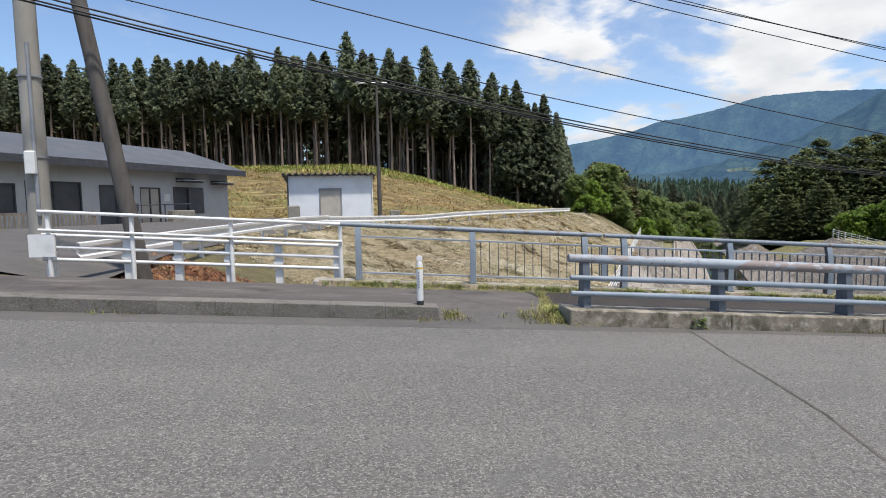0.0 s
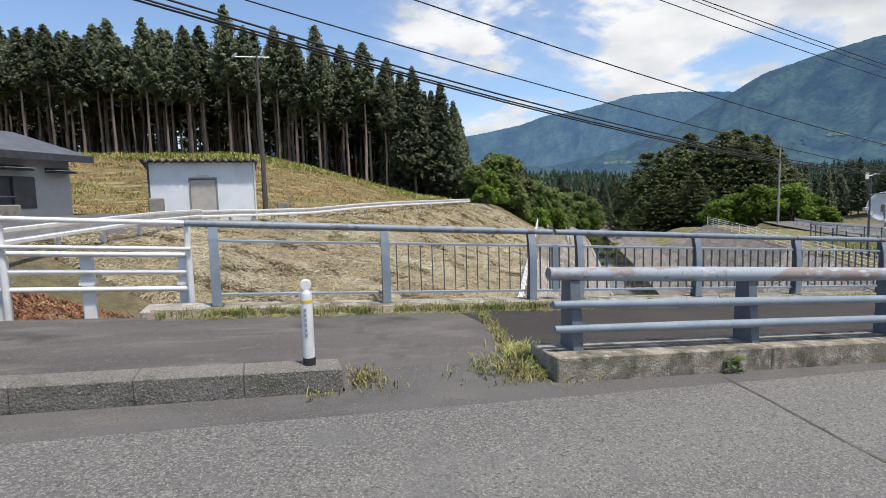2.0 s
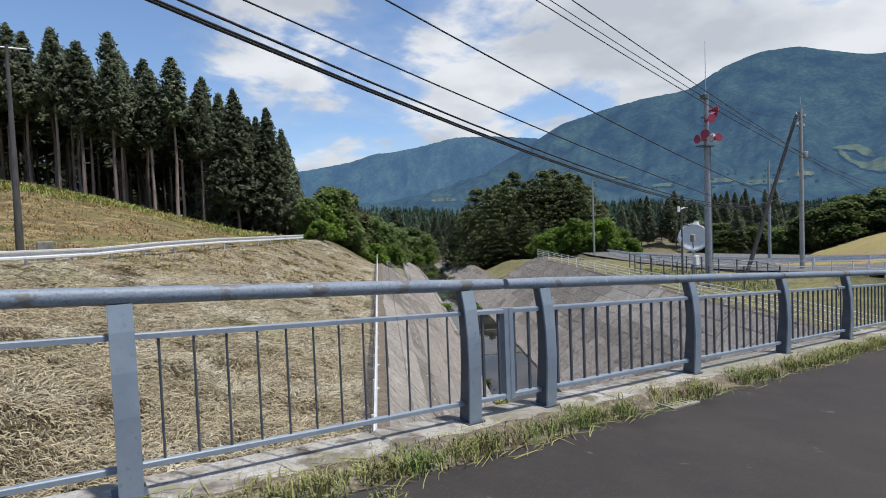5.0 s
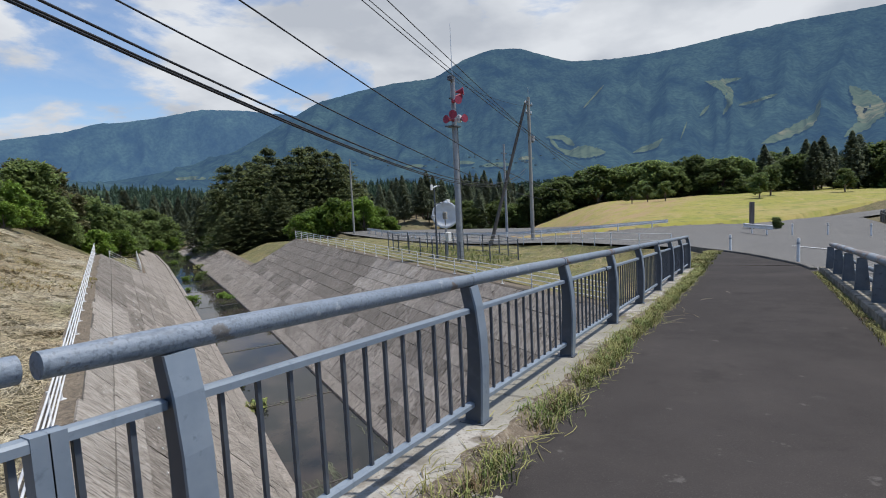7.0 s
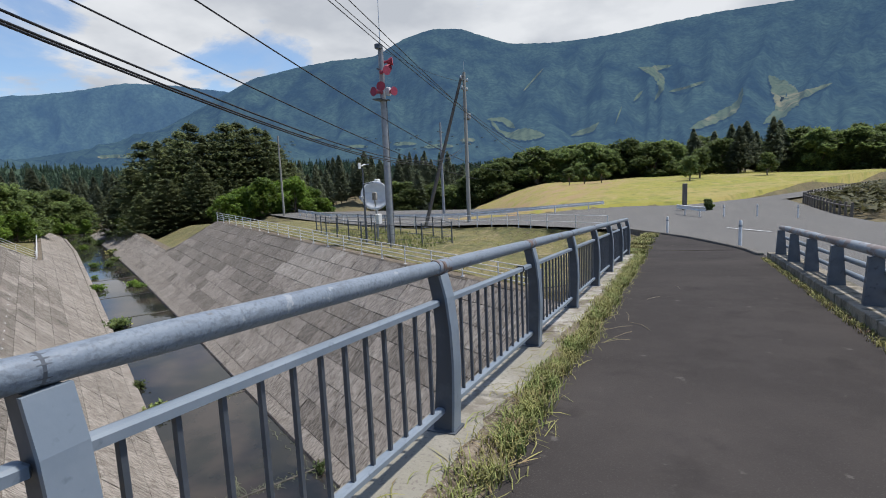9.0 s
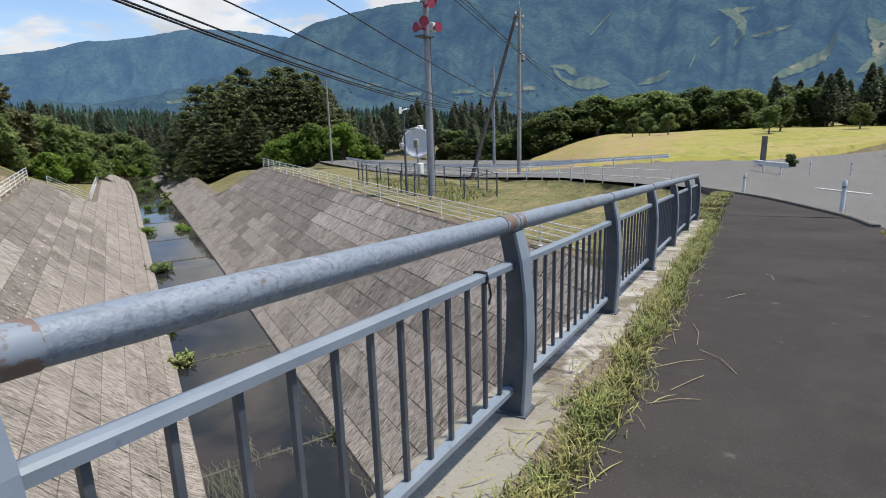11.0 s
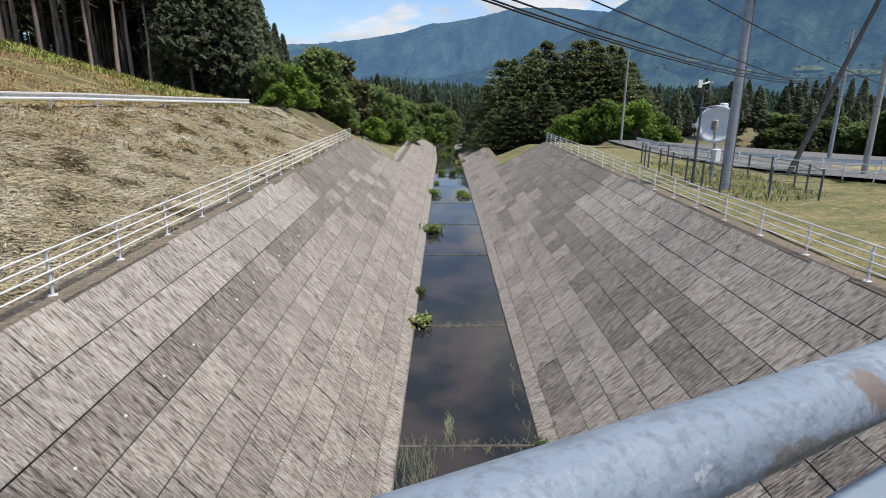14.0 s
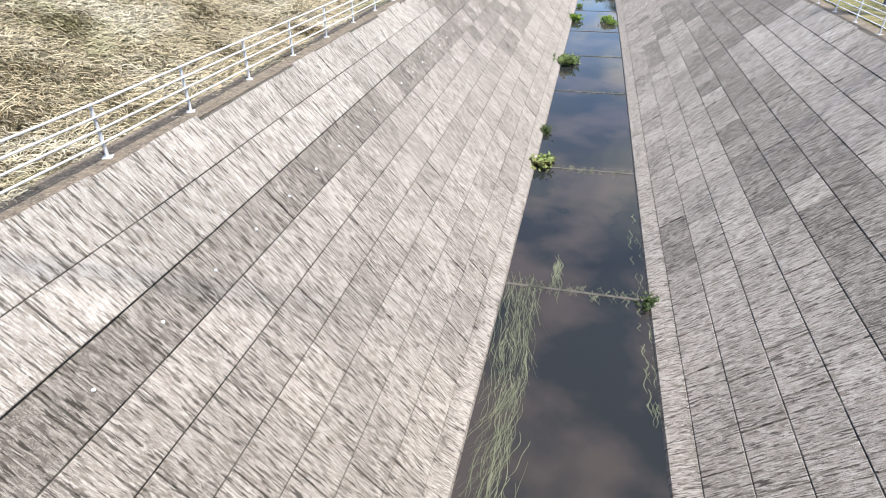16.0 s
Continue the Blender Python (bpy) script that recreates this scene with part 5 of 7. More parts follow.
part("feed_box", MB().bevel_box((-1.05, -0.62, 2.95), (-0.8, -0.3, 3.5), 0.04), M_CONC, dish)
part("feed_arm", MB().tube([(-0.2, -0.1, 2.3), (-0.95, -0.46, 2.98)], 0.05, 8), M_SPOLE, dish)
part("control_box", MB().bevel_box((-0.25, -0.3, 1.2), (0.25, 0.0, 1.9), 0.04), M_WHITE, dish)
part("floodlight", MB().bevel_box((0.1, -0.2, 4.15), (0.5, 0.1, 4.4), 0.04), M_WHITE, dish)
part("arm", MB().tube([(-2.2, -0.3, 4.1), (0.4, 0, 4.25)], 0.04, 8), M_DARKST, dish)
wm = thing("weather_mast", "slim dark mast with a white wind vane", "mast", at=(33.6, 18.6, -3.15))
part("shaft", MB().tube([(0, 0, -0.2), (0, 0, 5.2)], [0.09, 0.05], 8), M_DARKST, wm, smooth=True)
part("vane", MB().tube([(-0.3, 0, 5.3), (0.4, 0, 5.45)], [0.02, 0.05], 8).box((-0.5, -0.02, 5.15), (-0.2, 0.02, 5.55)), M_WHITE, wm)
part("propeller", MB().box((0.38, -0.25, 5.42), (0.42, 0.25, 5.48)), M_WHITE, wm)
part("lamp", MB().bevel_box((-0.5, -0.12, 3.1), (-0.2, 0.12, 3.3), 0.03), M_GALV, wm)
enc = thing("enclosure_fence", "dark wire enclosure fence with posts round the antennas", "fence")
ring = [(31.2, 15.4), (34.6, 12.6), (38.2, 15.6), (42.0, 24.5), (40.0, 27.5), (36.5, 24.0), (31.2, 15.4)]
pd = MB().tube([(0, 0, -0.2), (0, 0, 1.5)], 0.05, 8).mesh("post", M_DARKST)
for (ax_, ay_), (bx_, by_) in zip(ring, ring[1:]):
    ln = math.hypot(bx_ - ax_, by_ - ay_)
    n = max(2, int(ln / 1.7))
    for k in range(n):
        x, y = ax_ + (bx_ - ax_) * k / n, ay_ + (by_ - ay_) * k / n
        o = part("post", pd, M_DARKST, enc); o.location = (x, y, ground_z(x, y))
    for h_ in (0.15, 0.5, 0.85, 1.2, 1.42):
        m = MB().tube([(ax_, ay_, ground_z(ax_, ay_) + h_), ((ax_ + bx_) / 2, (ay_ + by_) / 2, ground_z((ax_ + bx_) / 2, (ay_ + by_) / 2) + h_), (bx_, by_, ground_z(bx_, by_) + h_)], 0.012 if h_ < 1.4 else 0.02, 6)
        part("wire", m, M_DARKST, enc)

# ---- junction, cross road, lawn ----
jr = MB()
jn = 60
for i in range(jn + 1):
    x = 15.9 + (66 - 15.9) * i / jn
    hi = lerp_table(x, ROAD_NEAR)
    lo = -13.5 if x < 38 else -11.4
    for k in range(9):
        y = lo + (hi - lo) * k / 8
        jr.v.append((x, y, junction_z(x, y) + 0.008 * (-3.2 - max(y, -13.5)) * (1 if x < 24 else max(0, 1 - (x - 24) / 8))))
for i in range(jn):
    for k in range(8):
        a = i * 9 + k
        jr.f.append((a, a + 1, a + 10, a + 9))
tagged(part("junction_road", jr.mesh("junction_road", M_ROAD), M_ROAD), "grey asphalt junction with a road curving off past the field", "road", kind="structure")
# side track to the right of the lawn
tr = MB()
for x, y, wd in ((57, -3.4, 5.5), (61.5, -4.6, 5.0), (66, -7.0, 4.4), (71, -9.9, 4.0), (80.5, -14.8, 3.6), (92, -21.0, 3.4), (110, -30, 3.4), (135, -42, 3.4)):
    for q in (0.0, -wd):
        tr.v.append((x, y + q, ground_z(x, y) + 0.2))
for i in range(7):
    tr.f.append((2 * i, 2 * i + 1, 2 * i + 3, 2 * i + 2))
tagged(part("side_track", tr.mesh("side_track", M_ROAD), M_ROAD), "pale asphalt track leading off beside the lawn", "road", kind="structure")
lw = MB()
nx_, ny_ = 50, 60
for k in range(ny_ + 1):
    y = -40 + 86 * k / ny_
    x0 = max(lerp_table(y, LAWN_X), (y - 1.5) / 0.36)
    for i in range(nx_ + 1):
        x = x0 + (195 - x0) * (i / nx_) ** 1.6
        lw.v.append((x, y, ground_z(x, y) + 0.14))
for k in range(ny_):
    for i in range(nx_):
        a = k * (nx_ + 1) + i
        lw.f.append((a, a + 1, a + nx_ + 2, a + nx_ + 1))
tagged(new("lawn", lw.fast("lawn", M_LAWN, True)), "wide sunlit yellow-green mown lawn", "lawn", kind="structure")

# white pipe fence beside the cross road
rfn = thing("road_fence", "white painted pipe fence beside the cross road", "fence")
fpts = []
x = 33.4
while x < 50:
    y = lerp_table(x, ROAD_NEAR) + 0.35
    fpts.append(Vector((x, y, junction_z(x, y) - 0.1)))
    x += 1.15 if x < 42 else 1.3
pmr = MB().tube([(0, 0, -0.3), (0, 0, 0.9)], 0.035, 8).mesh("post", M_WHITE)
for p in fpts:
    o = part("post", pmr, M_WHITE, rfn); o.location = p
for h_ in (0.45, 0.87):
    part("rail", MB().tube([p + Vector((0, 0, h_)) for p in fpts], 0.022, 8), M_WHITE, rfn, smooth=True)
guard_rail("white steel guard rail on the far side of the cross road", [(x, y, junction_z(x, y)) for x, y in ((56.8, 5.4), (52.2, 11), (49.3, 18), (49.0, 27), (53.2, 36), (61, 46))], 3.0, h=0.75)
guard_rail("short white guard rail at the lawn's corner", [(49.0, -1.2, junction_z(49)), (46.6, -2.2, junction_z(46)), (44.4, -3.1, junction_z(44))], 1.6, h=0.75)


def delineator(x, y, z, h=0.9):
    d = thing("delineator_post", "white plastic delineator post at the road's edge", "road post", at=(x, y, z), group="delineators")
    part("tube", MB().tube([(0, 0, -0.1), (0, 0, h - 0.05), (0, 0, h)], [0.05, 0.05, 0.035], 12), M_WHITE, d, smooth=True)
    part("band", MB().tube([(0, 0, h - 0.2), (0, 0, h - 0.14)], 0.052, 12), M_TEXTG, d, smooth=True)


for x, y in ((27.7, -0.8), (19.8, -2.95), (45.2, -4.3), (45.2, -6.4), (43.2, -8.5)):
    delineator(x, y, road_z(x, y) if x < 20 else junction_z(x), 0.85)
for (x0, y0), (x1, y1) in (((40.1, 1.0), (37.1, -1.5)), ((34.3, -3.7), (31.0, -5.3))):
    d = Vector((x1 - x0, y1 - y0, 0)).normalized()
    n = Vector((-d.y, d.x, 0)) * 0.075
    q = []
    for x, y in ((x0, y0), (x1, y1)):
        z = junction_z(x) + 0.008 * (-3.2 - y) + 0.012
        q += [Vector((x, y, z)) - n, Vector((x, y, z)) + n]
    vs = q + [p - Vector((0, 0, 0.006)) for p in q]
    m = MB().add(vs, [(0, 1, 3, 2), (4, 6, 7, 5), (0, 2, 6, 4), (1, 5, 7, 3), (0, 4, 5, 1), (2, 3, 7, 6)])
    tagged(part("road_line", m, M_WHITE), "worn white painted line on the junction", "road marking", kind="structure")
pkz = thing("end_kerb", "low mossy concrete kerb round the pavement's end", "kerb", kind="structure")
kp = [(16.4, -3.15), (18.0, -3.05), (20, -2.7), (22.2, -2.25), (24.4, -1.75), (26.2, -1.2), (28, -0.6), (30.5, 0.35), (33, 1.35)]
for (ax_, ay_), (bx_, by_) in zip(kp, kp[1:]):
    d = Vector((bx_ - ax_, by_ - ay_, 0)); L_ = d.length
    m4 = Matrix.Translation((ax_, ay_, 0)) @ Matrix.Rotation(math.atan2(d.y, d.x), 4, "Z")
    b = MB().bevel_box((0, 0, -0.3), (L_ - 0.01, 0.16, 0.13), 0.02, m4)
    b.v = [(p[0], p[1], p[2] + junction_z(p[0])) for p in b.v]
    part("kerb_stone", b, M_KERB, pkz)
pe = MB()
for i in range(9):
    x = 18.2 + 9.6 * i / 8
    lo = lerp_table(x, ROAD_NEAR) + 0.12
    hi = max(-0.25, lo + 0.25)
    for y in (lo, (lo + hi) / 2, hi, hi + 0.02):
        pe.v.append((x, y, walk_z(x, y) + (junction_z(x) + 0.045 - walk_z(x, y)) * sstep((x - 18.2) / 4) - (1.6 if y > hi else 0)))
for i in range(8):
    for k in range(3):
        a = i * 4 + k
        pe.f.append((a, a + 1, a + 5, a + 4))
tagged(part("pavement_end", pe.mesh("pavement_end", M_WALK), M_WALK), "dark asphalt tip of the pavement at the junction", "pavement", kind="structure")
sg = thing("wooden_marker", "dark wooden marker post with a small tree and shrub", "marker", at=(53.0, -1.8, junction_z(53)))
part("post", MB().bevel_box((-0.2, -0.2, -0.2), (0.2, 0.2, 2.3), 0.02), M_WOODF, sg)
bf = thing("bed_fence", "low dark wooden post fence round a planted bank", "fence")
bpts = [Vector((x, y, junction_z(x) + 0.05)) for x, y in ((44, -11.6), (48.3, -11.6), (55, -11.7), (61, -12.0), (66, -13.6), (74, -17.4), (84, -22.6), (100, -31))]
for a, c in zip(bpts, bpts[1:]):
    n = max(2, int((c - a).length / 1.1))
    for k in range(n):
        p = a + (c - a) * (k / n)
        part("post", MB().bevel_box((p.x - 0.07, p.y - 0.07, p.z - 0.2), (p.x + 0.07, p.y + 0.07, p.z + 0.85), 0.015), M_WOODF, bf)
part("rail", MB().tube([p + Vector((0, 0, 0.6)) for p in bpts], 0.05, 8), M_WOODF, bf)


# ---- trees ----


def clump(v, f, p, r, rng, k=5, flat=0.6, droop=0.0):
    """A spray of k small leafy triangles round p."""
    for _ in range(k):
        a, z = rng.uniform(0, 6.283), rng.uniform(-1, 1)
        c = (p[0] + rng.uniform(-r, r) * 0.7, p[1] + rng.uniform(-r, r) * 0.7, p[2] + rng.uniform(-r, r) * 0.55)
        o = len(v)
        ca, sa = math.cos(a) * r, math.sin(a) * r
        tz = z * r * flat
        v.append((c[0] + ca, c[1] + sa, c[2] + tz - droop * r))
        v.append((c[0] - sa * 0.55 - ca * 0.35, c[1] + ca * 0.55 - sa * 0.35, c[2] - tz * 0.4 + rng.uniform(-0.25, 0.35) * r))
        v.append((c[0] + sa * 0.55 - ca * 0.35, c[1] - ca * 0.55 - sa * 0.35, c[2] - tz * 0.4 + rng.uniform(-0.25, 0.35) * r))
        f.append((o, o + 1, o + 2))


def conifer_meshes(seed, h, crown0, width, n, r, material, k=5, power=0.62, droop=0.3, flat=0.7, whorls=0):
    """A trunk and a pointed crown of drooping sprays for a tree of height h."""
    rng = random.Random(seed)
    tk = MB()
    bend = rng.uniform(-0.12, 0.12)
    tk.tube([(bend * math.sin(i), bend * math.cos(i * 1.3), h * 0.96 * i / 7 - (0.5 if i == 0 else 0)) for i in range(8)], [0.165 * (1 - i / 7.8) + 0.025 for i in range(8)], 7)
    for i in range(9):
        z = h * (crown0 * rng.uniform(0.45, 1.0))
        a = rng.uniform(0, 6.28)
        tk.tube([(0, 0, z), (math.cos(a) * rng.uniform(0.5, 1.2), math.sin(a) * rng.uniform(0.5, 1.2), z - rng.uniform(0, 0.35))], [0.035, 0.012], 4)
    v, f = [], []
    nb = int(n / 3)
    for i in range(nb):
        t = (i + rng.random()) / nb
        if whorls:
            t = min(0.99, (math.floor(t * whorls) + 0.5 + rng.gauss(0, 0.2)) / whorls)
            t = max(0.0, t)
        z = h * (crown0 + (1 - crown0) * t)
        prof = (1 - t) ** power * min(1.0, 0.45 + t * 3.4)
        rad = width * prof * rng.uniform(0.62, 1.18)
        a = i * 2.4 + rng.uniform(-0.5, 0.5)
        for u in (0.3, 0.65, 0.98):
            aa = a + rng.uniform(-0.35, 0.35)
            rr = rad * u * rng.uniform(0.85, 1.1)
            clump(v, f, (math.cos(aa) * rr, math.sin(aa) * rr, z - rr * droop + rng.uniform(-0.2, 0.2)), r * rng.uniform(0.7, 1.2) * (1.15 - 0.5 * t), rng, k, flat, 0.25)
    for j in range(3):
        clump(v, f, (0, 0, h * (0.985 + 0.012 * j)), r * 0.45, rng, 4, 1.4)
    c = MB(); c.v, c.f = v, f
    return tk.mesh("trunk", M_TRUNK, True), c.fast("crown", material)


def broad_meshes(seed, h, width, n, r, material, k=5, trunk=0.3, lobes=7):
    rng = random.Random(seed)
    tk = MB()
    tk.tube([(0, 0, -0.4), (0.05 * h * rng.uniform(-1, 1) * 0.3, 0.02 * h, h * trunk), (0, 0, h * 0.62)], [0.03 * h, 0.022 * h, 0.008 * h], 7)
    v, f = [], []
    cs = []
    for i in range(lobes):
        a = i * 2.4 + rng.uniform(-0.5, 0.5)
        q = rng.uniform(0.25, 0.72) * width
        z = h * (trunk + (0.9 - trunk) * ((i + 0.5) / lobes))
        q *= 1.1 - 0.75 * max(0, (z / h - 0.45)) / 0.5
        c = (math.cos(a) * q, math.sin(a) * q, z)
        cs.append((c, width * rng.uniform(0.38, 0.6)))
        tk.tube([(0, 0, h * (trunk * 0.8)), (c[0] * 0.6, c[1] * 0.6, (z + h * trunk) / 2), c], [0.012 * h, 0.008 * h, 0.003 * h], 5)
    cs.append(((0, 0, h * 0.82), width * 0.5))
    for i in range(n):
        c, rad = rng.choice(cs)
        d = Vector((rng.gauss(0, 1), rng.gauss(0, 1), rng.gauss(0, 0.8))).normalized() * rad * rng.uniform(0.55, 1.0)
        z = max(0.06 * h, c[2] + d.z * 0.75)
        clump(v, f, (c[0] + d.x, c[1] + d.y, z), r * rng.uniform(0.7, 1.3), rng, k, 0.9)
    m = MB(); m.v, m.f = v, f
    return tk.mesh("trunk", M_TRUNK, True), m.fast("crown", material)


def plant_tree(name, label, cat, meshes, x, y, sc, rot, group="", sz=None, z=None):
    e = thing(name, label, cat, at=(x, y, ground_z(x, y) - 0.1 if z is None else z), group=group)
    e.rotation_euler = (0, 0, rot)
    e.scale = (sc, sc, sz or sc)
    a = new("trunk", meshes[0]); a.parent = e
    b = new("crown", meshes[1]); b.parent = e
    return e


rt = random.Random(21)
CED = [conifer_meshes(40 + i, 16.0, 0.46 + 0.05 * (i % 4), 1.75 + 0.12 * (i % 3), 800, 0.3, M_CEDAR, 5, 0.42 + 0.06 * (i % 3), 0.15, 1.0) for i in range(6)]
CEDLOW = [conifer_meshes(60 + i, 16.0, 0.08 + 0.06 * i, 3.2, 2000, 0.35, M_CEDAR, 5, 0.7, 0.2, 1.0) for i in range(3)]
PINES = [conifer_meshes(80 + i, 16.0, 0.04 + 0.04 * i, 5.4 + 0.5 * i, 3400, 0.36, M_PINE, 5, 0.45 + 0.1 * i, 0.0, 0.3, 11 + i) for i in range(4)]
LOWB = [broad_meshes(120 + i, 9.0, 4.2, 2400, 0.3, M_BROAD, 5, 0.08, 12) for i in range(4)]
BROAD = [broad_meshes(90 + i, 9.0, 3.6, 1600, 0.3, M_BROAD, 5) for i in range(3)]
BUSH = [broad_meshes(100 + i, 5.0, 2.9, 1500, 0.21, M_BUSH, 5, 0.12, 8) for i in range(3)]
DRYT = [broad_meshes(110 + i, 9.0, 3.0, 1500, 0.3, M_DRYTREE, 5, 0.25, 9) for i in range(2)]

# cedar wood on the hill
count = 0
row = 0
y = 55.5
while row < 9:
    x = -52.0 + (row % 2) * 1.3
    lim = 20.3 + (y - 58) * 0.36
    while x < lim:
        px, py = x + rt.uniform(-0.8, 0.8), y + rt.uniform(-0.9, 0.9) - 0.10 * x * (x < 0)
        edge = lim - x
        hs = rt.uniform(0.86, 1.05) * (0.7 + 0.3 * min(1.0, max(0, edge) / 9.0) ** 0.7) * (0.86 + 0.13 * sstep((x + 22) / 26))
        keep = row < 3 or edge < 14 or rt.random() < 0.36
        if keep and count < 298:
            low = edge < 9 and rt.random() < 0.9
            m = rt.choice(CEDLOW) if low else rt.choice(CED)
            plant_tree("cedar", "tall dark cedar with bushy crown to the ground" if low else "tall straight dark cedar with a bare lower trunk", "tree", m, px, py, hs * rt.uniform(0.88, 1.1), rt.uniform(0, 6.28), "cedar wood", hs)
            count += 1
        x += 2.6 + 0.03 * max(0, -x - 20) - (0.5 if edge < 14 else 0)
    y += 2.5
    row += 1
# the wood's dim depth: more trunks and crowns behind
bv, bf_ = [], []
tkb = MB()
for i in range(560):
    y = rt.uniform(64, 100)
    x = rt.uniform(-80, 12 + (y - 58) * 0.36)
    z = ground_z(x, y - (0.1 * x if x < 0 else 0))
    y -= 0.1 * x if x < 0 else 0
    h = rt.uniform(12.5, 15.2)
    tkb.tube([(x, y, z), (x, y, z + h * 0.9)], [0.17, 0.05], 5, False)
    for j in range(40):
        t = rt.random()
        a, q = rt.uniform(0, 6.28), 2.2 * (1 - t) ** 0.6 * rt.random()
        clump(bv, bf_, (x + math.cos(a) * q, y + math.sin(a) * q, z + h * (0.5 + 0.5 * t)), 0.85 * (1.15 - 0.6 * t), rt, 3, 0.8, 0.3)
m = MB(); m.v, m.f = bv, bf_
bw = thing("cedar_wood_depth", "dim inner cedar trees behind the wood's edge", "woodland", kind="stuff")
part("crown", m.fast("crown", M_CEDAR), M_CEDAR, bw)
part("trunk", tkb.fast("trunk", M_TRUNK, True), M_TRUNK, bw)


def polar(az, d, e=(0, -2)):
    return e[0] + d * math.sin(radians(az)), e[1] + d * math.cos(radians(az))


# trees that run down from the wood to the valley
for az, d, kind, sc, sz in ((19.5, 56, "b", 0.42, 0.5), (21.2, 60, "h", 0.7, 0.8), (22.6, 70, "b", 0.9, 0.9), (22.0, 78, "d", 1.05, 1.15), (23.6, 80, "d", 1.15, 1.2), (25.2, 84, "d", 0.9, 0.95), (24.4, 72, "b", 0.55, 0.5), (26.6, 90, "b", 0.95, 0.95),
                        (28.0, 92, "b", 0.9, 0.85), (29.4, 97, "b", 0.85, 0.75), (27.0, 80, "h", 0.8, 0.7), (28.8, 86, "h", 0.85, 0.75), (20.4, 54, "h", 0.5, 0.45), (29.6, 116, "b", 0.8, 0.7)):
    x, y = polar(az, d)
    m, nm, lb = {"b": (rt.choice(LOWB), "broadleaf_tree", "leafy green tree at the edge of the wood"), "d": (rt.choice(DRYT), "pine_tree", "olive-brown pine at the edge of the wood"), "h": (rt.choice(BUSH), "shrub", "bright green shrub below the wood")}[kind]
    plant_tree(nm, lb, "tree" if kind != "h" else "shrub", m, x, y, sc, rt.uniform(0, 6.28), "trees below the wood", sz)
# the grove beyond the channel
for az, d, sc, sz in ((36.0, 104, 0.62, 0.55), (37.4, 100, 0.8, 0.78), (38.6, 106, 0.95, 1.0), (39.8, 99, 0.95, 1.02), (40.8, 108, 1.0, 1.12), (41.6, 100, 1.0, 1.08), (42.6, 107, 1.0, 1.13), (43.6, 99, 0.95, 1.05), (44.6, 106, 1.0, 1.1),
                      (45.6, 100, 0.95, 1.04), (46.6, 107, 1.0, 1.08), (47.4, 101, 0.95, 1.0), (48.4, 106, 0.9, 0.98), (49.3, 101, 0.85, 0.86), (50.2, 108, 0.8, 0.85), (51.2, 104, 0.7, 0.66), (40.2, 93, 0.7, 0.6), (43.0, 92, 0.75, 0.62), (38.0, 94, 0.7, 0.55)):
    x, y = polar(az, d)
    plant_tree("pine_tree", "dense dark pine in a grove beyond the channel", "tree", rt.choice(PINES), x, y, sc * rt.uniform(0.85, 1.2), rt.uniform(0, 6.28), "pine grove", sz * rt.uniform(0.93, 1.08), ground_z(x, y) - 1.3)
for az, d, sc, sz in ((36.6, 98, 0.6, 0.6), (45.4, 84, 0.85, 0.8), (47.0, 86, 1.0, 1.0), (48.6, 84, 1.05, 1.1), (50.2, 88, 1.0, 0.95), (51.6, 85, 0.95, 1.05), (53.0, 88, 1.0, 0.85), (54.4, 90, 0.85, 0.75), (55.8, 92, 0.9, 0.7),
                      (57.4, 90, 0.8, 0.65), (59.0, 94, 0.8, 0.6), (61.0, 88, 0.7, 0.55), (66.5, 80, 0.62, 0.7), (63.5, 84, 0.55, 0.55), (69.6, 88, 0.62, 0.6)):
    x, y = polar(az, d)
    plant_tree("shrub", "rounded bright green shrub in front of the trees", "shrub", rt.choice(BUSH), x, y, sc, rt.uniform(0, 6.28), "shrubs by the grove", sz)
# thicket that closes the stream's far end
for sa, wa, sc in ((121, 3.2, 0.5), (125, 5.4, 0.62), (124, 8.2, 0.5), (129, 7.0, 0.75), (123, 11.0, 0.6), (131, 4.0, 0.8), (131, 10.4, 0.8), (127, 1.0, 0.7), (137, 7.6, 1.0)):
    p = ch(sa, wa, 0)
    plant_tree("shrub", "rounded green shrub at the stream's far bend", "shrub", rt.choice(BUSH if sc < 0.7 else LOWB), p.x, p.y, sc, rt.uniform(0, 6.28), "shrubs at the stream's bend")
# wood edge behind the lawn
for i in range(150):
    az = rt.uniform(15, 69)
    x, y = polar(az, rt.uniform(150 if az > 24 else 120, 236))
    plant_tree("conifer", "dark pointed conifer in the valley wood", "tree", rt.choice(CEDLOW), x, y, rt.uniform(0.75, 1.05), rt.uniform(0, 6.28), "valley wood", rt.uniform(0.62, 0.9))
for i in range(84):
    az = 62 + 50 * i / 83 + rt.uniform(-0.5, 0.5)
    d = rt.uniform(146, 176)
    x, y = polar(az, d)
    con = 90 < az < 98.5 and rt.random() < 0.8
    if con:
        plant_tree("conifer", "dark pointed conifer behind the lawn", "tree", rt.choice(CEDLOW), x, y, rt.uniform(0.9, 1.3), rt.uniform(0, 6.28), "trees behind the lawn", rt.uniform(0.62, 0.82))
    else:
        plant_tree("broadleaf_tree", "dark leafy tree at the wood edge behind the lawn", "tree", rt.choice(LOWB), x, y, rt.uniform(1.05, 1.5), rt.uniform(0, 6.28), "trees behind the lawn", rt.uniform(0.8, 1.2))
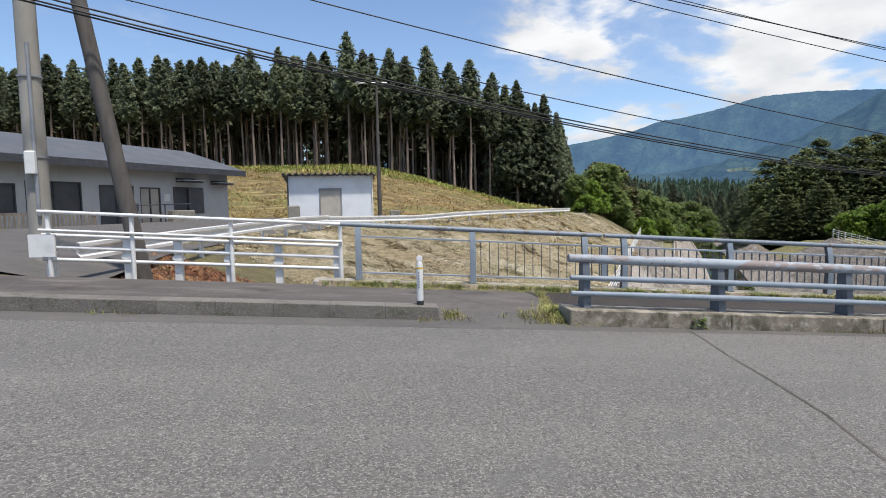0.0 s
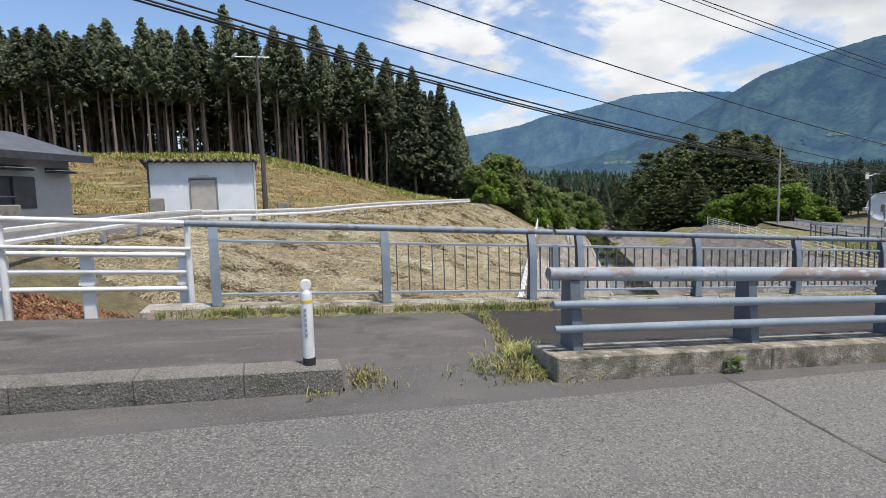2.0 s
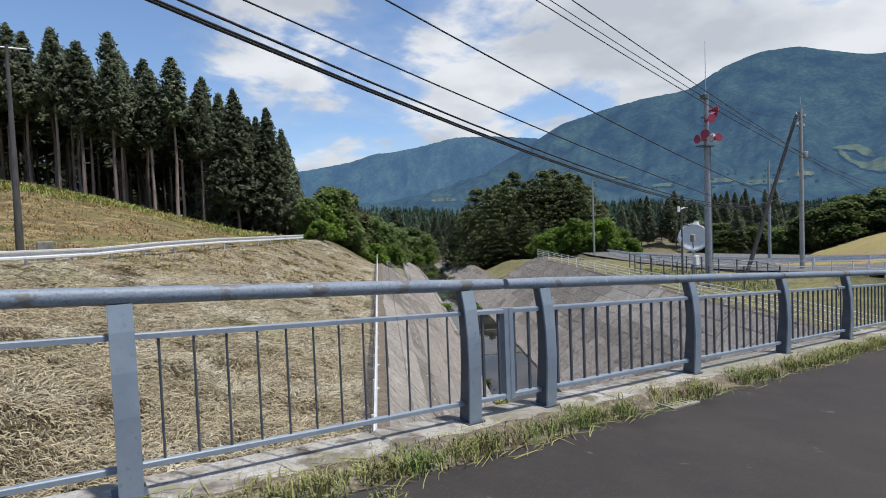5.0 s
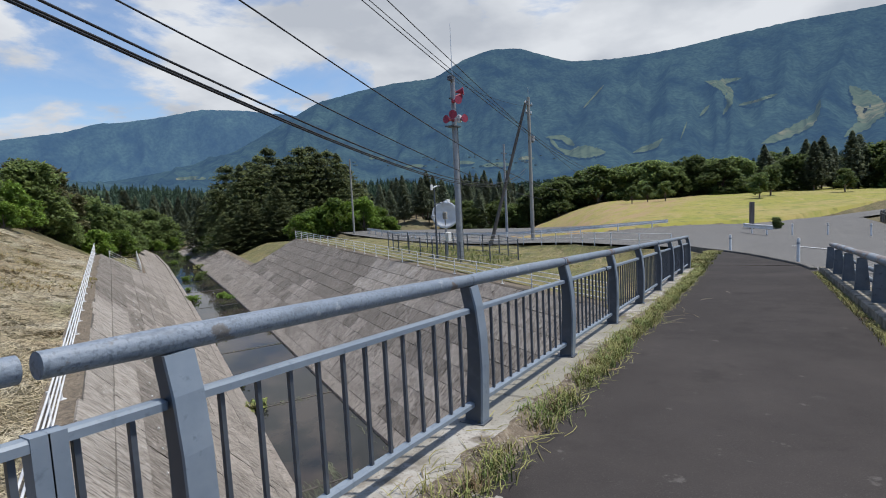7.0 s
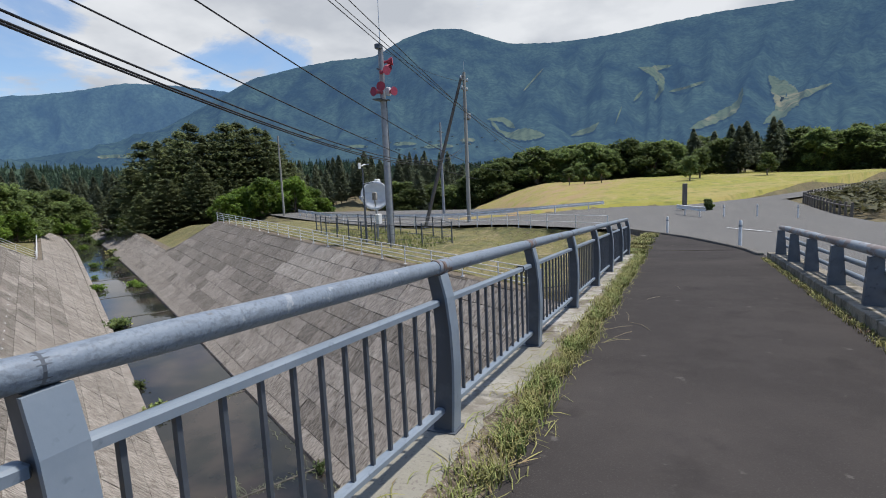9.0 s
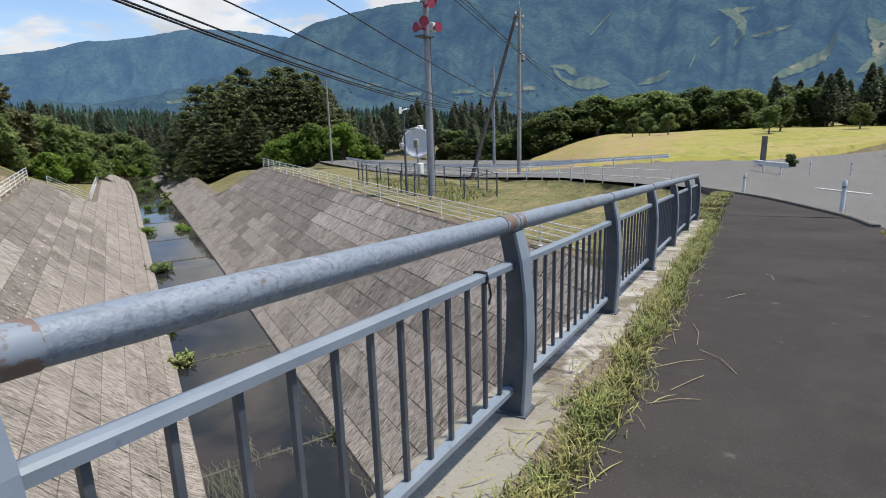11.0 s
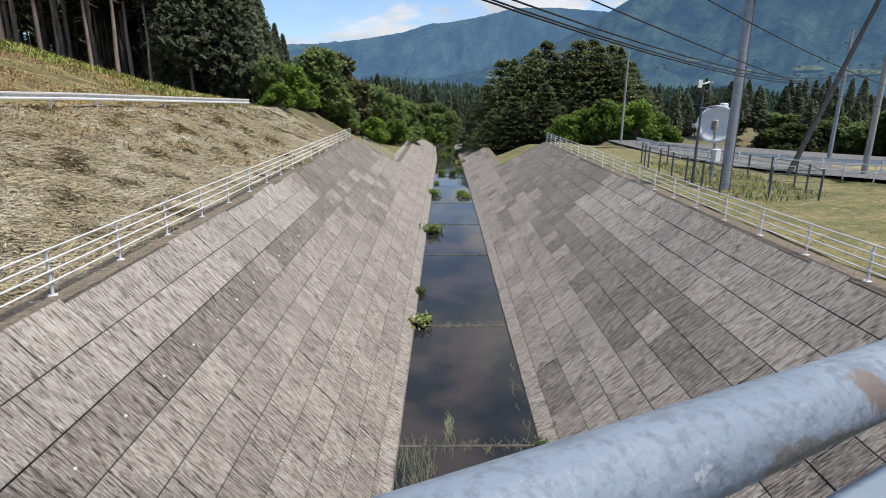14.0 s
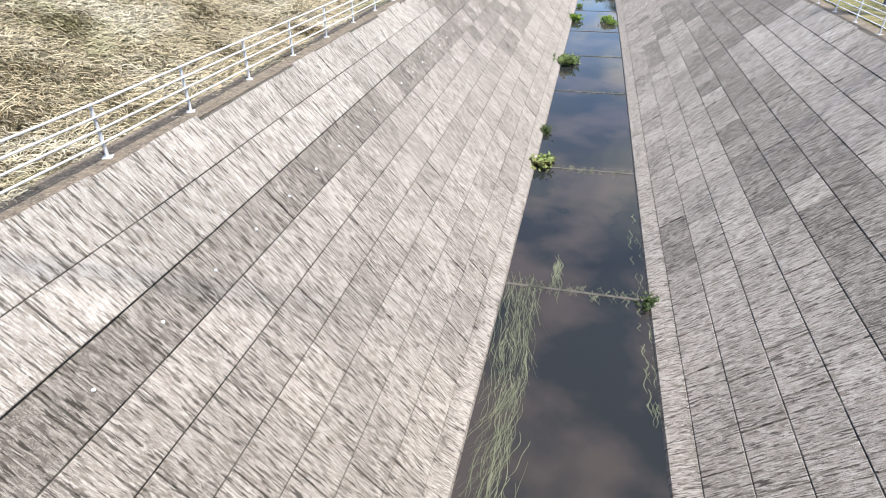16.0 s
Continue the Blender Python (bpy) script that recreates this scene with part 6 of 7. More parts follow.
for az, d, sc in ((79.5, 112, 0.42), (81.0, 116, 0.4), (82.6, 110, 0.45), (90.6, 100, 0.5), (91.5, 112, 0.65), (97, 118, 0.5), (91.8, 52.6, 0.15)):
    x, y = polar(az, d)
    plant_tree("young_tree", "young round-headed tree standing on the lawn", "tree", rt.choice(BROAD), x, y, sc, rt.uniform(0, 6.28), "young trees on the lawn")
# planted bank behind the low fence
pv, pf = [], []
for i in range(900):
    x = rt.uniform(44, 92)
    q = rt.uniform(0.3, 8)
    y = -11.8 - max(0, x - 60) * 0.46 - q
    clump(pv, pf, (x, y, junction_z(x) + rt.uniform(0.1, 0.7) + 0.16 * q), 0.4, rt, 4)
m = MB(); m.v, m.f = pv, pf
tagged(new("bank_planting", m.fast("bank_planting", M_DRYTREE)), "brownish low planting on a small bank", "planting", kind="stuff")

# far woods: hills covered with conifers
FW = ((-60, 3.0), (0, 3.2), (20, 3.4), (30, 3.1), (36, 2.5), (52, 2.7), (60, 2.3), (66, 1.5), (75, 2.0), (84, 2.1), (92, 2.6), (110, 2.4), (150, 2.0))


def far_point(az, t):
    d = 230 + 650 * t
    e = -1.4 + (lerp_table(az, FW) - 0.9 + 1.4) * t
    x, y = polar(az, d)
    return x, y, 1.2 + d * math.tan(radians(e)) + 5 * noise.noise((az * 0.22, t * 3, 7)) * t


fh = MB()
na, nt_ = 210, 14
for i in range(na + 1):
    for k in range(nt_ + 1):
        fh.v.append(far_point(-60 + 210 * i / na, k / nt_))
for i in range(na):
    for k in range(nt_):
        a = i * (nt_ + 1) + k
        fh.f.append((a, a + 1, a + nt_ + 2, a + nt_ + 1))
tagged(new("far_hills", fh.fast("far_hills", M_FARWOOD, True)), "low wooded hills in the middle distance", "hills", kind="structure")
fv, ff = [], []


def spire(v, f, x, y, z, h, r, rng):
    """A far conifer: tiers of drooping boughs up a narrow cone."""
    tiers = 8
    for j in range(tiers):
        u = j / tiers
        q = r * (1 - u) ** 0.8 + 0.12
        zc = z + h * (0.1 + 0.78 * u)
        for i in range(6):
            a = 1.047 * i + j * 0.7 + rng.uniform(-0.3, 0.3)
            w = rng.uniform(0.22, 0.42)
            qq = q * rng.uniform(0.65, 1.35)
            o = len(v)
            v.append((x, y, zc + h * rng.uniform(0.1, 0.17)))
            v.append((x + math.cos(a - w) * qq, y + math.sin(a - w) * qq, zc - h * 0.03 * rng.random()))
            v.append((x + math.cos(a + w) * qq, y + math.sin(a + w) * qq, zc - h * 0.03 * rng.random()))
            f.append((o, o + 1, o + 2))


for i in range(6200):
    az = rt.uniform(14, 112)
    t = rt.random() ** 0.8
    x, y, z = far_point(az, t)
    h = rt.uniform(8, 13)
    con = (noise.noise((az * 0.25, t * 2.5, 1)) > -0.1) or az < 68
    if con:
        spire(fv, ff, x, y, z, h, h * 0.19, rt)
    else:
        for j in range(12):
            a, q = rt.uniform(0, 6.28), h * 0.3 * rt.random()
            clump(fv, ff, (x + math.cos(a) * q, y + math.sin(a) * q, z + h * rt.uniform(0.12, 0.62)), h * 0.13, rt, 4, 1.0)
m = MB(); m.v, m.f = fv, ff
tagged(new("far_woods", m.fast("far_woods", M_FARWOOD)), "far dark woods of conifers and broadleaf trees", "woodland", kind="stuff")

# ---- mountains ----
RIDGE = ((-60, 5.0), (0, 5.2), (18, 5.9), (22, 6.4), (26.6, 7.2), (28.9, 8.0), (30.5, 8.05), (33.8, 8.6), (37.4, 9.4), (41.2, 9.35), (44.7, 9.0), (48, 8.6), (60, 8.0), (110, 7.0))
MAIN = ((24, 2.4), (30, 3.0), (35, 3.9), (40, 5.4), (44.5, 7.9), (48.4, 10.1), (52.9, 11.2), (56.3, 11.8), (60.4, 12.1), (63.4, 13.7), (66.3, 14.5), (69.2, 14.4), (72.6, 13.2), (74.3, 12.7), (78.2, 12.5), (81.5, 12.55), (84.7, 12.75), (88.7, 13.15), (93.4, 13.4), (99.5, 13.3), (112, 12.8), (150, 8.0))


def ridged(x, y, z):
    return 1 - 2.4 * abs(noise.noise((x, y, z)))


def mount_point(az, t, lift=0.0, table=MAIN, d0=1500, d1=3900):
    e = 0.25 * (lerp_table(az - 0.6, table) + lerp_table(az + 0.6, table)) + 0.5 * lerp_table(az, table)
    d = d0 + (d1 - d0) * t - lift
    g = e * t ** 1.35
    warp = 1.3 * noise.noise((az * 0.09, t * 1.7, 4.0))
    rough = (ridged(az * 0.13 + warp * 0.5 + t * 0.5, t * 0.7, 2.0) * 2.3 + ridged(az * 0.36 + warp - t * 0.8, t * 1.1, 5.0) * 1.5 + ridged(az * 0.9 - warp, t * 2.2, 6.0) * 0.55) * t * (1 - t) * 2.4
    rough += (0.07 * noise.noise((az * 2.2, t * 6, 9.0)) + 0.06 * noise.noise((az * 9, t * 30, 3.0))) * t
    x, y = polar(az, d)
    return x, y, 1.2 + d * math.tan(radians(max(0.05, g + rough)))


def mountain(label, table, az0, az1, d0, d1, material):
    mm = MB()
    na, nt_ = int((az1 - az0) * 4.5), 90
    for i in range(na + 1):
        for k in range(nt_ + 1):
            mm.v.append(mount_point(az0 + (az1 - az0) * i / na, k / nt_, 0.0, table, d0, d1))
    for i in range(na):
        for k in range(nt_):
            a = i * (nt_ + 1) + k
            mm.f.append((a, a + 1, a + nt_ + 2, a + nt_ + 1))
    tagged(new("backdrop_mountains", mm.fast("backdrop_mountains", material, True)), label, "mountains", kind="structure")


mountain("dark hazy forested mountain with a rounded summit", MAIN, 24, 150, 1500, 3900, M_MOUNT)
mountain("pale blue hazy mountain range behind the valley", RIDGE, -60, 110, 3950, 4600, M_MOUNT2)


def t_of(az, e):
    lo, hi = 0.02, 1.0
    for _ in range(26):
        md = (lo + hi) / 2
        x, y, z = mount_point(az, md)
        if math.degrees(math.atan2(z - 1.2, math.hypot(x, y + 2))) < e:
            lo = md
        else:
            hi = md
    return lo


def piste(pts, wd, label="pale mown ski run cut through the mountain forest", cat="ski run", name="ski_run"):
    b = MB()
    n = 14
    segs = []
    for (a0, e0), (a1, e1) in zip(pts, pts[1:]):
        for k in range(n):
            segs.append((a0 + (a1 - a0) * k / n, e0 + (e1 - e0) * k / n))
    segs.append(pts[-1])
    widths = wd if isinstance(wd, tuple) else (wd,) * len(pts)
    seed = pts[0][0] * 3.1
    for i, (a, e) in enumerate(segs):
        j = min(i // n, len(pts) - 2)
        w = widths[j] + (widths[j + 1] - widths[j]) * (i / n - j)
        u = w * (1.0 + 0.35 * noise.noise((i * 0.17, seed, 1.0)) + 0.3 * noise.noise((i * 0.7, seed, 3.0))) * min(1.0, 0.25 + 0.17 * min(i, len(segs) - 1 - i))
        run = segs[min(i + 1, len(segs) - 1)][0] - segs[max(i - 1, 0)][0], segs[min(i + 1, len(segs) - 1)][1] - segs[max(i - 1, 0)][1]
        size = math.hypot(*run) or 1.0
        for q in (-1, -0.33, 0.33, 1):
            qa, qe = a - q * u * run[1] / size, e + q * u * run[0] / size
            b.v.append(mount_point(qa, t_of(qa, qe), 34))
    for i in range(len(segs) - 1):
        for k in range(3):
            b.f.append((4 * i + k, 4 * i + k + 1, 4 * i + 5 + k, 4 * i + 4 + k))
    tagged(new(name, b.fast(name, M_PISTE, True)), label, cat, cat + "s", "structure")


piste([(86.4, 9.5), (87.7, 9.0), (88.4, 8.2), (88.5, 7.3), (87.9, 6.3)], (0.08, 0.34, 0.36, 0.22, 0.1))
piste([(87.6, 9.25), (88.4, 9.25), (89.4, 9.35)], (0.3, 0.16, 0.08))
piste([(84.9, 6.0), (84.3, 4.4)], 0.07)
piste([(86.8, 7.3), (86.0, 6.4)], 0.14)
piste([(95.3, 6.7), (95.1, 5.6), (94.6, 4.9), (92.9, 4.1), (91.0, 3.4)], (0.12, 0.2, 0.5, 0.42, 0.16))
piste([(97.3, 7.5), (98.0, 6.6), (98.8, 5.5), (98.3, 4.3), (97.0, 3.4)], (0.2, 0.6, 0.95, 0.5, 0.12))
piste([(98.9, 5.3), (100.2, 5.7), (101.9, 6.3)], (0.6, 0.26, 0.1))
piste([(92.2, 7.6), (90.6, 7.2), (89.2, 7.0)], 0.12)
piste([(77.4, 10.2), (76.2, 9.0), (75.4, 8.2)], 0.08)
piste([(71.6, 5.6), (73.2, 5.5), (74.4, 4.6)], (0.1, 0.26, 0.3))
piste([(72.0, 5.4), (72.8, 4.4), (74.2, 3.7)], (0.2, 0.12, 0.3))
piste([(73.4, 3.8), (75.4, 3.9), (77.4, 3.7)], (0.25, 0.6, 0.3))
piste([(82.8, 4.7), (82.0, 4.0), (80.0, 3.5)], (0.06, 0.3, 0.14))
for az, e, ln, wd in ((63, 3.5, 2.4, 0.16), (66.5, 3.1, 3.0, 0.2), (58, 3.4, 2.2, 0.14), (69.5, 3.6, 1.6, 0.18), (47, 3.3, 2.0, 0.14), (36, 3.0, 2.6, 0.16), (54, 4.4, 1.6, 0.12)):
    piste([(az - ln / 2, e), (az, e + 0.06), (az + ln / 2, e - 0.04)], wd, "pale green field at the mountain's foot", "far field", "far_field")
vb = MB()
for i in range(45):
    az = rt.choice((rt.uniform(44, 52), rt.uniform(55, 74), rt.uniform(58, 68)))
    e = rt.uniform(2.8, 4.3)
    p = Vector(mount_point(az, t_of(az, e), 30))
    q = rt.uniform(3, 8)
    vb.box((p.x - q, p.y - q, p.z - 2), (p.x + q, p.y + q, p.z + 3.2))
# the houses share the ski runs' haze-glowing material
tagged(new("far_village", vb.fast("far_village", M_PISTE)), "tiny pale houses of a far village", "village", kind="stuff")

# ---- grasses ----


def blades(name, label, cat, material, places, hmin, hmax, lean, width=0.012):
    v, f = [], []
    for x, y, z, k in places:
        for _ in range(k):
            a = rt.uniform(0, 6.28)
            h = rt.uniform(hmin, hmax)
            ln = rt.uniform(0.2, 1.0) * lean * h
            bx, by = x + rt.uniform(-0.05, 0.05), y + rt.uniform(-0.05, 0.05)
            wx, wy = -math.sin(a) * width, math.cos(a) * width
            dx, dy = math.cos(a) * ln, math.sin(a) * ln
            o = len(v)
            v += [(bx - wx, by - wy, z - 0.02), (bx + wx, by + wy, z - 0.02), (bx + dx * 0.45 + wx * 0.8, by + dy * 0.45 + wy * 0.8, z + h * 0.62), (bx + dx * 0.45 - wx * 0.8, by + dy * 0.45 - wy * 0.8, z + h * 0.62), (bx + dx, by + dy, z + h * rt.uniform(0.7, 1.0))]
            f += [(o, o + 1, o + 2, o + 3), (o + 3, o + 2, o + 4)]
    m = MB(); m.v, m.f = v, f
    return tagged(new(name, m.fast(name, material)), label, cat, kind="stuff")


def strip(x0, x1, y0, y1, zf, n, k=3, patch=0.0, sc=0.8, skew=False):
    out = []
    for _ in range(n):
        x, y = rt.uniform(x0, x1), rt.triangular(y0, y1, y1 - (y1 - y0) * 0.3)
        if patch and noise.noise((x * sc, y * 0.5, 4.4)) < patch:
            continue
        out.append((x, y - (0.026 * (x + 2) if skew and x > -2 else 0), zf(x, y), k))
    return out


def dirt_edge(x):
    return noise.noise((x * 1.3, 0.0, 2.2)) + 0.5 * noise.noise((x * 4.1, 0.0, 5.2))


dirt = MB()
nd = 440
for i in range(nd + 1):
    x = -5.3 + 21.4 * i / nd
    u, n2 = dirt_edge(x), noise.noise((x * 7.0, 3.0, 1.0))
    kt = 0.115 + fall(x)
    y1 = -0.30 - 0.10 - 0.08 * u - 0.03 * n2
    y4 = -0.20 + 0.07 * u + 0.04 * n2
    for y, z in ((y1, walk_z(x, y1) - 0.004), (y1 + 0.05, walk_z(x, y1) + 0.012 + 0.01 * n2), (-0.275, walk_z(x, -0.3) + 0.04 + 0.02 * u), (-0.235, kt + 0.004 + 0.012 * u), (y4, kt + 0.005 * u), (y4 + 0.03, kt - 0.008)):
        dirt.v.append((x, y, z))
for i in range(nd):
    for k in range(5):
        a = i * 6 + k
        dirt.f.append((a, a + 1, a + 7, a + 6))
tagged(new("kerb_dirt", dirt.fast("kerb_dirt", M_SOIL, True)), "strip of washed-up dirt along the parapet kerb", "dirt", kind="stuff")


def tufts(x0, x1, n, spread, thr):
    """Blades gathered in clumps of uneven size along the dirt strip."""
    out = []
    for _ in range(n):
        cx = rt.uniform(x0, x1)
        u = dirt_edge(cx)
        if u < thr:
            continue
        cy = rt.gauss(-0.33 - 0.04 * u, 0.035)
        for _ in range(rt.randint(5, 16)):
            x, y = rt.gauss(cx, spread), min(-0.2, rt.gauss(cy, spread * 0.8))
            out.append((x, y, walk_z(x, y) + (0.02 if y < -0.27 else 0.05), 2))
    return out


blades("kerb_grass", "yellow-green grass growing along the parapet kerb", "grass", M_GRASSY, tufts(-5.2, 16.2, 330, 0.045, -0.15) + tufts(4.0, 16.2, 240, 0.04, -0.7), 0.04, 0.11, 1.5, 0.0035)
blades("kerb_grass", "short green weeds growing along the parapet kerb", "grass", M_GRASS, tufts(-5.2, 16.2, 420, 0.04, -0.05) + tufts(4.0, 16.2, 300, 0.035, -0.6), 0.03, 0.1, 1.2, 0.004)
blades("kerb_grass", "dry grass at the open end of the pavement", "grass", M_GRASSY, strip(16.2, 27.5, -0.5, 0.25, lambda x, y: junction_z(x) + 0.03, 3000, 4, -0.2, 1.0), 0.04, 0.14, 1.2, 0.008)
blades("kerb_weeds", "dry weeds along the foot of the kerbs", "grass", M_GRASSY, strip(-12, -3.7, KY - 0.02, KY + 0.12, road_z, 200, 4, 0.16) + strip(-2.0, 15.5, KY - 0.06, KY + 0.05, road_z, 1000, 4, 0.06, 0.8, True) + strip(-2.0, 15.5, -2.66, -2.54, walk_z, 1300, 4, 0.0, 0.8, True), 0.02, 0.065, 1.7, 0.004)
gapz = lambda x, y: road_z(x, KY) + (walk_z(x, -2.70) - road_z(x, KY)) * min(1, max(0, (y - KY - 0.12) / 0.26)) if y < -2.70 else walk_z(x, y)
corner = [(rt.gauss(-2.12, 0.10), rt.gauss(-2.62, 0.15)) for _ in range(200)]
blades("corner_weeds", "thick grass tuft at the end of the barrier kerb", "grass", M_GRASS, [(x, y, gapz(x, y), 5) for x, y in corner], 0.03, 0.1, 1.5, 0.004)
corner = [(rt.gauss(-2.2, 0.24), rt.gauss(-2.86, 0.12)) for _ in range(230)]
blades("corner_weeds", "dry grass tuft at the end of the barrier kerb", "grass", M_GRASSY, [(x, y, gapz(x, y), 6) for x, y in corner], 0.02, 0.07, 2.4, 0.0035)
crackw = []
for _ in range(180):
    t = rt.random()
    x, y = -1.72 - 0.42 * t + rt.gauss(0, 0.02 + 0.03 * t), -0.55 - 1.75 * t + rt.gauss(0, 0.03)
    crackw.append((x, y, walk_z(x, y), 4))
for _ in range(90):
    x, y = -3.58 + abs(rt.gauss(0, 0.1)), -2.86 + rt.gauss(0, 0.07)
    crackw.append((x, y, gapz(x, y), 3))
blades("crack_weeds", "weeds growing out of the pavement cracks", "grass", M_GRASSY, crackw, 0.02, 0.06, 1.5, 0.004)
pl = thing("kerb_plant", "small bright green plant growing at the road kerb", "plant", at=(-0.6, KY - 0.02, road_z(-0.6, KY)))
v, f = [], []
for _ in range(70):
    clump(v, f, (rt.gauss(0, 0.09), rt.gauss(0, 0.05), rt.uniform(0.02, 0.13)), 0.035, rt, 3)
m = MB(); m.v, m.f = v, f
part("leaves", m.fast("leaves", M_BUSH), M_BUSH, pl)

# cut straw on the bank, brown litter by the barrier, taller green grass up the hill
sv, sf = [], []


def straw(v, f, x, y, z, ln, a, wd, rise):
    o = len(v)
    dx, dy = math.cos(a) * ln / 2, math.sin(a) * ln / 2
    wx, wy = -math.sin(a) * wd, math.cos(a) * wd
    v += [(x - dx - wx, y - dy - wy, z), (x - dx + wx, y - dy + wy, z + 0.004), (x + wx, y + wy, z + rise), (x - wx, y - wy, z + rise), (x + dx, y + dy, z + rise * 0.3)]
    f += [(o, o + 1, o + 2, o + 3), (o + 3, o + 2, o + 4)]


def strand(v, f, x, y, z, ln, a, wd, rise, curl):
    """A bent ribbon of cut grass, lying over its neighbours."""
    o = len(v)
    px, py, aa = x - math.cos(a) * ln / 2, y - math.sin(a) * ln / 2, a - curl
    for k in range(4):
        t = k / 3
        q = wd * (1.0, 1.1, 0.9, 0.25)[k]
        h = z + rise * (0.0, 0.9, 1.0, 0.25)[k]
        v.append((px + math.sin(aa) * q, py - math.cos(aa) * q, h - q * 0.4))
        v.append((px - math.sin(aa) * q, py + math.cos(aa) * q, h + q * 0.4))
        px, py, aa = px + math.cos(aa) * ln / 3, py + math.sin(aa) * ln / 3, aa + curl
    for k in range(3):
        b_ = o + 2 * k
        f.append((b_, b_ + 1, b_ + 3, b_ + 2))


n_ = 0
while n_ < 190000:
    s = 2.0 + 50 * rt.random() ** 1.5
    g = lerp_table(s, GUARD)
    w = rt.uniform(g - 1.0, -1.55)
    p = ch(s, w, 0)
    if p.y < 0.5:
        continue
    n_ += 1
    cover = noise.noise((p.x * 0.55, p.y * 0.55, 8)) + 0.55 * noise.noise((p.x * 1.9, p.y * 1.9, 3))
    z = ground_z(p.x, p.y)
    k = 1 + s / 32
    a = 3.6 * noise.noise((p.x * 0.7, p.y * 0.7, 12)) - 0.5 + rt.gauss(0, 1.0)
    strand(sv, sf, p.x, p.y, z + 0.01 + 0.05 * max(0, cover) * rt.random(), rt.uniform(0.12, 0.32) * k, a, rt.uniform(0.004, 0.0085) * k, rt.uniform(0.01, 0.09), rt.gauss(0, 0.5))
m = MB(); m.v, m.f = sv, sf
tagged(new("cut_straw", m.fast("cut_straw", M_STRAW)), "pale dry cut grass lying on the bank", "straw", kind="stuff")
sv, sf = [], []
for _ in range(34000):
    x = rt.uniform(-9.6, -2.6)
    y = rt.uniform(0.62, 4.6)
    if noise.noise((x * 0.5, y * 0.6, 1.5)) + 0.4 * noise.noise((x * 2.2, y * 2.2, 1.5)) < -0.6 + 0.35 * max(0, x + 4.2) + 0.06 * max(0, y - 3.2):
        continue
    straw(sv, sf, x, y, ground_z(x, y) + 0.01, rt.uniform(0.06, 0.15), rt.uniform(0, 6.28), 0.014, rt.uniform(0.005, 0.06))
m = MB(); m.v, m.f = sv, sf
tagged(new("leaf_litter", m.fast("leaf_litter", M_BROWNL)), "red-brown dry leaf litter behind the barrier", "litter", kind="stuff")
sv, sf = [], []
for _ in range(1700):
    x = rt.uniform(-5.0, 16.0)
    u = dirt_edge(x)
    y = rt.gauss(-0.40 - 0.07 * u, 0.06) if rt.random() < 0.7 else rt.uniform(-0.3, -0.05)
    z = walk_z(x, y) + 0.005 if y < -0.27 else max(walk_z(x, y), 0.118 + fall(x))
    strand(sv, sf, x, y, z, rt.uniform(0.05, 0.26), rt.gauss(0.0, 0.7), rt.uniform(0.0015, 0.003), rt.uniform(0.004, 0.03), rt.gauss(0, 0.3))
m = MB(); m.v, m.f = sv, sf
tagged(new("edge_straw", m.fast("edge_straw", M_GRASSY)), "dry stalks lying along the kerb's grass edge", "straw", kind="stuff")
hill = []
for _ in range(260):
    cx = rt.uniform(-45, 14)
    cy = rt.triangular(44, 56, 53) - 0.10 * cx * (cx < 0) - (0.0 if cx < 4 else (cx - 4) * 0.35)
    for _ in range(rt.randint(20, 70)):
        x, y = rt.gauss(cx, 0.8), rt.gauss(cy, 0.6)
        hill.append((x, y, ground_z(x, y), 3))
blades("hill_grass", "tall green grass on the hill below the cedars", "grass", M_HILL, hill, 0.15, 0.6, 1.1, 0.03)
hill = []
for _ in range(900):
    cx = rt.uniform(-24, 16)
    cy = rt.uniform(24, 47) + 0.3 * max(0, cx)
    for _ in range(rt.randint(6, 26)):
        x, y = rt.gauss(cx, 0.45), rt.gauss(cy, 0.3)
        hill.append((x, y, ground_z(x, y), 3))
blades("hill_grass", "dry orange-brown grass on the sunny hillside", "grass", M_HAY, hill, 0.08, 0.26, 1.6, 0.02)


def grass_sheet(name, label, material, pts, n, lift=0.035):
    """A sheet of turf laid over the ground; pts: rows of plan points, n to a row."""
    b = MB()
    b.v = [(x, y, ground_z(x, y) + lift) for x, y in pts]
    for i in range(len(pts) // n - 1):
        for k in range(n - 1):
            a = i * n + k
            b.f.append((a, a + 1, a + n + 1, a + n))
    tagged(new(name, b.fast(name, material, True)), label, "grass", kind="structure")


rows = []
for i in range(64):
    sa = 9 + 0.83 * i
    c0 = crest_w(sa, 1) + 1.0
    for k in range(26):
        p = ch(sa, c0 + 26 * (k / 25) ** 1.2, 0)
        rows.append((p.x, max(p.y, lerp_table(p.x, ROAD_NEAR) + 0.45)))
grass_sheet("far_bank", "mown yellow-green grass of the far bank", M_TURF, rows, 26)
for sd, w0, w1 in ((-1, -0.5, -16.0), (1, 0.5, 14.0)):
    rows = []
    for i in range(40):
        sa = (61 if sd < 0 else 63.5) + 1.9 * i
        c0 = crest_w(sa, sd)
        for k in range(12):
            p = ch(sa, c0 + w0 + (w1 - w0) * k / 11, 0)
            rows.append((p.x, p.y))
    grass_sheet("stream_meadow", "pale green meadow beside the far stream", M_TURF, rows, 12, 0.05)
rows = []
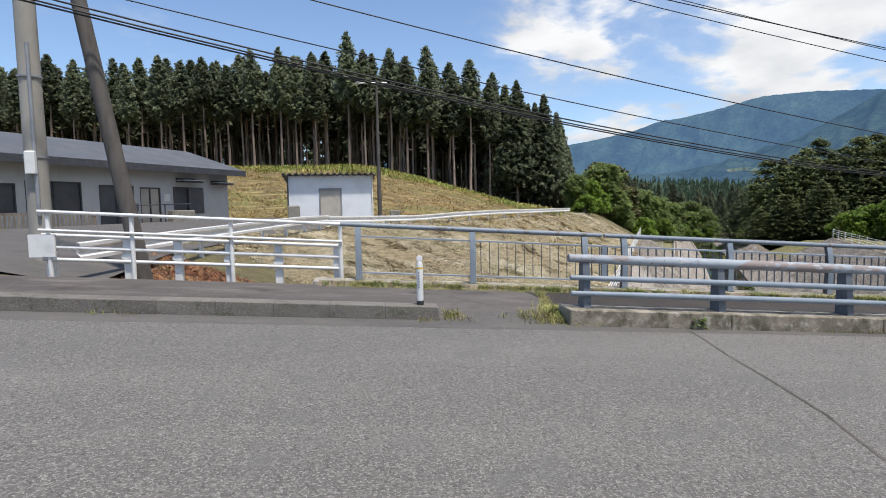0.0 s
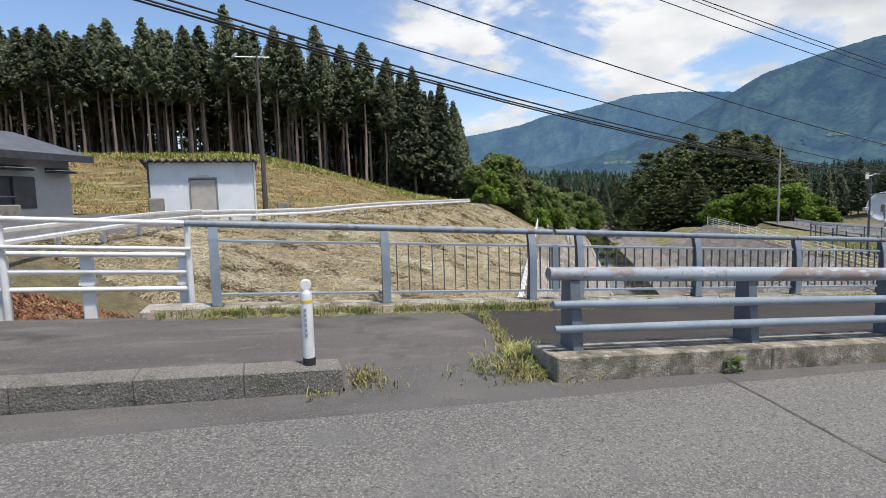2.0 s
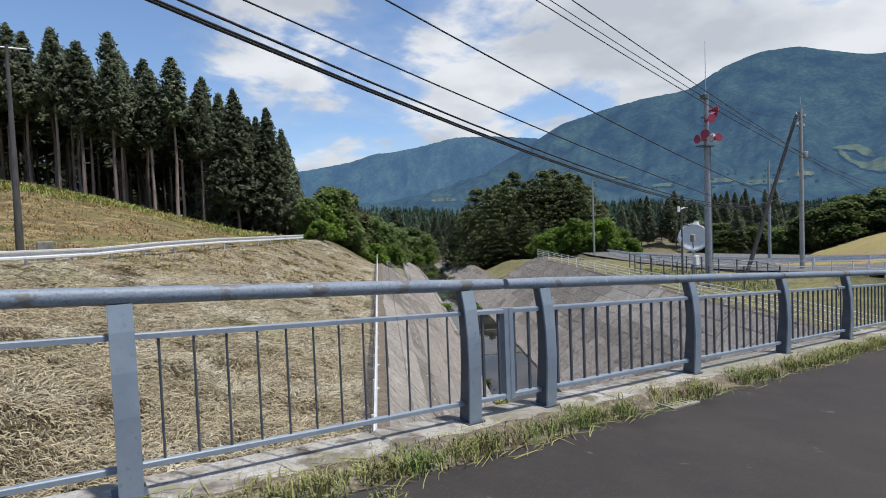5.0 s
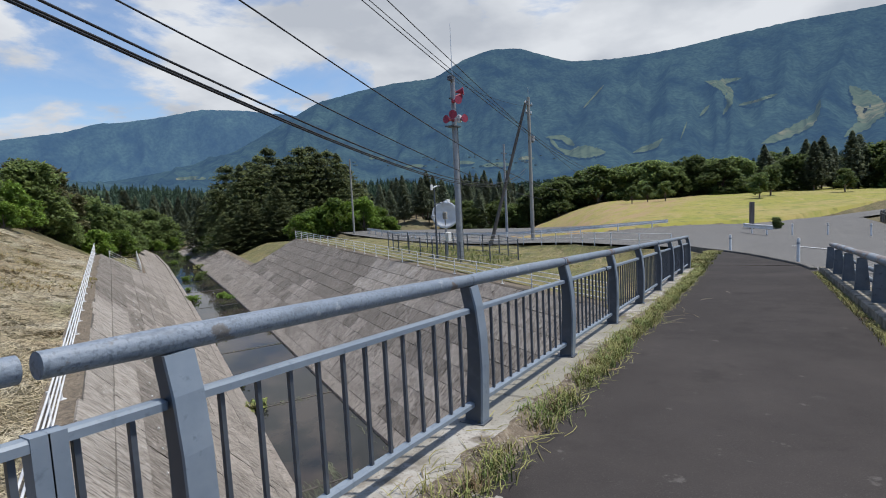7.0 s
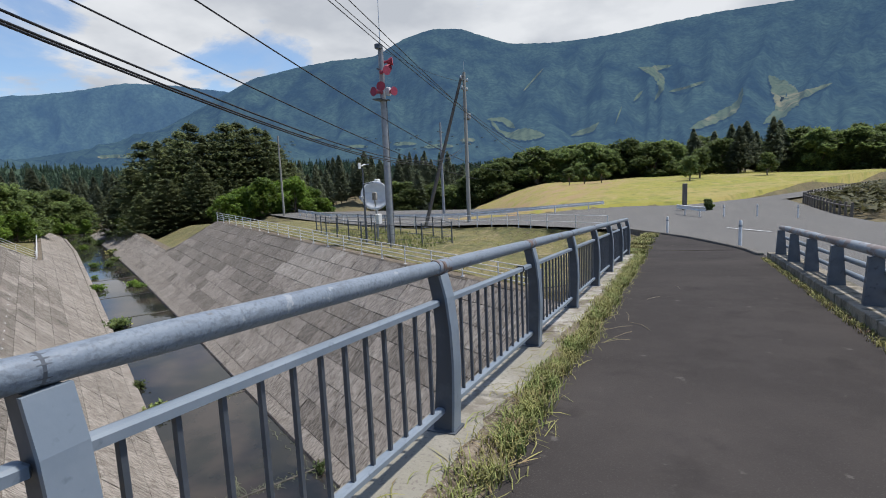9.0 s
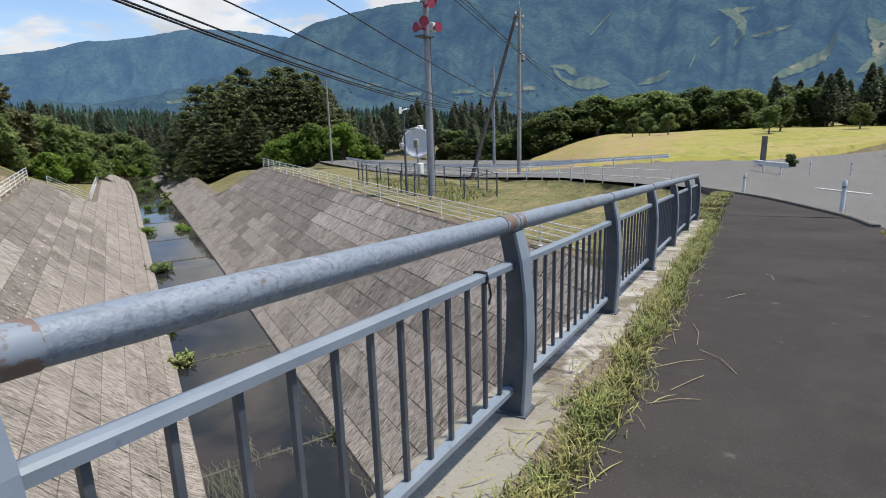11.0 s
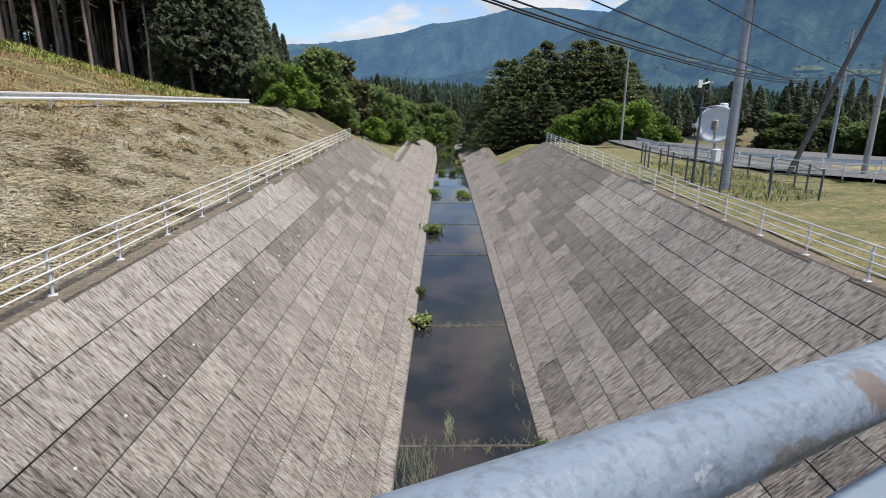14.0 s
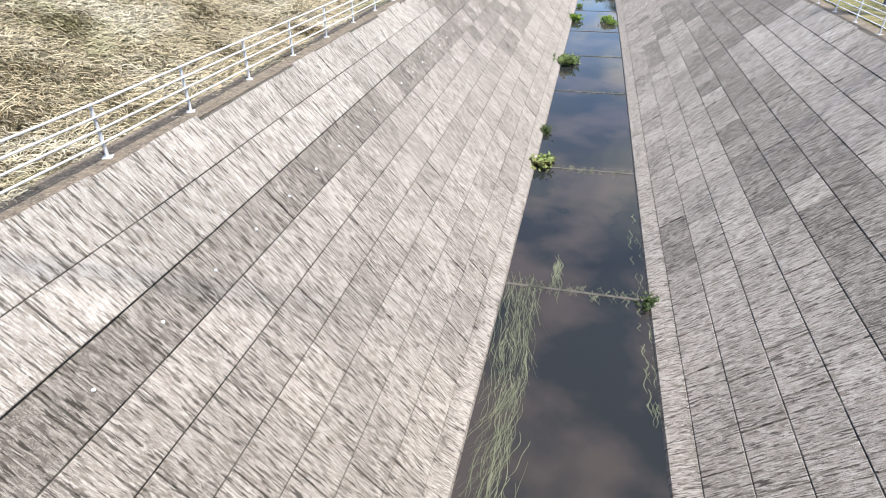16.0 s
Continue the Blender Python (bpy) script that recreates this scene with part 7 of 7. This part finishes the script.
for i in range(60):
    x = -46 + 1.05 * i
    y0 = 23.5 if x < 2 else 23.5 + (x - 2) * 1.15
    y1 = 57.5 - 0.10 * x * (x < 0)
    for k in range(36):
        rows.append((x, y0 + (y1 - y0) * k / 35))
grass_sheet("hillside", "golden mown hillside with green patches below the wood", M_HILLSIDE, rows, 36, 0.06)
rb_ = []
for _ in range(14000):
    s, w = rt.uniform(10, 46), rt.uniform(17.6, 34)
    p = ch(s, w, 0)
    if p.y < lerp_table(p.x, ROAD_NEAR) + 0.5:
        continue
    rb_.append((p.x, p.y, ground_z(p.x, p.y), 3))
blades("bank_grass", "patchy green and yellow grass on the far bank", "grass", M_VERGE, rb_, 0.03, 0.08, 1.6, 0.012)

eg = []
for _ in range(3000):
    x, y = rt.uniform(31, 42), rt.uniform(13, 27)
    if abs((y - 15) - (x - 34.5) * 1.35) < 4.2:
        eg.append((x, y, ground_z(x, y), 3))
blades("enclosure_grass", "tall green grass growing inside the antenna enclosure", "grass", M_GRASS, eg, 0.1, 0.4, 0.7, 0.012)

# ---- plants, weed and sills in the stream ----
for s, w, sc in ((18.6, 4.1, 0.16), (19.1, 4.0, 0.18), (17.4, 9.3, 0.34), (26.4, 5.4, 0.62), (26.9, 5.7, 0.4), (30.3, 5.4, 0.42), (26.6, 9.7, 0.22), (42.4, 5.95, 0.85), (43.0, 6.3, 0.5), (57.2, 6.3, 1.0), (58.0, 6.0, 0.8), (57.0, 9.1, 1.0), (56.0, 9.5, 0.7), (64, 6.6, 0.6), (72.5, 7.4, 1.0), (72, 8.7, 1.1), (76, 9.8, 1.0), (84, 10.3, 1.2), (93, 8.0, 1.2), (98, 10.4, 1.4), (106, 9.6, 1.4)):
    z = lerp_table(s, BED)
    sc *= 0.62 if s > 50 else 0.9
    p = ch(s, w, z)
    e = thing("stream_plant", "bushy green plant rooted at the stream's edge", "plant", at=tuple(p), group="stream plants")
    v, f = [], []
    for _ in range(int(70 + 60 * sc)):
        clump(v, f, (rt.gauss(0, 0.45) * sc, rt.gauss(0, 0.45) * sc, rt.uniform(0.02, 0.8) * sc), 0.15 * sc + 0.02, rt, 4, 1.2)
    m = MB(); m.v, m.f = v, f
    part("leaves", m.fast("leaves", rt.choice((M_BROAD, M_GRASS, M_BUSH))), M_BROAD, e)
for s in (9.4, 17.6, 26.4, 37, 45, 53, 62, 74):
    z = lerp_table(s, BED)
    a, b_ = ch(s, toe_l(s) + 0.1, z), ch(s, toe_r(s) - 0.1, z)
    d = Vector((UX, UY, 0)) * 0.05
    up = Vector((0, 0, 0.018))
    lowv = Vector((0, 0, -0.2))
    vs = [a - d + lowv, b_ - d + lowv, b_ + d + lowv, a + d + lowv, a - d + up, b_ - d + up, b_ + d + up, a + d + up]
    tagged(part("bed_sill", MB().add(vs, [(0, 3, 2, 1), (4, 5, 6, 7), (0, 1, 5, 4), (1, 2, 6, 5), (2, 3, 7, 6), (3, 0, 4, 7)]), M_JOINT), "low concrete sill across the stream bed", "sill", kind="structure")
av, af = [], []


def ribbon(v, f, s, w, ln, drift, wd):
    o = len(v)
    n = 7
    ph = rt.uniform(0, 6.28)
    for k in range(n + 1):
        t = k / n
        ss = s - ln * t
        ww = w + drift * t * t + 0.05 * math.sin(ph + t * 7)
        q = wd * (1 - 0.8 * abs(t - 0.35))
        z = lerp_table(ss, BED) + 0.012 + 0.004 * math.sin(ph * 3)
        for e in (-q, q):
            v.append(tuple(ch(ss, ww + e, z)))
    for k in range(n):
        a = o + 2 * k
        f.append((a, a + 1, a + 3, a + 2))


for _ in range(150):
    c_ = rt.choice((5.15, 5.4, 5.75))
    ribbon(av, af, rt.uniform(14.5, 18.3), rt.gauss(c_, 0.13), rt.uniform(0.5, 2.2), rt.uniform(-0.1, 0.35), rt.uniform(0.003, 0.011))
for _ in range(130):
    ribbon(av, af, rt.uniform(10.5, 14.2), rt.gauss(5.55, 0.25), rt.uniform(0.5, 2.0), rt.uniform(-0.6, 0.1), rt.uniform(0.003, 0.01))
for s0 in (17.6, 26.4, 37, 45):
    for _ in range(70):
        ribbon(av, af, s0 + rt.uniform(-0.05, 0.45), rt.uniform(toe_l(s0) + 0.9, toe_r(s0) - 0.1), rt.uniform(0.15, 0.55), rt.uniform(-0.1, 0.1), rt.uniform(0.006, 0.018))
for _ in range(40):
    ribbon(av, af, rt.uniform(9, 24), rt.uniform(toe_r(15) - 0.45, toe_r(15) - 0.1), rt.uniform(0.3, 0.9), 0.0, 0.014)
for _ in range(18):
    ribbon(av, af, rt.uniform(18.3, 19.6), rt.gauss(6.5, 0.08), rt.uniform(0.6, 1.4), 0.05, 0.02)
m = MB(); m.v, m.f = av, af
tagged(new("water_weed", m.fast("water_weed", M_ALGAE)), "strands of green weed streaming in the water", "water weed", kind="stuff")

# ---- small things on the pavement and railing ----
gr = thing("drain_grate", "small pale concrete drain grate in the pavement", "drain", at=(1.06, -0.36, walk_z(1.06, -0.36) + 0.004))
gr.rotation_euler = (0, math.atan(SL), 0)
gr.scale = (1.45, 1.45, 1.0)
for i in range(6):
    part("bar", MB().box((-0.115 + i * 0.041, -0.08, -0.02), (-0.115 + i * 0.041 + 0.024, 0.08, 0.01)), M_CONC, gr)
for y0, y1 in ((-0.105, -0.08), (0.08, 0.105)):
    part("frame", MB().box((-0.13, y0, -0.03), (0.13, y1, 0.012)), M_CONC, gr)
tie = thing("cable_tie", "black cord tied round the middle rail", "cord", at=(5.66, 0.0, 0.115 + 0.73 + fall(5.66)))
part("loop", MB().tube([(0.0, -0.028, -0.022), (0.004, -0.03, 0.0), (0.0, -0.028, 0.02), (0.0, 0.0, 0.023), (0.0, 0.028, 0.02), (0.0, 0.028, -0.022), (0.0, 0.0, -0.022), (0, -0.028, -0.022)], 0.006, 6), M_BLACK, tie)
part("end", MB().tube([(0.0, -0.036, -0.02), (0.01, -0.04, -0.07), (0.0, -0.035, -0.11)], 0.005, 6), M_BLACK, tie)
for x, y, a, ln in ((7.35, -0.83, 0.54, 0.44), (7.9, -0.66, 0.13, 0.55), (7.8, -0.5, 0.3, 0.4), (9.3, -0.9, 2.6, 0.3), (10.4, -1.2, 0.2, 0.3), (7.2, -0.62, 2.4, 0.4), (6.6, -0.66, 2.2, 0.3), (6.9, -0.7, 2.7, 0.35)):
    z = walk_z(x, y) + 0.006
    c, s_ = math.cos(a) * ln / 2, math.sin(a) * ln / 2
    pts = [(x - c, y - s_, walk_z(x - c, y - s_) + 0.006), (x + 0.03, y - 0.02, z + 0.008), (x + c, y + s_, walk_z(x + c, y + s_) + 0.006)]
    tagged(part("dry_stem", MB().tube(pts, 0.002, 5), M_STRAW), "dry grass stem lying on the pavement", "stem", "dry stems")
cv = MB()
cp = [(-0.72, -3.1), (-0.89, -3.74), (-1.05, -4.4), (-1.21, -5.06), (-1.45, -5.94), (-1.66, -6.56), (-2.0, -7.6), (-2.3, -8.6)]
for i, (x, y) in enumerate(cp):
    for q in (-0.011, 0.011):
        cv.v.append((x + q + 0.02 * math.sin(i * 2.1), y, road_z(x, y) + 0.004))
for i in range(len(cp) - 1):
    cv.f.append((2 * i, 2 * i + 1, 2 * i + 3, 2 * i + 2))
tagged(part("road_crack", cv.fast("road_crack", M_JOINT), M_JOINT), "thin dark sealed joint across the road", "road joint", kind="structure")

# ---- the channel's block faces ----
build_face(-1, "channel_wall_left", "sloping wall of stained concrete blocks above the stream", 113)
build_face(1, "channel_wall_right", "sloping wall of weathered concrete blocks opposite", 115)
